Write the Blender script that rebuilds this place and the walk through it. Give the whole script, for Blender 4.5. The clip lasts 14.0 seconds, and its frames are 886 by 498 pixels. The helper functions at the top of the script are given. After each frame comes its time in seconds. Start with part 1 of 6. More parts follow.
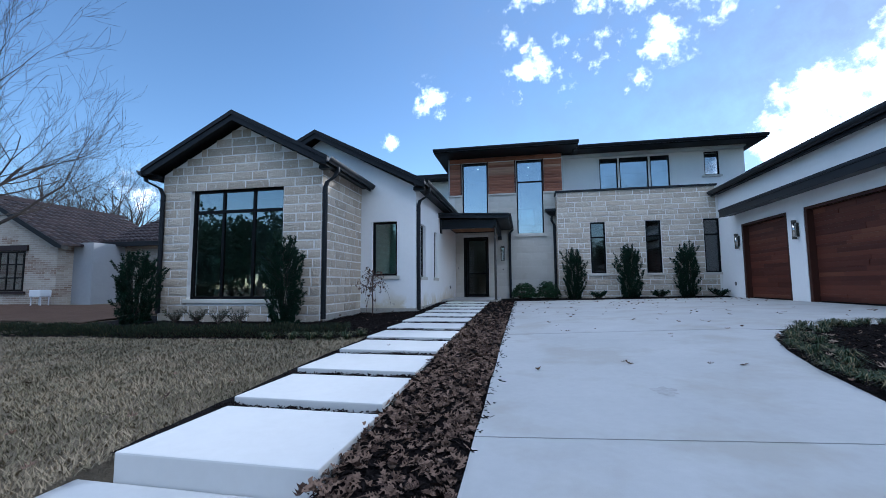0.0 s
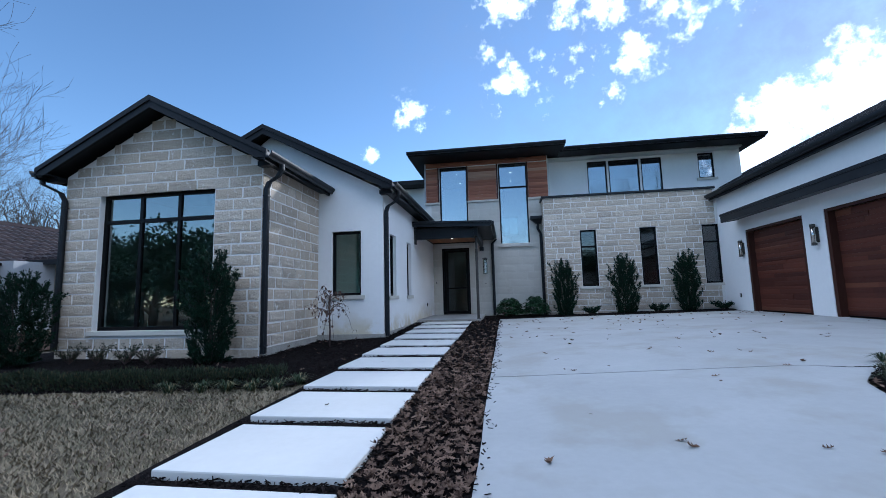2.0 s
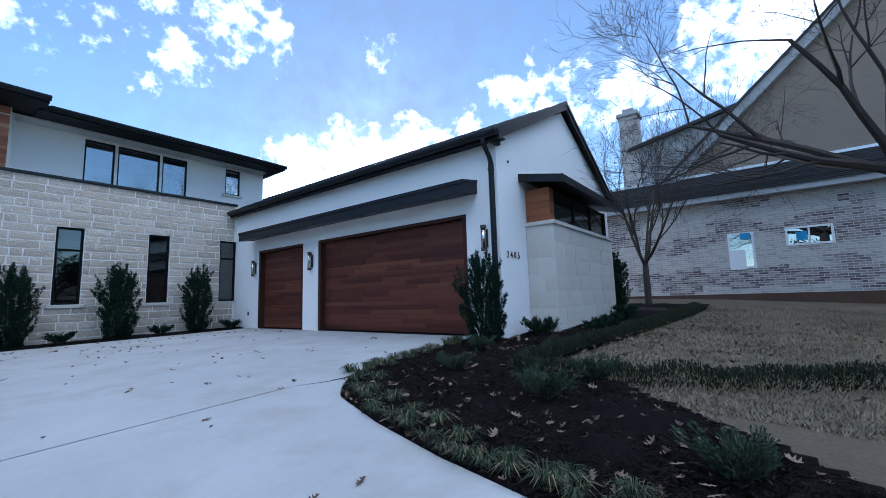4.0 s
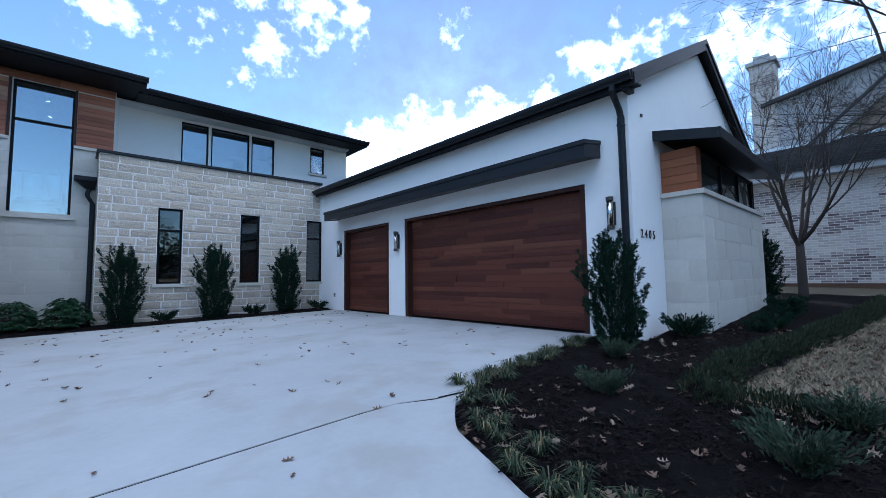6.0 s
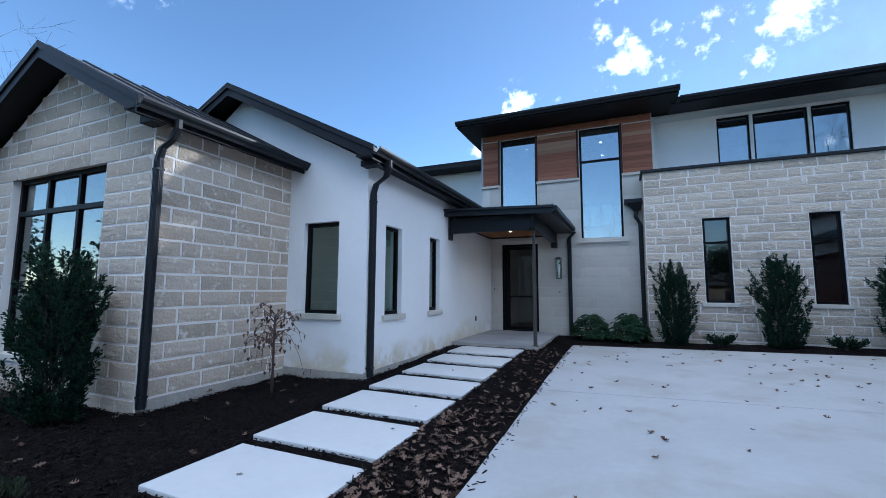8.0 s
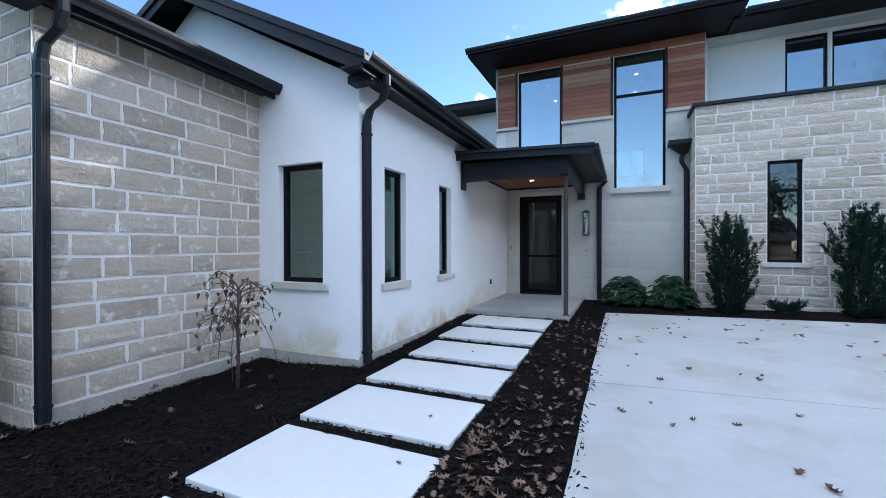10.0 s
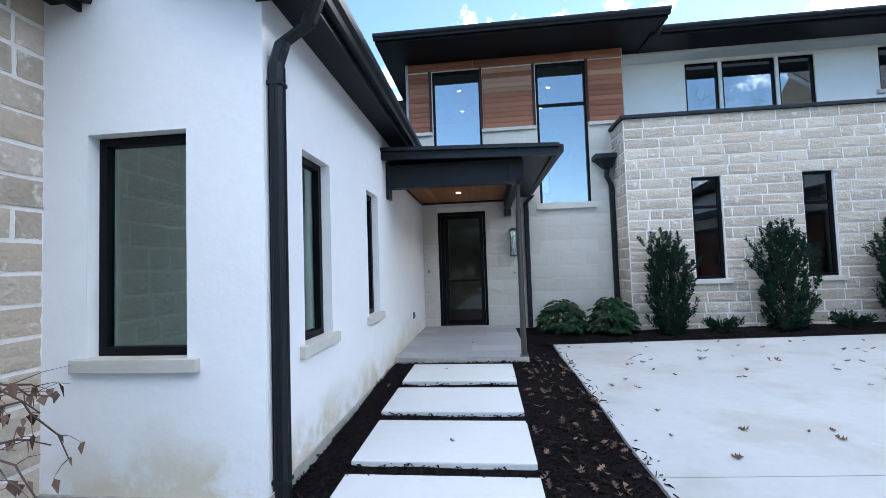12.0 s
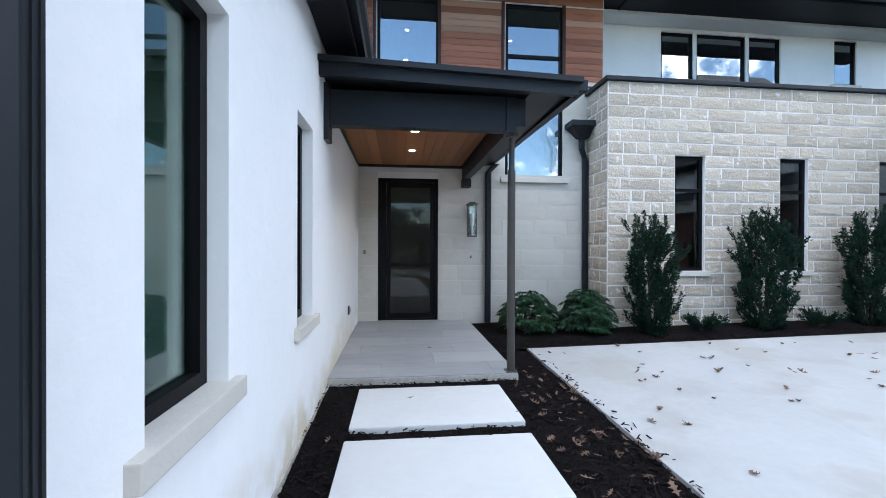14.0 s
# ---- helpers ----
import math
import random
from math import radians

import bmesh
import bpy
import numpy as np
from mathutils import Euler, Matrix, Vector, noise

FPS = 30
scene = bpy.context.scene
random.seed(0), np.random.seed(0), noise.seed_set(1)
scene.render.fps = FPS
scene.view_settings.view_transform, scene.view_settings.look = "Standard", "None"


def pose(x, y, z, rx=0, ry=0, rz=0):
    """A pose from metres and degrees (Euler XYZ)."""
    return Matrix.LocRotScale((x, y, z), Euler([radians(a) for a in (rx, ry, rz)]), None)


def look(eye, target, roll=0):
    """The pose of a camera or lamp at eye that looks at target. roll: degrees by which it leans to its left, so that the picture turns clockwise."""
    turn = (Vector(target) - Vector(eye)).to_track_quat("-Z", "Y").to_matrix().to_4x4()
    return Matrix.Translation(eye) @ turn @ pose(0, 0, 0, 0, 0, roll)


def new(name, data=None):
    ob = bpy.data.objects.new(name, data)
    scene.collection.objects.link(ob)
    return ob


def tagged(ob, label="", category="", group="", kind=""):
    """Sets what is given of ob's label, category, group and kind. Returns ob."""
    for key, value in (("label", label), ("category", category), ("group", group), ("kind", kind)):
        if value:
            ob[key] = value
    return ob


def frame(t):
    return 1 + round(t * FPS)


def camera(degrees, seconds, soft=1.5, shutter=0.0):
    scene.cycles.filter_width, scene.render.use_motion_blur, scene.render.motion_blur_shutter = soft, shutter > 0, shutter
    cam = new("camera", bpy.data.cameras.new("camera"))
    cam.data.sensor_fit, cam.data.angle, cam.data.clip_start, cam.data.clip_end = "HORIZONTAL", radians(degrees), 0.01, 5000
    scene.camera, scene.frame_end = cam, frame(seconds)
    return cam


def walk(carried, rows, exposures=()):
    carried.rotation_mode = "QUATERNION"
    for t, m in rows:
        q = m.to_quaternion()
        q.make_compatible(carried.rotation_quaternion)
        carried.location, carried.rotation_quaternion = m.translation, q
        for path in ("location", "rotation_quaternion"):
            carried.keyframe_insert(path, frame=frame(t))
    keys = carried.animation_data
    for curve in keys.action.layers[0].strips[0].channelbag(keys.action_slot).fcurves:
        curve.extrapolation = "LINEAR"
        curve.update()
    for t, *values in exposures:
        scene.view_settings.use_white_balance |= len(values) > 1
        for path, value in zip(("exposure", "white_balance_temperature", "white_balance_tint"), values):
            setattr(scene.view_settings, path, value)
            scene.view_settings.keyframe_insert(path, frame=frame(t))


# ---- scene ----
cam = camera(94.5, 14.0, soft=0.6)
PATH = [
    (0, (0.288, 0.777, 0.673), (-0.095, 2.733, 0.844), -0.4),
    (0.5, (0.239, 1.147, 0.676), (-0.228, 3.085, 0.847), -0.6),
    (1, (0.232, 1.557, 0.716), (-0.265, 3.486, 0.893), -1.0),
    (1.5, (0.243, 2.035, 0.776), (-0.217, 3.971, 0.973), -1.3),
    (2, (0.185, 2.45, 0.859), (-0.109, 4.415, 1.084), -1.5),
    (2.5, (0.307, 2.738, 0.894), (0.44, 4.717, 1.155), -1.4),
    (3, (0.493, 2.928, 0.936), (1.209, 4.775, 1.213), -1.4),
    (3.5, (0.577, 3.119, 0.893), (1.855, 4.637, 1.145), -1.8),
    (3.6, (0.6, 3.186, 0.893), (1.967, 4.625, 1.141), -1.8),
    (3.7, (0.62, 3.25, 0.893), (2.071, 4.603, 1.143), -1.8),
    (4.05, (0.717, 3.456, 0.919), (2.309, 4.643, 1.154), -1.7),
    (4.5, (0.841, 3.72, 0.952), (2.501, 4.815, 1.162), -1.5),
    (5.0, (0.979, 4.015, 0.989), (2.623, 5.14, 1.169), -1.3),
    (5.45, (1.103, 4.279, 1.022), (2.649, 5.539, 1.177), -1.1),
    (5.8, (1.2, 4.485, 1.048), (2.613, 5.893, 1.193), -1.0),
    (5.9, (1.244, 4.547, 1.062), (2.613, 5.998, 1.205), -1.0),
    (6, (1.293, 4.633, 1.077), (2.63, 6.114, 1.222), -0.8),
    (6.5, (1.383, 5.033, 1.166), (2.47, 6.704, 1.328), -0.4),
    (7, (1.284, 5.442, 1.232), (1.892, 7.338, 1.414), -0.1),
    (7.5, (1.182, 5.831, 1.264), (1.093, 7.82, 1.453), 0.0),
    (8, (1.063, 6.169, 1.313), (0.27, 7.995, 1.511), 0.3),
    (8.1, (1.021, 6.24, 1.318), (0.125, 8.017, 1.52), 0.4),
    (8.2, (0.965, 6.31, 1.318), (-0.01, 8.043, 1.532), 0.4),
    (8.5, (0.849, 6.512, 1.325), (-0.281, 8.15, 1.525), 0.4),
    (8.9, (0.694, 6.781, 1.335), (-0.512, 8.37, 1.485), 0.3),
    (9.4, (0.5, 7.118, 1.347), (-0.588, 8.794, 1.427), 0.1),
    (9.9, (0.307, 7.455, 1.358), (-0.545, 9.264, 1.358), -0.1),
    (10.3, (0.152, 7.724, 1.368), (-0.537, 9.601, 1.338), -0.2),
    (10.5, (0.06, 7.891, 1.381), (-0.6, 9.778, 1.331), -0.4),
    (11, (-0.29, 8.268, 1.376), (-0.862, 10.185, 1.377), -0.2),
    (11.5, (-0.804, 8.661, 1.402), (-1.121, 10.632, 1.522), -1.4),
    (12, (-1.165, 9.054, 1.445), (-1.372, 11.041, 1.533), -1.9),
    (12.5, (-1.459, 9.46, 1.434), (-1.511, 11.459, 1.473), -1.3),
    (13, (-1.663, 9.895, 1.441), (-1.606, 11.894, 1.439), -0.9),
    (13.5, (-1.768, 10.366, 1.431), (-1.641, 12.362, 1.413), -0.2),
    (14, (-1.866, 10.874, 1.449), (-1.649, 12.862, 1.438), 0.2),
]
walk(cam, [(t, look(eye, target, roll)) for t, eye, target, roll in PATH],
     [(0, 1.35, 5150, 10), (3.5, 1.45, 5100, 10), (6, 1.5, 5050, 10), (8, 1.55, 5150, 10), (10.3, 2.05, 5400, 10), (12, 2.3, 5600, 10), (14, 2.48, 5800, 10)])

# ---- world, sun, exposure ----
SUN_DIR = Vector((0.64, 0.684, 0.35)).normalized()
world = bpy.data.worlds.new("sky")
scene.world = world
world.use_nodes = True
wt = world.node_tree
wt.nodes.clear()


def wmath(op, a, b=None, clamp=False):
    n = wt.nodes.new("ShaderNodeMath")
    n.operation = op
    n.use_clamp = clamp
    for i, s in enumerate((a, b)):
        if s is None:
            continue
        if isinstance(s, (int, float)):
            n.inputs[i].default_value = s
        else:
            wt.links.new(s, n.inputs[i])
    return n.outputs[0]


sky = wt.nodes.new("ShaderNodeTexSky")
sky.sky_type = "NISHITA"
sky.sun_disc = False
sky.sun_elevation = math.asin(SUN_DIR.z)
sky.sun_rotation = math.atan2(SUN_DIR.x, SUN_DIR.y)
sky.altitude = 600
sky.air_density = 1.0
sky.dust_density = 0.12
sky.ozone_density = 2.0
coord = wt.nodes.new("ShaderNodeTexCoord")
direction = coord.outputs["Generated"]
warp = wt.nodes.new("ShaderNodeTexNoise")
warp.inputs["Scale"].default_value = 14.0
warp.inputs["Detail"].default_value = 8.0
warp.inputs["Roughness"].default_value = 0.62
wt.links.new(direction, warp.inputs["Vector"])
fine = wt.nodes.new("ShaderNodeTexNoise")
fine.inputs["Scale"].default_value = 38.0
fine.inputs["Detail"].default_value = 6.0
fine.inputs["Roughness"].default_value = 0.6
wt.links.new(direction, fine.inputs["Vector"])


def cloud_bank(azimuth, elevation, width, soft, gain):
    """Mask of one cloud: degrees clockwise from +y, degrees up, half width in degrees."""
    a, e = radians(azimuth), radians(elevation)
    axis = (math.sin(a) * math.cos(e), math.cos(a) * math.cos(e), math.sin(e))
    d = wt.nodes.new("ShaderNodeVectorMath")
    d.operation = "DISTANCE"
    wt.links.new(direction, d.inputs[0])
    d.inputs[1].default_value = axis
    r = radians(width)
    near = wmath("SUBTRACT", r, d.outputs["Value"])
    return wmath("MULTIPLY", wmath("MULTIPLY", near, 1.0 / (r * soft), clamp=True), gain)


CLOUDS = [
    # azimuth, elevation, half width, softness, gain
    (1.9, 27.6, 4.6, 0.8, 1.0), (6.8, 24.8, 3.2, 0.8, 0.95), (6.6, 30.6, 3.4, 0.8, 0.8), (17.2, 28.3, 6.4, 0.9, 0.95), (10.4, 26, 2.2, 0.9, 0.75),
    (-12.8, 24.7, 3.6, 0.9, 0.9), (-7.5, 25.2, 2.2, 0.9, 0.7), (2, 37, 6.5, 0.9, 0.95), (9, 34, 5.5, 0.9, 0.85), (15, 36, 8.0, 0.9, 1.0), (26.5, 33.2, 6.8, 0.7, 1.15),
    (-18.5, 19.0, 2.1, 0.9, 0.75), (-1.3, 31, 2.5, 0.9, 0.7), (14.1, 23.8, 1.6, 0.9, 0.7), (25.4, 19.8, 1.5, 0.9, 0.7),
    (33, 18.0, 6.0, 0.6, 1.2), (40, 19.5, 7.0, 0.6, 1.25), (48, 20, 6.0, 0.6, 1.15), (29.5, 15.0, 5.0, 0.6, 1.1), (52, 21.5, 3.6, 0.7, 1.0),
    (44.2, 32.1, 3.6, 0.7, 1.05), (56.8, 24, 3.2, 0.8, 1.0), (62, 27.3, 4.4, 0.8, 1.05), (67, 26.2, 7.6, 0.8, 1.1), (70, 22.5, 6, 0.8, 1.05), (78, 24, 8, 0.8, 1.0), (90, 26, 9, 0.9, 0.95),
    (-47, 10, 6.0, 0.9, 0.75),
    # unseen: wide banks added for more light; 156 and 142 mirror in upper windows
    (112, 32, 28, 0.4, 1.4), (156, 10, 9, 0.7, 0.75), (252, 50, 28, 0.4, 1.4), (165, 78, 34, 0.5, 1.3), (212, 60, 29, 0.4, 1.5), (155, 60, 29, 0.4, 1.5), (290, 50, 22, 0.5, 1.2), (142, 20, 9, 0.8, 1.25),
]
mask = None
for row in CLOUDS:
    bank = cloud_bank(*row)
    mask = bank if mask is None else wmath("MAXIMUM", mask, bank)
puff = wmath("ADD", wmath("MULTIPLY", warp.outputs["Fac"], 0.62), wmath("MULTIPLY", fine.outputs["Fac"], 0.38))
puff = wmath("ADD", wmath("MULTIPLY", wmath("SUBTRACT", puff, 0.5), 1.7), 0.5)
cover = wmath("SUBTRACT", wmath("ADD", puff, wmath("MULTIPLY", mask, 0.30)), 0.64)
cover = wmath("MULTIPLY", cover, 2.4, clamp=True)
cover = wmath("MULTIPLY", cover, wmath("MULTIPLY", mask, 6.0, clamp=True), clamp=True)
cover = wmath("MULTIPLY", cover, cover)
# thick cores look greyer than the sunlit rims
core = wmath("MULTIPLY", wmath("SUBTRACT", wmath("ADD", puff, wmath("MULTIPLY", mask, 0.30)), 0.87), 12.0, clamp=True)
tone = wt.nodes.new("ShaderNodeMix")
tone.data_type = "RGBA"
wt.links.new(core, tone.inputs[0])
tone.inputs[6].default_value = (32.0, 32.0, 32.0, 1)
tone.inputs[7].default_value = (10.5, 10.7, 11.2, 1)
# a thin veil of high cloud round the sun
veil = wmath("MULTIPLY", cloud_bank(44, 26, 62, 0.9, 0.62), wmath("MULTIPLY", warp.outputs["Fac"], 1.7, clamp=True))
hazy = wt.nodes.new("ShaderNodeMix")
hazy.data_type = "RGBA"
wt.links.new(veil, hazy.inputs[0])
dim = wt.nodes.new("ShaderNodeVectorMath")
dim.operation = "MULTIPLY"
wt.links.new(sky.outputs[0], dim.inputs[0])
dim.inputs[1].default_value = (0.86, 0.83, 0.77)
wt.links.new(dim.outputs[0], hazy.inputs[6])
hazy.inputs[7].default_value = (1.35, 1.48, 1.76, 1)
blend = wt.nodes.new("ShaderNodeMix")
blend.data_type = "RGBA"
wt.links.new(cover, blend.inputs[0])
wt.links.new(hazy.outputs[2], blend.inputs[6])
wt.links.new(tone.outputs[2], blend.inputs[7])
background = wt.nodes.new("ShaderNodeBackground")
background.inputs["Strength"].default_value = 0.10
wt.links.new(blend.outputs[2], background.inputs["Color"])
wout = wt.nodes.new("ShaderNodeOutputWorld")
wt.links.new(background.outputs[0], wout.inputs["Surface"])

sun_data = bpy.data.lights.new("sun", "SUN")
sun_data.energy = 1.2
sun_data.angle = radians(3.0)
sun_data.color = (1.0, 0.93, 0.82)
sun = new("sun", sun_data)
sun.matrix_world = look(SUN_DIR * 60, (0, 0, 0))


# ---- materials ----
def material(name, color, rough=0.7, second=None, grain=(30.0, 4.0), amount=(0.25, 0.25), bump=0.0, bump_scale=60.0,
             per_object=0.0, per_island=0.0, metal=0.0, stretch=None, tint=None, spec=0.22, bump_dist=0.01, smear=None):
    m = bpy.data.materials.new(name)
    m.use_nodes = True
    t = m.node_tree
    b = t.nodes["Principled BSDF"]
    b.inputs["Roughness"].default_value = rough
    b.inputs["Metallic"].default_value = metal
    b.inputs["Specular IOR Level"].default_value = spec
    geo = t.nodes.new("ShaderNodeNewGeometry")
    pos = geo.outputs["Position"]
    if stretch:
        mp = t.nodes.new("ShaderNodeVectorMath")
        mp.operation = "MULTIPLY"
        mp.inputs[1].default_value = stretch
        t.links.new(pos, mp.inputs[0])
        pos = mp.outputs[0]
    second = second or tuple(c * 0.6 for c in color)

    def nz(scale, detail=6.0):
        n = t.nodes.new("ShaderNodeTexNoise")
        n.inputs["Scale"].default_value = scale
        n.inputs["Detail"].default_value = detail
        n.inputs["Roughness"].default_value = 0.6
        t.links.new(pos, n.inputs["Vector"])
        return n.outputs["Fac"]

    def mth(op, a, c, clamp=False):
        n = t.nodes.new("ShaderNodeMath")
        n.operation = op
        n.use_clamp = clamp
        for i, s in enumerate((a, c)):
            if isinstance(s, (int, float)):
                n.inputs[i].default_value = s
            else:
                t.links.new(s, n.inputs[i])
        return n.outputs[0]

    f = mth("MULTIPLY", mth("SUBTRACT", nz(grain[0]), 0.5), amount[0] * 4)
    g = mth("MULTIPLY", mth("SUBTRACT", nz(grain[1]), 0.5), amount[1] * 4)
    k = mth("ADD", f, g)
    if per_object:
        oi = t.nodes.new("ShaderNodeObjectInfo")
        k = mth("ADD", k, mth("MULTIPLY", mth("SUBTRACT", oi.outputs["Random"], 0.5), per_object * 2))
    if per_island:
        k = mth("ADD", k, mth("MULTIPLY", mth("SUBTRACT", geo.outputs["Random Per Island"], 0.5), per_island * 2))
    k = mth("ADD", k, 0.4, clamp=True)
    mix = t.nodes.new("ShaderNodeMix")
    mix.data_type = "RGBA"
    t.links.new(k, mix.inputs[0])
    mix.inputs[6].default_value = (*color, 1)
    mix.inputs[7].default_value = (*second, 1)
    col = mix.outputs[2]
    if tint:
        # a third colour on some pieces
        src = t.nodes.new("ShaderNodeObjectInfo").outputs["Random"] if per_object else geo.outputs["Random Per Island"]
        pick = mth("MULTIPLY", mth("SUBTRACT", mth("FRACT", mth("MULTIPLY", src, 7.31), 0.0), 1 - tint[1]), 8.0, clamp=True)
        m2 = t.nodes.new("ShaderNodeMix")
        m2.data_type = "RGBA"
        t.links.new(mth("MULTIPLY", pick, tint[2]), m2.inputs[0])
        t.links.new(col, m2.inputs[6])
        m2.inputs[7].default_value = (*tint[0], 1)
        col = m2.outputs[2]
    if smear:
        # patches of a second coat: colour, noise scale, threshold, strength, top of the patches
        patch = nz(smear[1], 5.0)
        cut = mth("MULTIPLY", mth("SUBTRACT", patch, smear[2]), 9.0, clamp=True)
        if len(smear) > 4:
            sp = t.nodes.new("ShaderNodeSeparateXYZ")
            t.links.new(geo.outputs["Position"], sp.inputs[0])
            edge = mth("ADD", smear[4], mth("MULTIPLY", mth("SUBTRACT", nz(0.8), 0.5), 1.4))
            cut = mth("MULTIPLY", cut, mth("MULTIPLY", mth("SUBTRACT", edge, sp.outputs[2]), 2.6, clamp=True))
        m3 = t.nodes.new("ShaderNodeMix")
        m3.data_type = "RGBA"
        t.links.new(mth("MULTIPLY", cut, smear[3]), m3.inputs[0])
        t.links.new(col, m3.inputs[6])
        m3.inputs[7].default_value = (*smear[0], 1)
        col = m3.outputs[2]
    t.links.new(col, b.inputs["Base Color"])
    if bump:
        bn = t.nodes.new("ShaderNodeBump")
        bn.inputs["Strength"].default_value = bump
        bn.inputs["Distance"].default_value = bump_dist
        t.links.new(nz(bump_scale, 8.0), bn.inputs["Height"])
        t.links.new(bn.outputs[0], b.inputs["Normal"])
    return m


def glass_material(name, r0, tint):
    m = bpy.data.materials.new(name)
    m.use_nodes = True
    t = m.node_tree
    t.nodes.clear()
    out = t.nodes.new("ShaderNodeOutputMaterial")
    mix = t.nodes.new("ShaderNodeMixShader")
    lw = t.nodes.new("ShaderNodeLayerWeight")
    lw.inputs["Blend"].default_value = 0.5
    power = t.nodes.new("ShaderNodeMath")
    power.operation = "POWER"
    t.links.new(lw.outputs["Facing"], power.inputs[0])
    power.inputs[1].default_value = 4.0
    fr = t.nodes.new("ShaderNodeMath")
    fr.operation = "MULTIPLY_ADD"
    t.links.new(power.outputs[0], fr.inputs[0])
    fr.inputs[1].default_value = 1.0 - r0
    fr.inputs[2].default_value = r0
    tr = t.nodes.new("ShaderNodeBsdfTransparent")
    tr.inputs["Color"].default_value = (*tint, 1)
    gl = t.nodes.new("ShaderNodeBsdfGlossy")
    gl.inputs["Roughness"].default_value = 0.01
    t.links.new(fr.outputs[0], mix.inputs[0])
    t.links.new(tr.outputs[0], mix.inputs[1])
    t.links.new(gl.outputs[0], mix.inputs[2])
    t.links.new(mix.outputs[0], out.inputs["Surface"])
    return m


def glow_material(name, color, strength):
    m = bpy.data.materials.new(name)
    m.use_nodes = True
    b = m.node_tree.nodes["Principled BSDF"]
    b.inputs["Base Color"].default_value = (*color, 1)
    b.inputs["Emission Color"].default_value = (*color, 1)
    b.inputs["Emission Strength"].default_value = strength
    return m


STUCCO = material("stucco", (0.84, 0.83, 0.81), 0.85, (0.73, 0.72, 0.70), (9, 1.3), (0.12, 0.18), 0.22, 14, bump_dist=0.012)
STUCCO_STAINED = material("stained_stucco", (0.84, 0.83, 0.81), 0.85, (0.73, 0.72, 0.70), (9, 1.3), (0.12, 0.18), 0.22, 14, bump_dist=0.012,
                          smear=((0.58, 0.50, 0.33), 2.2, 0.38, 0.75, 0.50))
FOOTING = material("footing_concrete", (0.46, 0.43, 0.38), 0.9, (0.25, 0.23, 0.2), (25, 5), (0.3, 0.3), 0.5, 60)
STONE = material("rough_stone", (0.55, 0.475, 0.38), 0.88, (0.37, 0.31, 0.24), (28, 5), (0.28, 0.22), 0.9, 26, per_object=0.44,
                 tint=((0.50, 0.41, 0.31), 0.30, 0.6), bump_dist=0.02, smear=((0.74, 0.71, 0.66), 9.0, 0.58, 0.75))
MORTAR = material("mortar", (0.80, 0.775, 0.735), 0.9, (0.68, 0.65, 0.605), (40, 6), (0.25, 0.2), 0.7, 50)
LIMESTONE = material("smooth_limestone", (0.58, 0.55, 0.49), 0.8, (0.46, 0.425, 0.365), (14, 2), (0.14, 0.16), 0.2, 60, per_object=0.22,
                     smear=((0.44, 0.385, 0.30), 1.3, 0.58, 0.55))
LIME_JOINT = material("limestone_joint", (0.68, 0.655, 0.61), 0.85, (0.56, 0.54, 0.5), (20, 3), (0.2, 0.2), 0.2, 60)
CEDAR = material("cedar", (0.33, 0.135, 0.078), 0.6, (0.155, 0.06, 0.036), (40, 3), (0.16, 0.1), 0.3, 40, per_object=0.42,
                 stretch=(0.12, 1, 1.6), tint=((0.44, 0.27, 0.18), 0.24, 0.75))
CEDAR_ORANGE = material("oiled_cedar", (0.31, 0.115, 0.05), 0.5, (0.17, 0.06, 0.026), (40, 3), (0.16, 0.1), 0.2, 40, per_object=0.3,
                        stretch=(0.3, 0.3, 1.6))
SOFFIT_WOOD = material("soffit_cedar", (0.36, 0.15, 0.06), 0.5, (0.18, 0.07, 0.03), (40, 3), (0.16, 0.1), 0.2, 40, per_object=0.4, stretch=(1.6, 0.15, 1))
GARAGE_WOOD = material("stained_wood", (0.115, 0.038, 0.024), 0.45, (0.042, 0.014, 0.011), (45, 3), (0.17, 0.12), 0.25, 45, per_object=0.42,
                       stretch=(1, 0.1, 2.0), tint=((0.165, 0.065, 0.036), 0.2, 0.6))
DOOR_TRIM = material("stained_trim", (0.06, 0.023, 0.015), 0.5, (0.035, 0.014, 0.010), (45, 3), (0.2, 0.12), 0.2, 40, stretch=(1, 1, 0.15))
METAL = material("dark_bronze_metal", (0.014, 0.0155, 0.018), 0.42, (0.020, 0.022, 0.025), (30, 2), (0.15, 0.2), 0.05, 60, metal=0.0, spec=0.2)
FASCIA = material("black_fascia_paint", (0.010, 0.011, 0.013), 0.5, (0.016, 0.017, 0.019), (30, 2), (0.15, 0.2), 0.08, 60, spec=0.14)
STEEL = material("grey_steel_post", (0.085, 0.078, 0.07), 0.45, (0.06, 0.055, 0.05), (30, 3), (0.2, 0.2), 0.05, 60, metal=0.4)
BLACK = material("black_aluminium", (0.0035, 0.0035, 0.004), 0.45, (0.006, 0.006, 0.0068), (40, 3), (0.1, 0.1), 0.02, 60, spec=0.12)
CONCRETE = material("broom_concrete", (0.425, 0.425, 0.415), 0.8, (0.325, 0.323, 0.313), (14, 0.8), (0.14, 0.36), 0.25, 140, bump_dist=0.004,
                    smear=((0.32, 0.305, 0.27), 0.9, 0.50, 0.6))
OIL = material("oil_stain", (0.38, 0.375, 0.36), 0.7, (0.24, 0.235, 0.225), (30, 6), (0.3, 0.35), 0.1, 120)
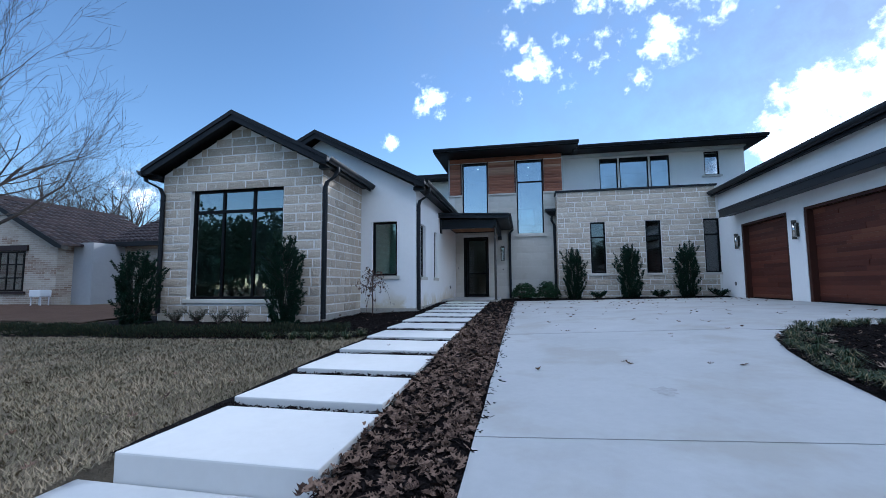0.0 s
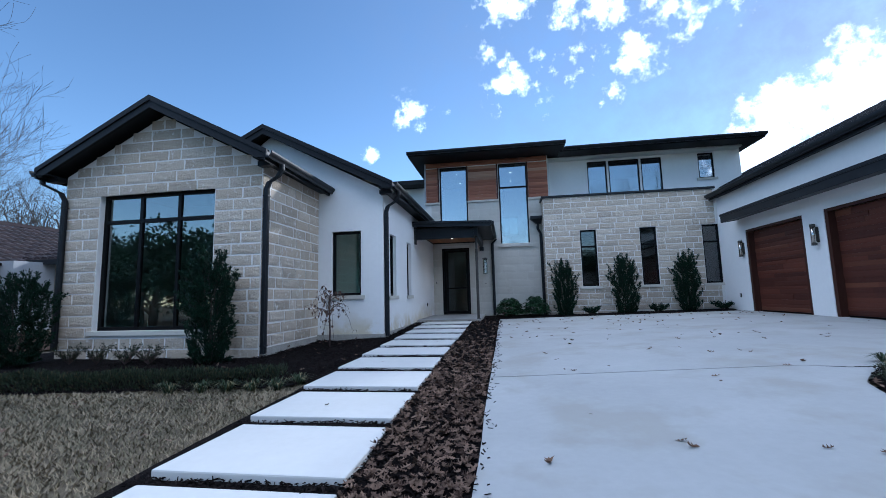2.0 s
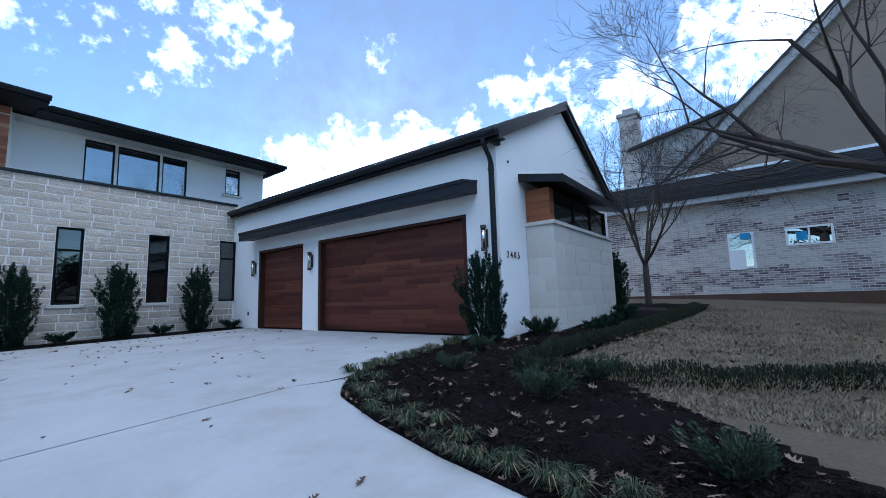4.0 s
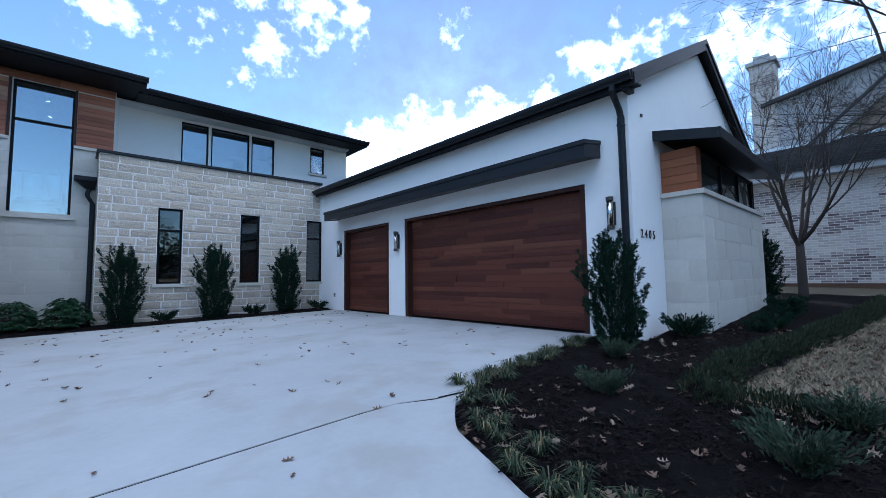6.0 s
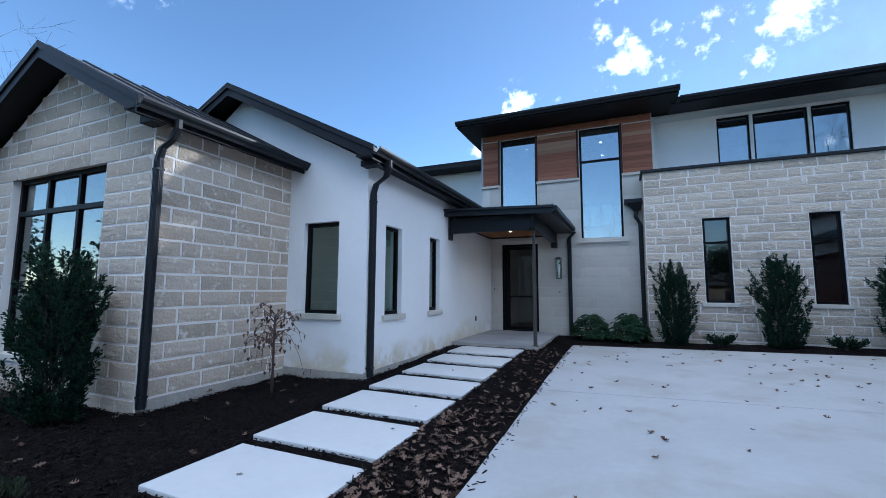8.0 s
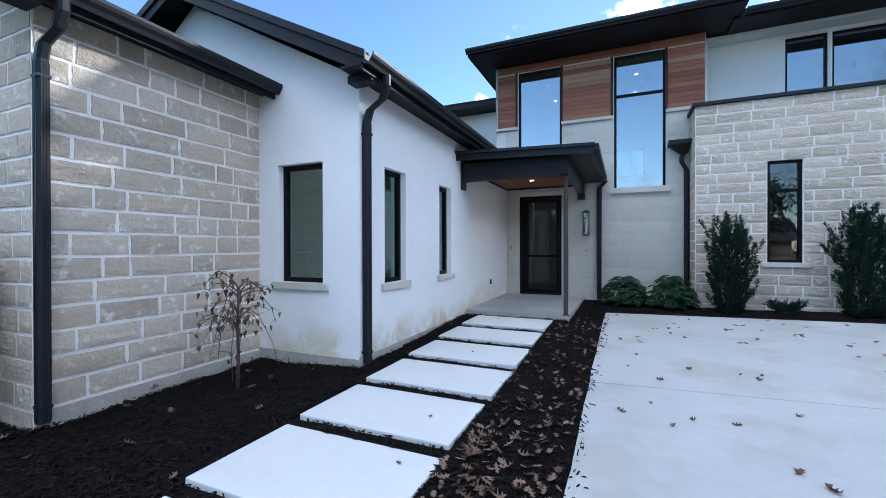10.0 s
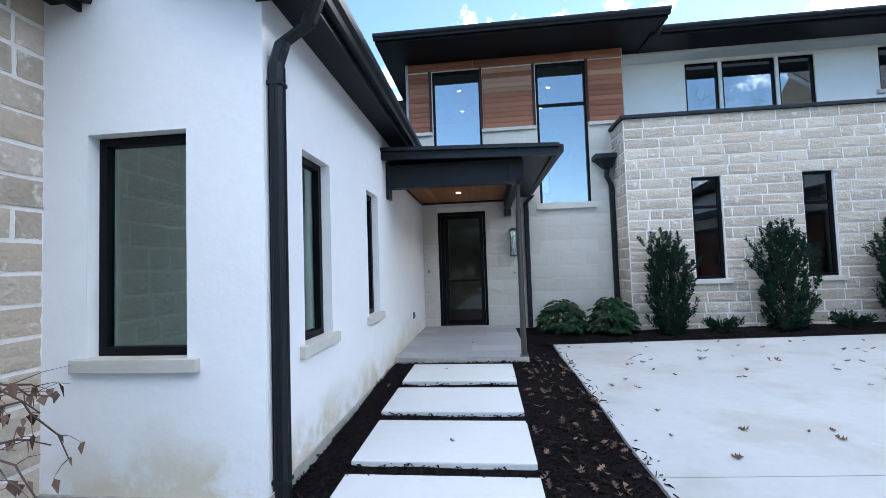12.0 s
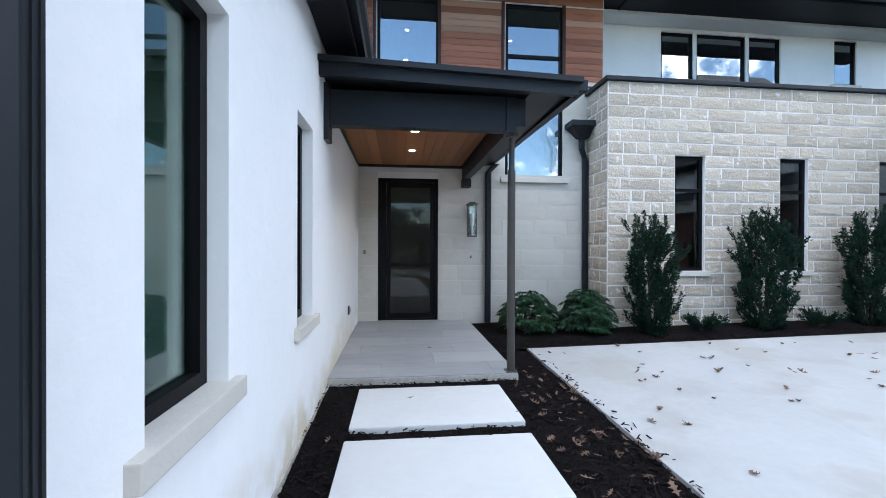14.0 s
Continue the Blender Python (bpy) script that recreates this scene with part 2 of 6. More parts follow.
PAVER = material("walk_concrete", (0.57, 0.565, 0.55), 0.8, (0.46, 0.455, 0.437), (12, 1.2), (0.13, 0.2), 0.2, 120, per_object=0.08, bump_dist=0.004)
TILE = material("porch_tile", (0.36, 0.36, 0.36), 0.55, (0.25, 0.255, 0.26), (6, 2), (0.2, 0.2), 0.1, 60, per_object=0.3, stretch=(0.5, 1.5, 1))
MULCH = material("black_mulch", (0.013, 0.0105, 0.0102), 0.95, (0.004, 0.0036, 0.0037), (60, 8), (0.35, 0.25), 1.0, 70, bump_dist=0.03, spec=0.05)
CHIP = material("mulch_chip", (0.0185, 0.0145, 0.0135), 0.95, (0.0045, 0.004, 0.004), (60, 8), (0.2, 0.2), 0.5, 80, per_island=0.5, spec=0.05)
LEAF_DRY = material("dry_oak_leaf", (0.19, 0.125, 0.09), 0.8, (0.035, 0.02, 0.015), (50, 8), (0.2, 0.15), 0.2, 80, per_island=0.6, spec=0.12)
LEAF_DROP = material("fallen_leaf", (0.17, 0.105, 0.07), 0.8, (0.07, 0.04, 0.028), (50, 8), (0.2, 0.15), 0.2, 80, per_object=0.5, spec=0.12)
LEAF_PALE = material("bleached_oak_leaf", (0.27, 0.20, 0.155), 0.8, (0.12, 0.083, 0.06), (50, 8), (0.2, 0.15), 0.2, 80, per_island=0.6, spec=0.12)
SOIL = material("lawn_soil", (0.15, 0.12, 0.085), 0.95, (0.075, 0.066, 0.045), (30, 1.1), (0.3, 0.35), 0.8, 50, bump_dist=0.03, spec=0.05)
GRASS = material("dormant_grass", (0.265, 0.215, 0.145), 0.8, (0.085, 0.08, 0.048), (3.0, 0.8), (0.45, 0.5), per_island=0.32, spec=0.12)
DIRT = material("bare_dirt", (0.11, 0.072, 0.052), 0.95, (0.06, 0.038, 0.027), (20, 2), (0.3, 0.3), 0.8, 40, bump_dist=0.03, spec=0.05)
YEW = material("evergreen_leaf", (0.012, 0.036, 0.019), 0.5, (0.0034, 0.0095, 0.0062), (30, 6), (0.2, 0.2), per_island=0.5, spec=0.12)
FATSIA = material("glossy_broad_leaf", (0.020, 0.062, 0.022), 0.4, (0.009, 0.025, 0.011), (30, 6), (0.15, 0.15), per_island=0.4)
HEDGE = material("low_hedge_leaf", (0.034, 0.047, 0.026), 0.6, (0.010, 0.015, 0.009), (30, 3), (0.2, 0.25), per_island=0.5,
                 tint=((0.10, 0.075, 0.035), 0.2, 0.6), spec=0.12)
LIRIOPE = material("liriope_blade", (0.056, 0.076, 0.041), 0.5, (0.018, 0.027, 0.016), (20, 3), (0.15, 0.2), per_island=0.5,
                   tint=((0.24, 0.19, 0.10), 0.25, 0.8), spec=0.12)
JUNIPER = material("juniper_needles", (0.062, 0.086, 0.052), 0.6, (0.022, 0.034, 0.022), (30, 4), (0.15, 0.2), per_island=0.5, spec=0.12)
BARK = material("grey_bark", (0.060, 0.049, 0.042), 0.9, (0.028, 0.023, 0.020), (50, 6), (0.3, 0.2), 0.8, 60)
TWIG = material("maple_twig", (0.10, 0.07, 0.06), 0.8, (0.05, 0.03, 0.028), (50, 6), (0.3, 0.2), 0.3, 60)
WHITE_PANEL = material("interior_paint", (0.76, 0.78, 0.74), 0.8, (0.56, 0.58, 0.55), (3, 1), (0.05, 0.05))
INNER_FLOOR = material("interior_wood_floor", (0.22, 0.15, 0.10), 0.4, (0.13, 0.085, 0.055), (20, 2), (0.2, 0.2), stretch=(1, 0.2, 1))
ROOF_METAL = material("standing_seam", (0.010, 0.0105, 0.012), 0.45, (0.017, 0.0175, 0.019), (20, 2), (0.15, 0.2), 0.05, 40, spec=0.2)
SHINGLE = material("grey_shingle", (0.075, 0.075, 0.078), 0.9, (0.03, 0.032, 0.036), (18, 3), (0.35, 0.2), 0.6, 40, stretch=(1, 0.4, 3), per_island=0.3)
CLAY = material("brown_roof_tile", (0.042, 0.029, 0.029), 0.75, (0.016, 0.012, 0.013), (25, 3), (0.25, 0.2), 0.4, 40, per_island=0.4)
SILVER = material("galvanised_metal", (0.62, 0.63, 0.64), 0.35, (0.5, 0.51, 0.52), (30, 3), (0.1, 0.1), metal=0.9)
CHROME = material("polished_nickel", (0.55, 0.52, 0.47), 0.2, (0.4, 0.38, 0.35), (30, 3), (0.1, 0.1), metal=1.0)
GREY_SIDING = material("grey_trim", (0.36, 0.37, 0.38), 0.8, (0.27, 0.27, 0.28), (10, 2), (0.1, 0.15), 0.2, 40)
TAN_BRICK = material("buff_gable", (0.24, 0.20, 0.16), 0.9, (0.16, 0.13, 0.105), (18, 3), (0.25, 0.2), 0.4, 40, stretch=(1, 1, 3))
PAPER = material("white_plastic", (0.72, 0.73, 0.74), 0.6, (0.62, 0.63, 0.64), (10, 2), (0.08, 0.08))
BLUE_PAPER = material("blue_window_sticker", (0.05, 0.28, 0.5), 0.6, (0.04, 0.22, 0.4), (10, 2), (0.08, 0.08))
GLASS = glass_material("low_e_glass", 0.15, (0.78, 0.95, 0.88))
GLASS_BIG = glass_material("picture_window_glass", 0.20, (0.48, 0.58, 0.57))
GLASS_DARK = glass_material("tinted_glass", 0.13, (0.42, 0.46, 0.46))
DOOR_GLASS = glass_material("dark_door_glass", 0.035, (0.46, 0.49, 0.48))
GLASS_HIGH = glass_material("reflective_glass", 0.42, (0.54, 0.64, 0.68))
CLEAR = glass_material("lantern_glass", 0.04, (0.96, 0.98, 0.98))
LAMP = glow_material("warm_lamp", (1.0, 0.78, 0.5), 14.0)


def brick_material(name, light, dark, mortar, patch):
    """Brick far off: courses in the material, with patches of darker brick."""
    m = material(name, light, 0.9, tuple(c * 0.75 for c in light), (14, 2), (0.2, 0.15))
    t = m.node_tree
    b = t.nodes["Principled BSDF"]
    geo = t.nodes.new("ShaderNodeNewGeometry")
    sep = t.nodes.new("ShaderNodeSeparateXYZ")
    t.links.new(geo.outputs["Position"], sep.inputs[0])
    add = t.nodes.new("ShaderNodeMath")
    t.links.new(sep.outputs[0], add.inputs[0])
    t.links.new(sep.outputs[1], add.inputs[1])
    com = t.nodes.new("ShaderNodeCombineXYZ")
    t.links.new(add.outputs[0], com.inputs[0])
    t.links.new(sep.outputs[2], com.inputs[1])
    br = t.nodes.new("ShaderNodeTexBrick")
    br.inputs["Scale"].default_value = 1.0
    br.inputs["Brick Width"].default_value = 0.30
    br.inputs["Row Height"].default_value = 0.085
    br.inputs["Mortar Size"].default_value = 0.009
    br.inputs["Mortar"].default_value = (*mortar, 1)
    br.inputs["Bias"].default_value = 0.0
    t.links.new(com.outputs[0], br.inputs["Vector"])
    snap = t.nodes.new("ShaderNodeVectorMath")
    snap.operation = "SNAP"
    snap.inputs[1].default_value = (0.30, 0.085, 1)
    t.links.new(com.outputs[0], snap.inputs[0])
    sc = t.nodes.new("ShaderNodeVectorMath")
    sc.operation = "MULTIPLY"
    sc.inputs[1].default_value = (0.45, 1.3, 1)
    t.links.new(snap.outputs[0], sc.inputs[0])
    nz = t.nodes.new("ShaderNodeTexNoise")
    nz.inputs["Scale"].default_value = 0.9
    nz.inputs["Detail"].default_value = 3.0
    t.links.new(sc.outputs[0], nz.inputs["Vector"])
    rmp = t.nodes.new("ShaderNodeMapRange")
    rmp.inputs["From Min"].default_value = patch
    rmp.inputs["From Max"].default_value = patch + 0.02
    t.links.new(nz.outputs["Fac"], rmp.inputs["Value"])
    mx = t.nodes.new("ShaderNodeMix")
    mx.data_type = "RGBA"
    t.links.new(rmp.outputs[0], mx.inputs[0])
    old = b.inputs["Base Color"].links[0].from_socket
    t.links.new(old, mx.inputs[6])
    mx.inputs[7].default_value = (*dark, 1)
    t.links.new(mx.outputs[2], br.inputs["Color1"])
    br.inputs["Color2"].default_value = (*[0.62 * a + 0.2 * c for a, c in zip(light, dark)], 1)
    t.links.new(br.outputs["Color"], b.inputs["Base Color"])
    bn = t.nodes.new("ShaderNodeBump")
    bn.inputs["Strength"].default_value = 0.6
    bn.inputs["Distance"].default_value = 0.01
    bn.invert = True
    t.links.new(br.outputs["Fac"], bn.inputs["Height"])
    t.links.new(bn.outputs[0], b.inputs["Normal"])
    return m


BRICK_RIGHT = brick_material("mottled_brick", (0.50, 0.47, 0.44), (0.10, 0.075, 0.08), (0.52, 0.49, 0.46), 0.52)
BRICK_LEFT = brick_material("cream_brick", (0.47, 0.41, 0.34), (0.22, 0.15, 0.11), (0.44, 0.40, 0.35), 0.51)


# ---- mesh helpers ----
def mesh_of(name, verts, faces, mat, smooth=False):
    me = bpy.data.meshes.new(name)
    me.from_pydata([tuple(v) for v in verts], [], faces)
    me.materials.append(mat)
    if smooth:
        me.polygons.foreach_set("use_smooth", [True] * len(me.polygons))
    me.update()
    return me


def put(name, me, parent=None, label="", category="", group="", kind=""):
    ob = new(name, me)
    if parent is not None:
        ob.parent = parent
    return tagged(ob, label, category, group, kind)


def empty(name, label, category, at=(0, 0, 0), group="", kind=""):
    ob = new(name)
    ob.empty_display_size = 0.1
    ob.location = at
    return tagged(ob, label, category, group, kind)


class Mass:
    """Gathers boxes, prisms and tubes into one mesh."""

    def __init__(self):
        self.v, self.f = [], []

    def add(self, verts, faces):
        n = len(self.v)
        self.v += [tuple(p) for p in verts]
        self.f += [tuple(i + n for i in f) for f in faces]
        return self

    def box(self, x0, x1, y0, y1, z0, z1, bevel=0.0):
        if bevel <= 0:
            v = [(x, y, z) for z in (z0, z1) for y in (y0, y1) for x in (x0, x1)]
            return self.add(v, [(0, 2, 3, 1), (4, 5, 7, 6), (0, 1, 5, 4), (2, 6, 7, 3), (0, 4, 6, 2), (1, 3, 7, 5)])
        bm = bmesh.new()
        bmesh.ops.create_cube(bm, size=1)
        bmesh.ops.scale(bm, vec=(x1 - x0, y1 - y0, z1 - z0), verts=bm.verts)
        bmesh.ops.translate(bm, vec=((x0 + x1) / 2, (y0 + y1) / 2, (z0 + z1) / 2), verts=bm.verts)
        bmesh.ops.bevel(bm, geom=bm.edges[:], offset=bevel, segments=2, affect="EDGES", profile=0.6)
        bm.verts.index_update()
        self.add([v.co[:] for v in bm.verts], [[v.index for v in f.verts] for f in bm.faces])
        bm.free()
        return self

    def prism(self, outline, a, b, axis):
        """An outline of (p, q) drawn out along an axis: 'x' takes (y, z), 'y' takes (x, z), 'z' takes (x, y)."""
        n = len(outline)

        def at(p, q, r):
            return (r, p, q) if axis == "x" else (p, r, q) if axis == "y" else (p, q, r)
        v = [at(p, q, a) for p, q in outline] + [at(p, q, b) for p, q in outline]
        f = [tuple(range(n))[::-1], tuple(range(n, 2 * n))]
        f += [(i, (i + 1) % n, n + (i + 1) % n, n + i) for i in range(n)]
        return self.add(v, f)

    def tube(self, points, radii, sides=6):
        pts = [Vector(p) for p in points]
        if isinstance(radii, (int, float)):
            radii = [radii] * len(pts)
        rings = []
        for i, p in enumerate(pts):
            d = (pts[min(i + 1, len(pts) - 1)] - pts[max(i - 1, 0)]).normalized()
            up = Vector((0, 0, 1)) if abs(d.z) < 0.9 else Vector((1, 0, 0))
            s = d.cross(up).normalized()
            u = s.cross(d)
            rings.append([p + (s * math.cos(a) + u * math.sin(a)) * radii[i] for a in (2 * math.pi * k / sides for k in range(sides))])
        v = [q for r in rings for q in r]
        f = []
        for i in range(len(pts) - 1):
            for k in range(sides):
                a, b = i * sides + k, i * sides + (k + 1) % sides
                f.append((a, b, b + sides, a + sides))
        f.append(tuple(range(sides))[::-1])
        f.append(tuple(range(len(v) - sides, len(v))))
        return self.add(v, f)

    def mesh(self, name, mat, smooth=False):
        me = mesh_of(name, self.v, self.f, mat, smooth)
        bm = bmesh.new()
        bm.from_mesh(me)
        bmesh.ops.recalc_face_normals(bm, faces=bm.faces)
        bm.to_mesh(me)
        bm.free()
        return me

    def part(self, name, mat, parent=None, label="", category="", group="", kind="", smooth=False):
        return put(name, self.mesh(name, mat, smooth), parent, label, category, group, kind)


def fbm(x, y, s):
    return noise.fractal(Vector((x * s, y * s, 0.3)), 0.9, 2.0, 4)


PROF_Y = [-60, -30, -8, -4, 0, 4, 6, 8, 10, 12, 14, 17, 30, 200]
PROF_Z = [-1.3, -1.2, -0.80, -0.64, -0.47, -0.31, -0.235, -0.15, -0.11, -0.07, -0.015, 0.02, 0.1, 0.2]


EAST_Y = [-60, -10, 0, 5, 8, 17, 30]
EAST_Z = [-1.3, -0.75, -0.20, 0.08, 0.16, 0.16, 0.2]


def level(x, y):
    """Height of the finished ground: the drive falls to the street, the east side stands higher."""
    s = min(max(x / 7.4, 0), 1)
    return float(np.interp(y, PROF_Y, PROF_Z)) * (1 - s) + float(np.interp(y, EAST_Y, EAST_Z)) * s + 0.045 * min(max(x - 7.4, 0), 13)


def sheet(xs, ys, height, inside=None):
    """A grid following a height function; cells whose middle fails inside() are left out."""
    idx, v, f = {}, [], []

    def vid(i, j):
        if (i, j) not in idx:
            idx[i, j] = len(v)
            v.append((xs[i], ys[j], height(xs[i], ys[j])))
        return idx[i, j]
    for i in range(len(xs) - 1):
        for j in range(len(ys) - 1):
            if inside is None or inside((xs[i] + xs[i + 1]) / 2, (ys[j] + ys[j + 1]) / 2):
                f.append((vid(i, j), vid(i + 1, j), vid(i + 1, j + 1), vid(i, j + 1)))
    return v, f


def steps(a, b, d):
    n = max(1, int(math.ceil((b - a) / d)))
    return [a + (b - a) * i / n for i in range(n + 1)]


# ---- ground ----
def drive_right(y):
    return float(np.interp(y, [-12, 4, 5.2, 6.1, 6.8, 7.3, 7.6, 7.78, 7.86, 7.9], [2.72, 2.72, 2.92, 3.16, 3.46, 3.85, 4.45, 5.4, 6.6, 7.44]))


def in_right_bed(x, y):
    if y > 7.08 and x > 7.36:
        return False
    hedge_y = float(np.interp(x, [2.6, 5.2, 6, 8, 11, 14, 16], [3.2, 5.7, 5.75, 5.45, 5.05, 4.75, 4.65]))
    if x < drive_right(y) - 0.02 or x > 16 or y < 2.4:
        return False
    return y > hedge_y or (x < 5.4 and y > float(np.interp(x, [2.6, 3.4, 4.4, 5.4], [2.4, 2.6, 3.6, 4.9])))


def in_left_bed(x, y):
    if (-2.62 if y > 7.5 else -2.26) < x < -0.04 and 2.3 < y < 18.2:
        return y > 2.98 or x > -0.80
    return -9.6 < x < -2.0 and y > left_edge(x) and y < 11.6


def left_edge(x):
    return float(np.interp(x, [-12, -6, -3, -2.2], [6.7, 6.85, 7.2, 7.45]))


def slab_level(y):
    return float(np.interp(y, [-4, 2.8, 4.9, 12.5, 14.5], [-0.55, -0.31, -0.24, 0.0, 0.07]))


def bed_height(x, y):
    """Mulch: fills the joints of the walk and falls to the drive's edge."""
    low = level(x, y) - 0.035
    walk_side = slab_level(y) - float(np.interp(y, [2.8, 5, 8], [0.075, 0.045, 0.028]))
    s = min(1, max(0, (-0.15 - x) / 0.5)) * min(1, max(0, (x + 3.6) / 0.9))
    return low + (max(walk_side, low) - low) * s + 0.016 * fbm(x, y, 2.5)


def ground_height(x, y):
    dip = 0.16 if -2.2 < x < -0.8 and y < 3.1 else 0.0
    return level(x, y) - 0.05 + 0.012 * fbm(x, y, 0.6) - dip


xs = [-220, -120, -70, -45, -30, -22] + steps(-16, 16, 0.5) + [18, 20, 24, 30, 45, 70, 120, 220]
ys = [-220, -120, -70, -45, -30, -20, -14] + steps(-10, 20, 0.5) + [24, 30, 45, 70, 120, 220]
put("ground", mesh_of("ground", *sheet(xs, ys, ground_height), SOIL, True), None, "worn dormant lawn soil spreading to the horizon", "ground", kind="structure")

v, f = sheet(steps(-9.6, -0.04, 0.12), steps(2.3, 18.2, 0.12), bed_height, in_left_bed)
put("mulch_bed_left", mesh_of("mulch_bed", v, f, MULCH, True), None, "black shredded mulch bed along the house and walk", "mulch bed", kind="structure")
v, f = sheet(steps(-0.62, 7.4, 0.12), steps(16.5, 18.3, 0.1), lambda x, y: level(x, y) - 0.01 + 0.02 * fbm(x, y, 2.5) + 0.04 * min(1, max(0, (y - 16.55) / 0.4)))
put("mulch_bed_back", mesh_of("mulch_bed", v, f, MULCH, True), None, "black mulch bed at the foot of the stone wall", "mulch bed", kind="structure")
v, f = sheet(steps(2.6, 16, 0.12), steps(2.4, 9.0, 0.12), lambda x, y: level(x, y) - 0.02 + 0.03 * fbm(x, y, 2.0) + 0.05 * min(1, max(0, (x - drive_right(y)) / 0.8)), in_right_bed)
put("mulch_bed_right", mesh_of("mulch_bed", v, f, MULCH, True), None, "curved black mulch bed beside the driveway", "mulch bed", kind="structure")



def joint_bend(x):
    return min(0.25, max(0.0, (x - 3.4) * 0.5))


def joint_pull(y):
    return max(0.0, 1 - (7.7 - y) / 1.5) if y < 7.7 else max(0.0, 1 - (y - 7.7) / 0.2)


driveway = empty("driveway", "pale broom-finished concrete driveway with saw-cut joints", "driveway", kind="structure")
for y0, y1 in [(-12, -4), (-3.99, 3.55), (3.565, 7.685), (7.71, 12.1), (12.108, 16.5)]:
    rows = steps(y0, y1, 0.06 if y0 == 7.71 or y0 == 3.565 else 0.4)
    verts, faces = [], []
    cols = 12
    for y in rows:
        right = drive_right(y - 0.25 * joint_pull(y)) if y < 7.9 else 7.46
        for c in range(cols + 1):
            x = -0.05 + (right + 0.05) * c / cols
            if c == 0:
                x += 0.012 * fbm(0, y, 1.3)
            yy = y - joint_bend(x) * joint_pull(y)
            verts.append((x, yy, level(x, yy)))
    n = cols + 1
    for j in range(len(rows) - 1):
        for c in range(cols):
            a = j * n + c
            faces.append((a, a + 1, a + n + 1, a + n))
    rim = list(range(n)) + [j * n + cols for j in range(1, len(rows))] + [(len(rows) - 1) * n + c for c in range(cols - 1, -1, -1)] + [j * n for j in range(len(rows) - 2, 0, -1)]
    base = len(verts)
    verts += [(verts[i][0], verts[i][1], verts[i][2] - 0.12) for i in rim]
    for k in range(len(rim)):
        faces.append((rim[k], base + k, base + (k + 1) % len(rim), rim[(k + 1) % len(rim)]))
    put("slab", mesh_of("slab", verts, faces, CONCRETE), driveway)


# an old oil spot
verts = [(1.40, 4.55, level(1.40, 4.55) + 0.004)]
for k in range(28):
    a = 2 * math.pi * k / 28
    r = 1.0 + 0.55 * fbm(math.cos(a) * 2 + 4, math.sin(a) * 2, 1.0)
    x, y = 1.42 + 0.085 * r * math.cos(a), 4.53 + 0.12 * r * math.sin(a)
    verts.append((x, y, level(x, y) + 0.004))
put("oil_stain", mesh_of("oil_stain", verts, [(0, 1 + k, 1 + (k + 1) % 28) for k in range(28)], OIL), driveway, "faint grey oil stain")

for y0, y1, x1 in ((3.55, 3.565, 2.72), (7.685, 7.71, 4.1), (12.1, 12.108, 7.44)):
    v, f = sheet(steps(-0.04, x1, 0.4), [y0 - 0.002, y1 + 0.002], lambda x, y: level(x, y) - 0.006)
    v = [(x, y - joint_bend(x) * joint_pull(y), z) for x, y, z in v]
    put("expansion_joint", mesh_of("expansion_joint", v, f, MULCH), driveway)


walkway = empty("walkway", "row of pale square concrete step slabs set in mulch", "walkway", kind="structure")
FRONTS = [2.85, 3.92, 4.95, 6.04, 7.12, 8.18, 9.22, 10.21, 11.18, 12.13, 13.09, 14.03]
for i, y in enumerate(FRONTS):
    depth = FRONTS[i + 1] - y - 0.13 if i < 11 else 0.87
    z = slab_level(y + 0.46)
    b = Mass()
    left, right = -2.10 - 0.15 * min(1, i / 5) + random.uniform(-0.015, 0.015), -0.80 - 0.06 * min(1, i / 5) + random.uniform(-0.015, 0.015)
    b.box(left, right, y, y + depth, z - (0.22 if i == 0 else 0.12), z, 0.012)
    b.part("step_slab", PAVER, walkway)
Mass().box(-2.34, -0.80, 1.2, 2.845, slab_level(2.8) - 0.30, slab_level(2.8) - 0.15, 0.012).part("lower_slab", PAVER, walkway)

porch = empty("porch_floor", "grey stone-look porcelain tiles on the raised porch slab", "porch floor", kind="structure")
PORCH = 0.12
Mass().box(-2.6, -0.60, 15.08, 18.27, -0.06, PORCH - 0.012, 0.004).part("slab", FOOTING, porch)
row_y = 15.085
for r in range(7):
    x = -2.598
    cut = [0.55, 1.15, 0.25, 0.85, 1.4, 0.4, 1.0][r]
    edges = [x] + [e for e in (x + cut, x + cut + 1.2) if e < -0.65] + [-0.605]
    for a, b in zip(edges, edges[1:]):
        Mass().box(a + 0.0015, b - 0.0015, row_y + 0.0015, row_y + 0.4515, PORCH - 0.012, PORCH + random.uniform(0, 0.0008), 0.0015).part("tile", TILE, porch)
    row_y += 0.4535


# ---- walls ----
def strips(u0, u1, z0, z1, holes):
    """Rectangles (u0, u1, z0, z1) that cover a wall but for its holes."""
    out = []
    cuts = sorted({z0, z1, *[h[2] for h in holes], *[h[3] for h in holes]})
    cuts = [c for c in cuts if z0 <= c <= z1]
    for a, b in zip(cuts, cuts[1:]):
        spans = sorted((h[0], h[1]) for h in holes if h[2] <= a + 1e-6 and h[3] >= b - 1e-6)
        u = u0
        for s, e in spans:
            if s > u:
                out.append((u, s, a, b))
            u = max(u, e)
        if u < u1:
            out.append((u, u1, a, b))
    return out


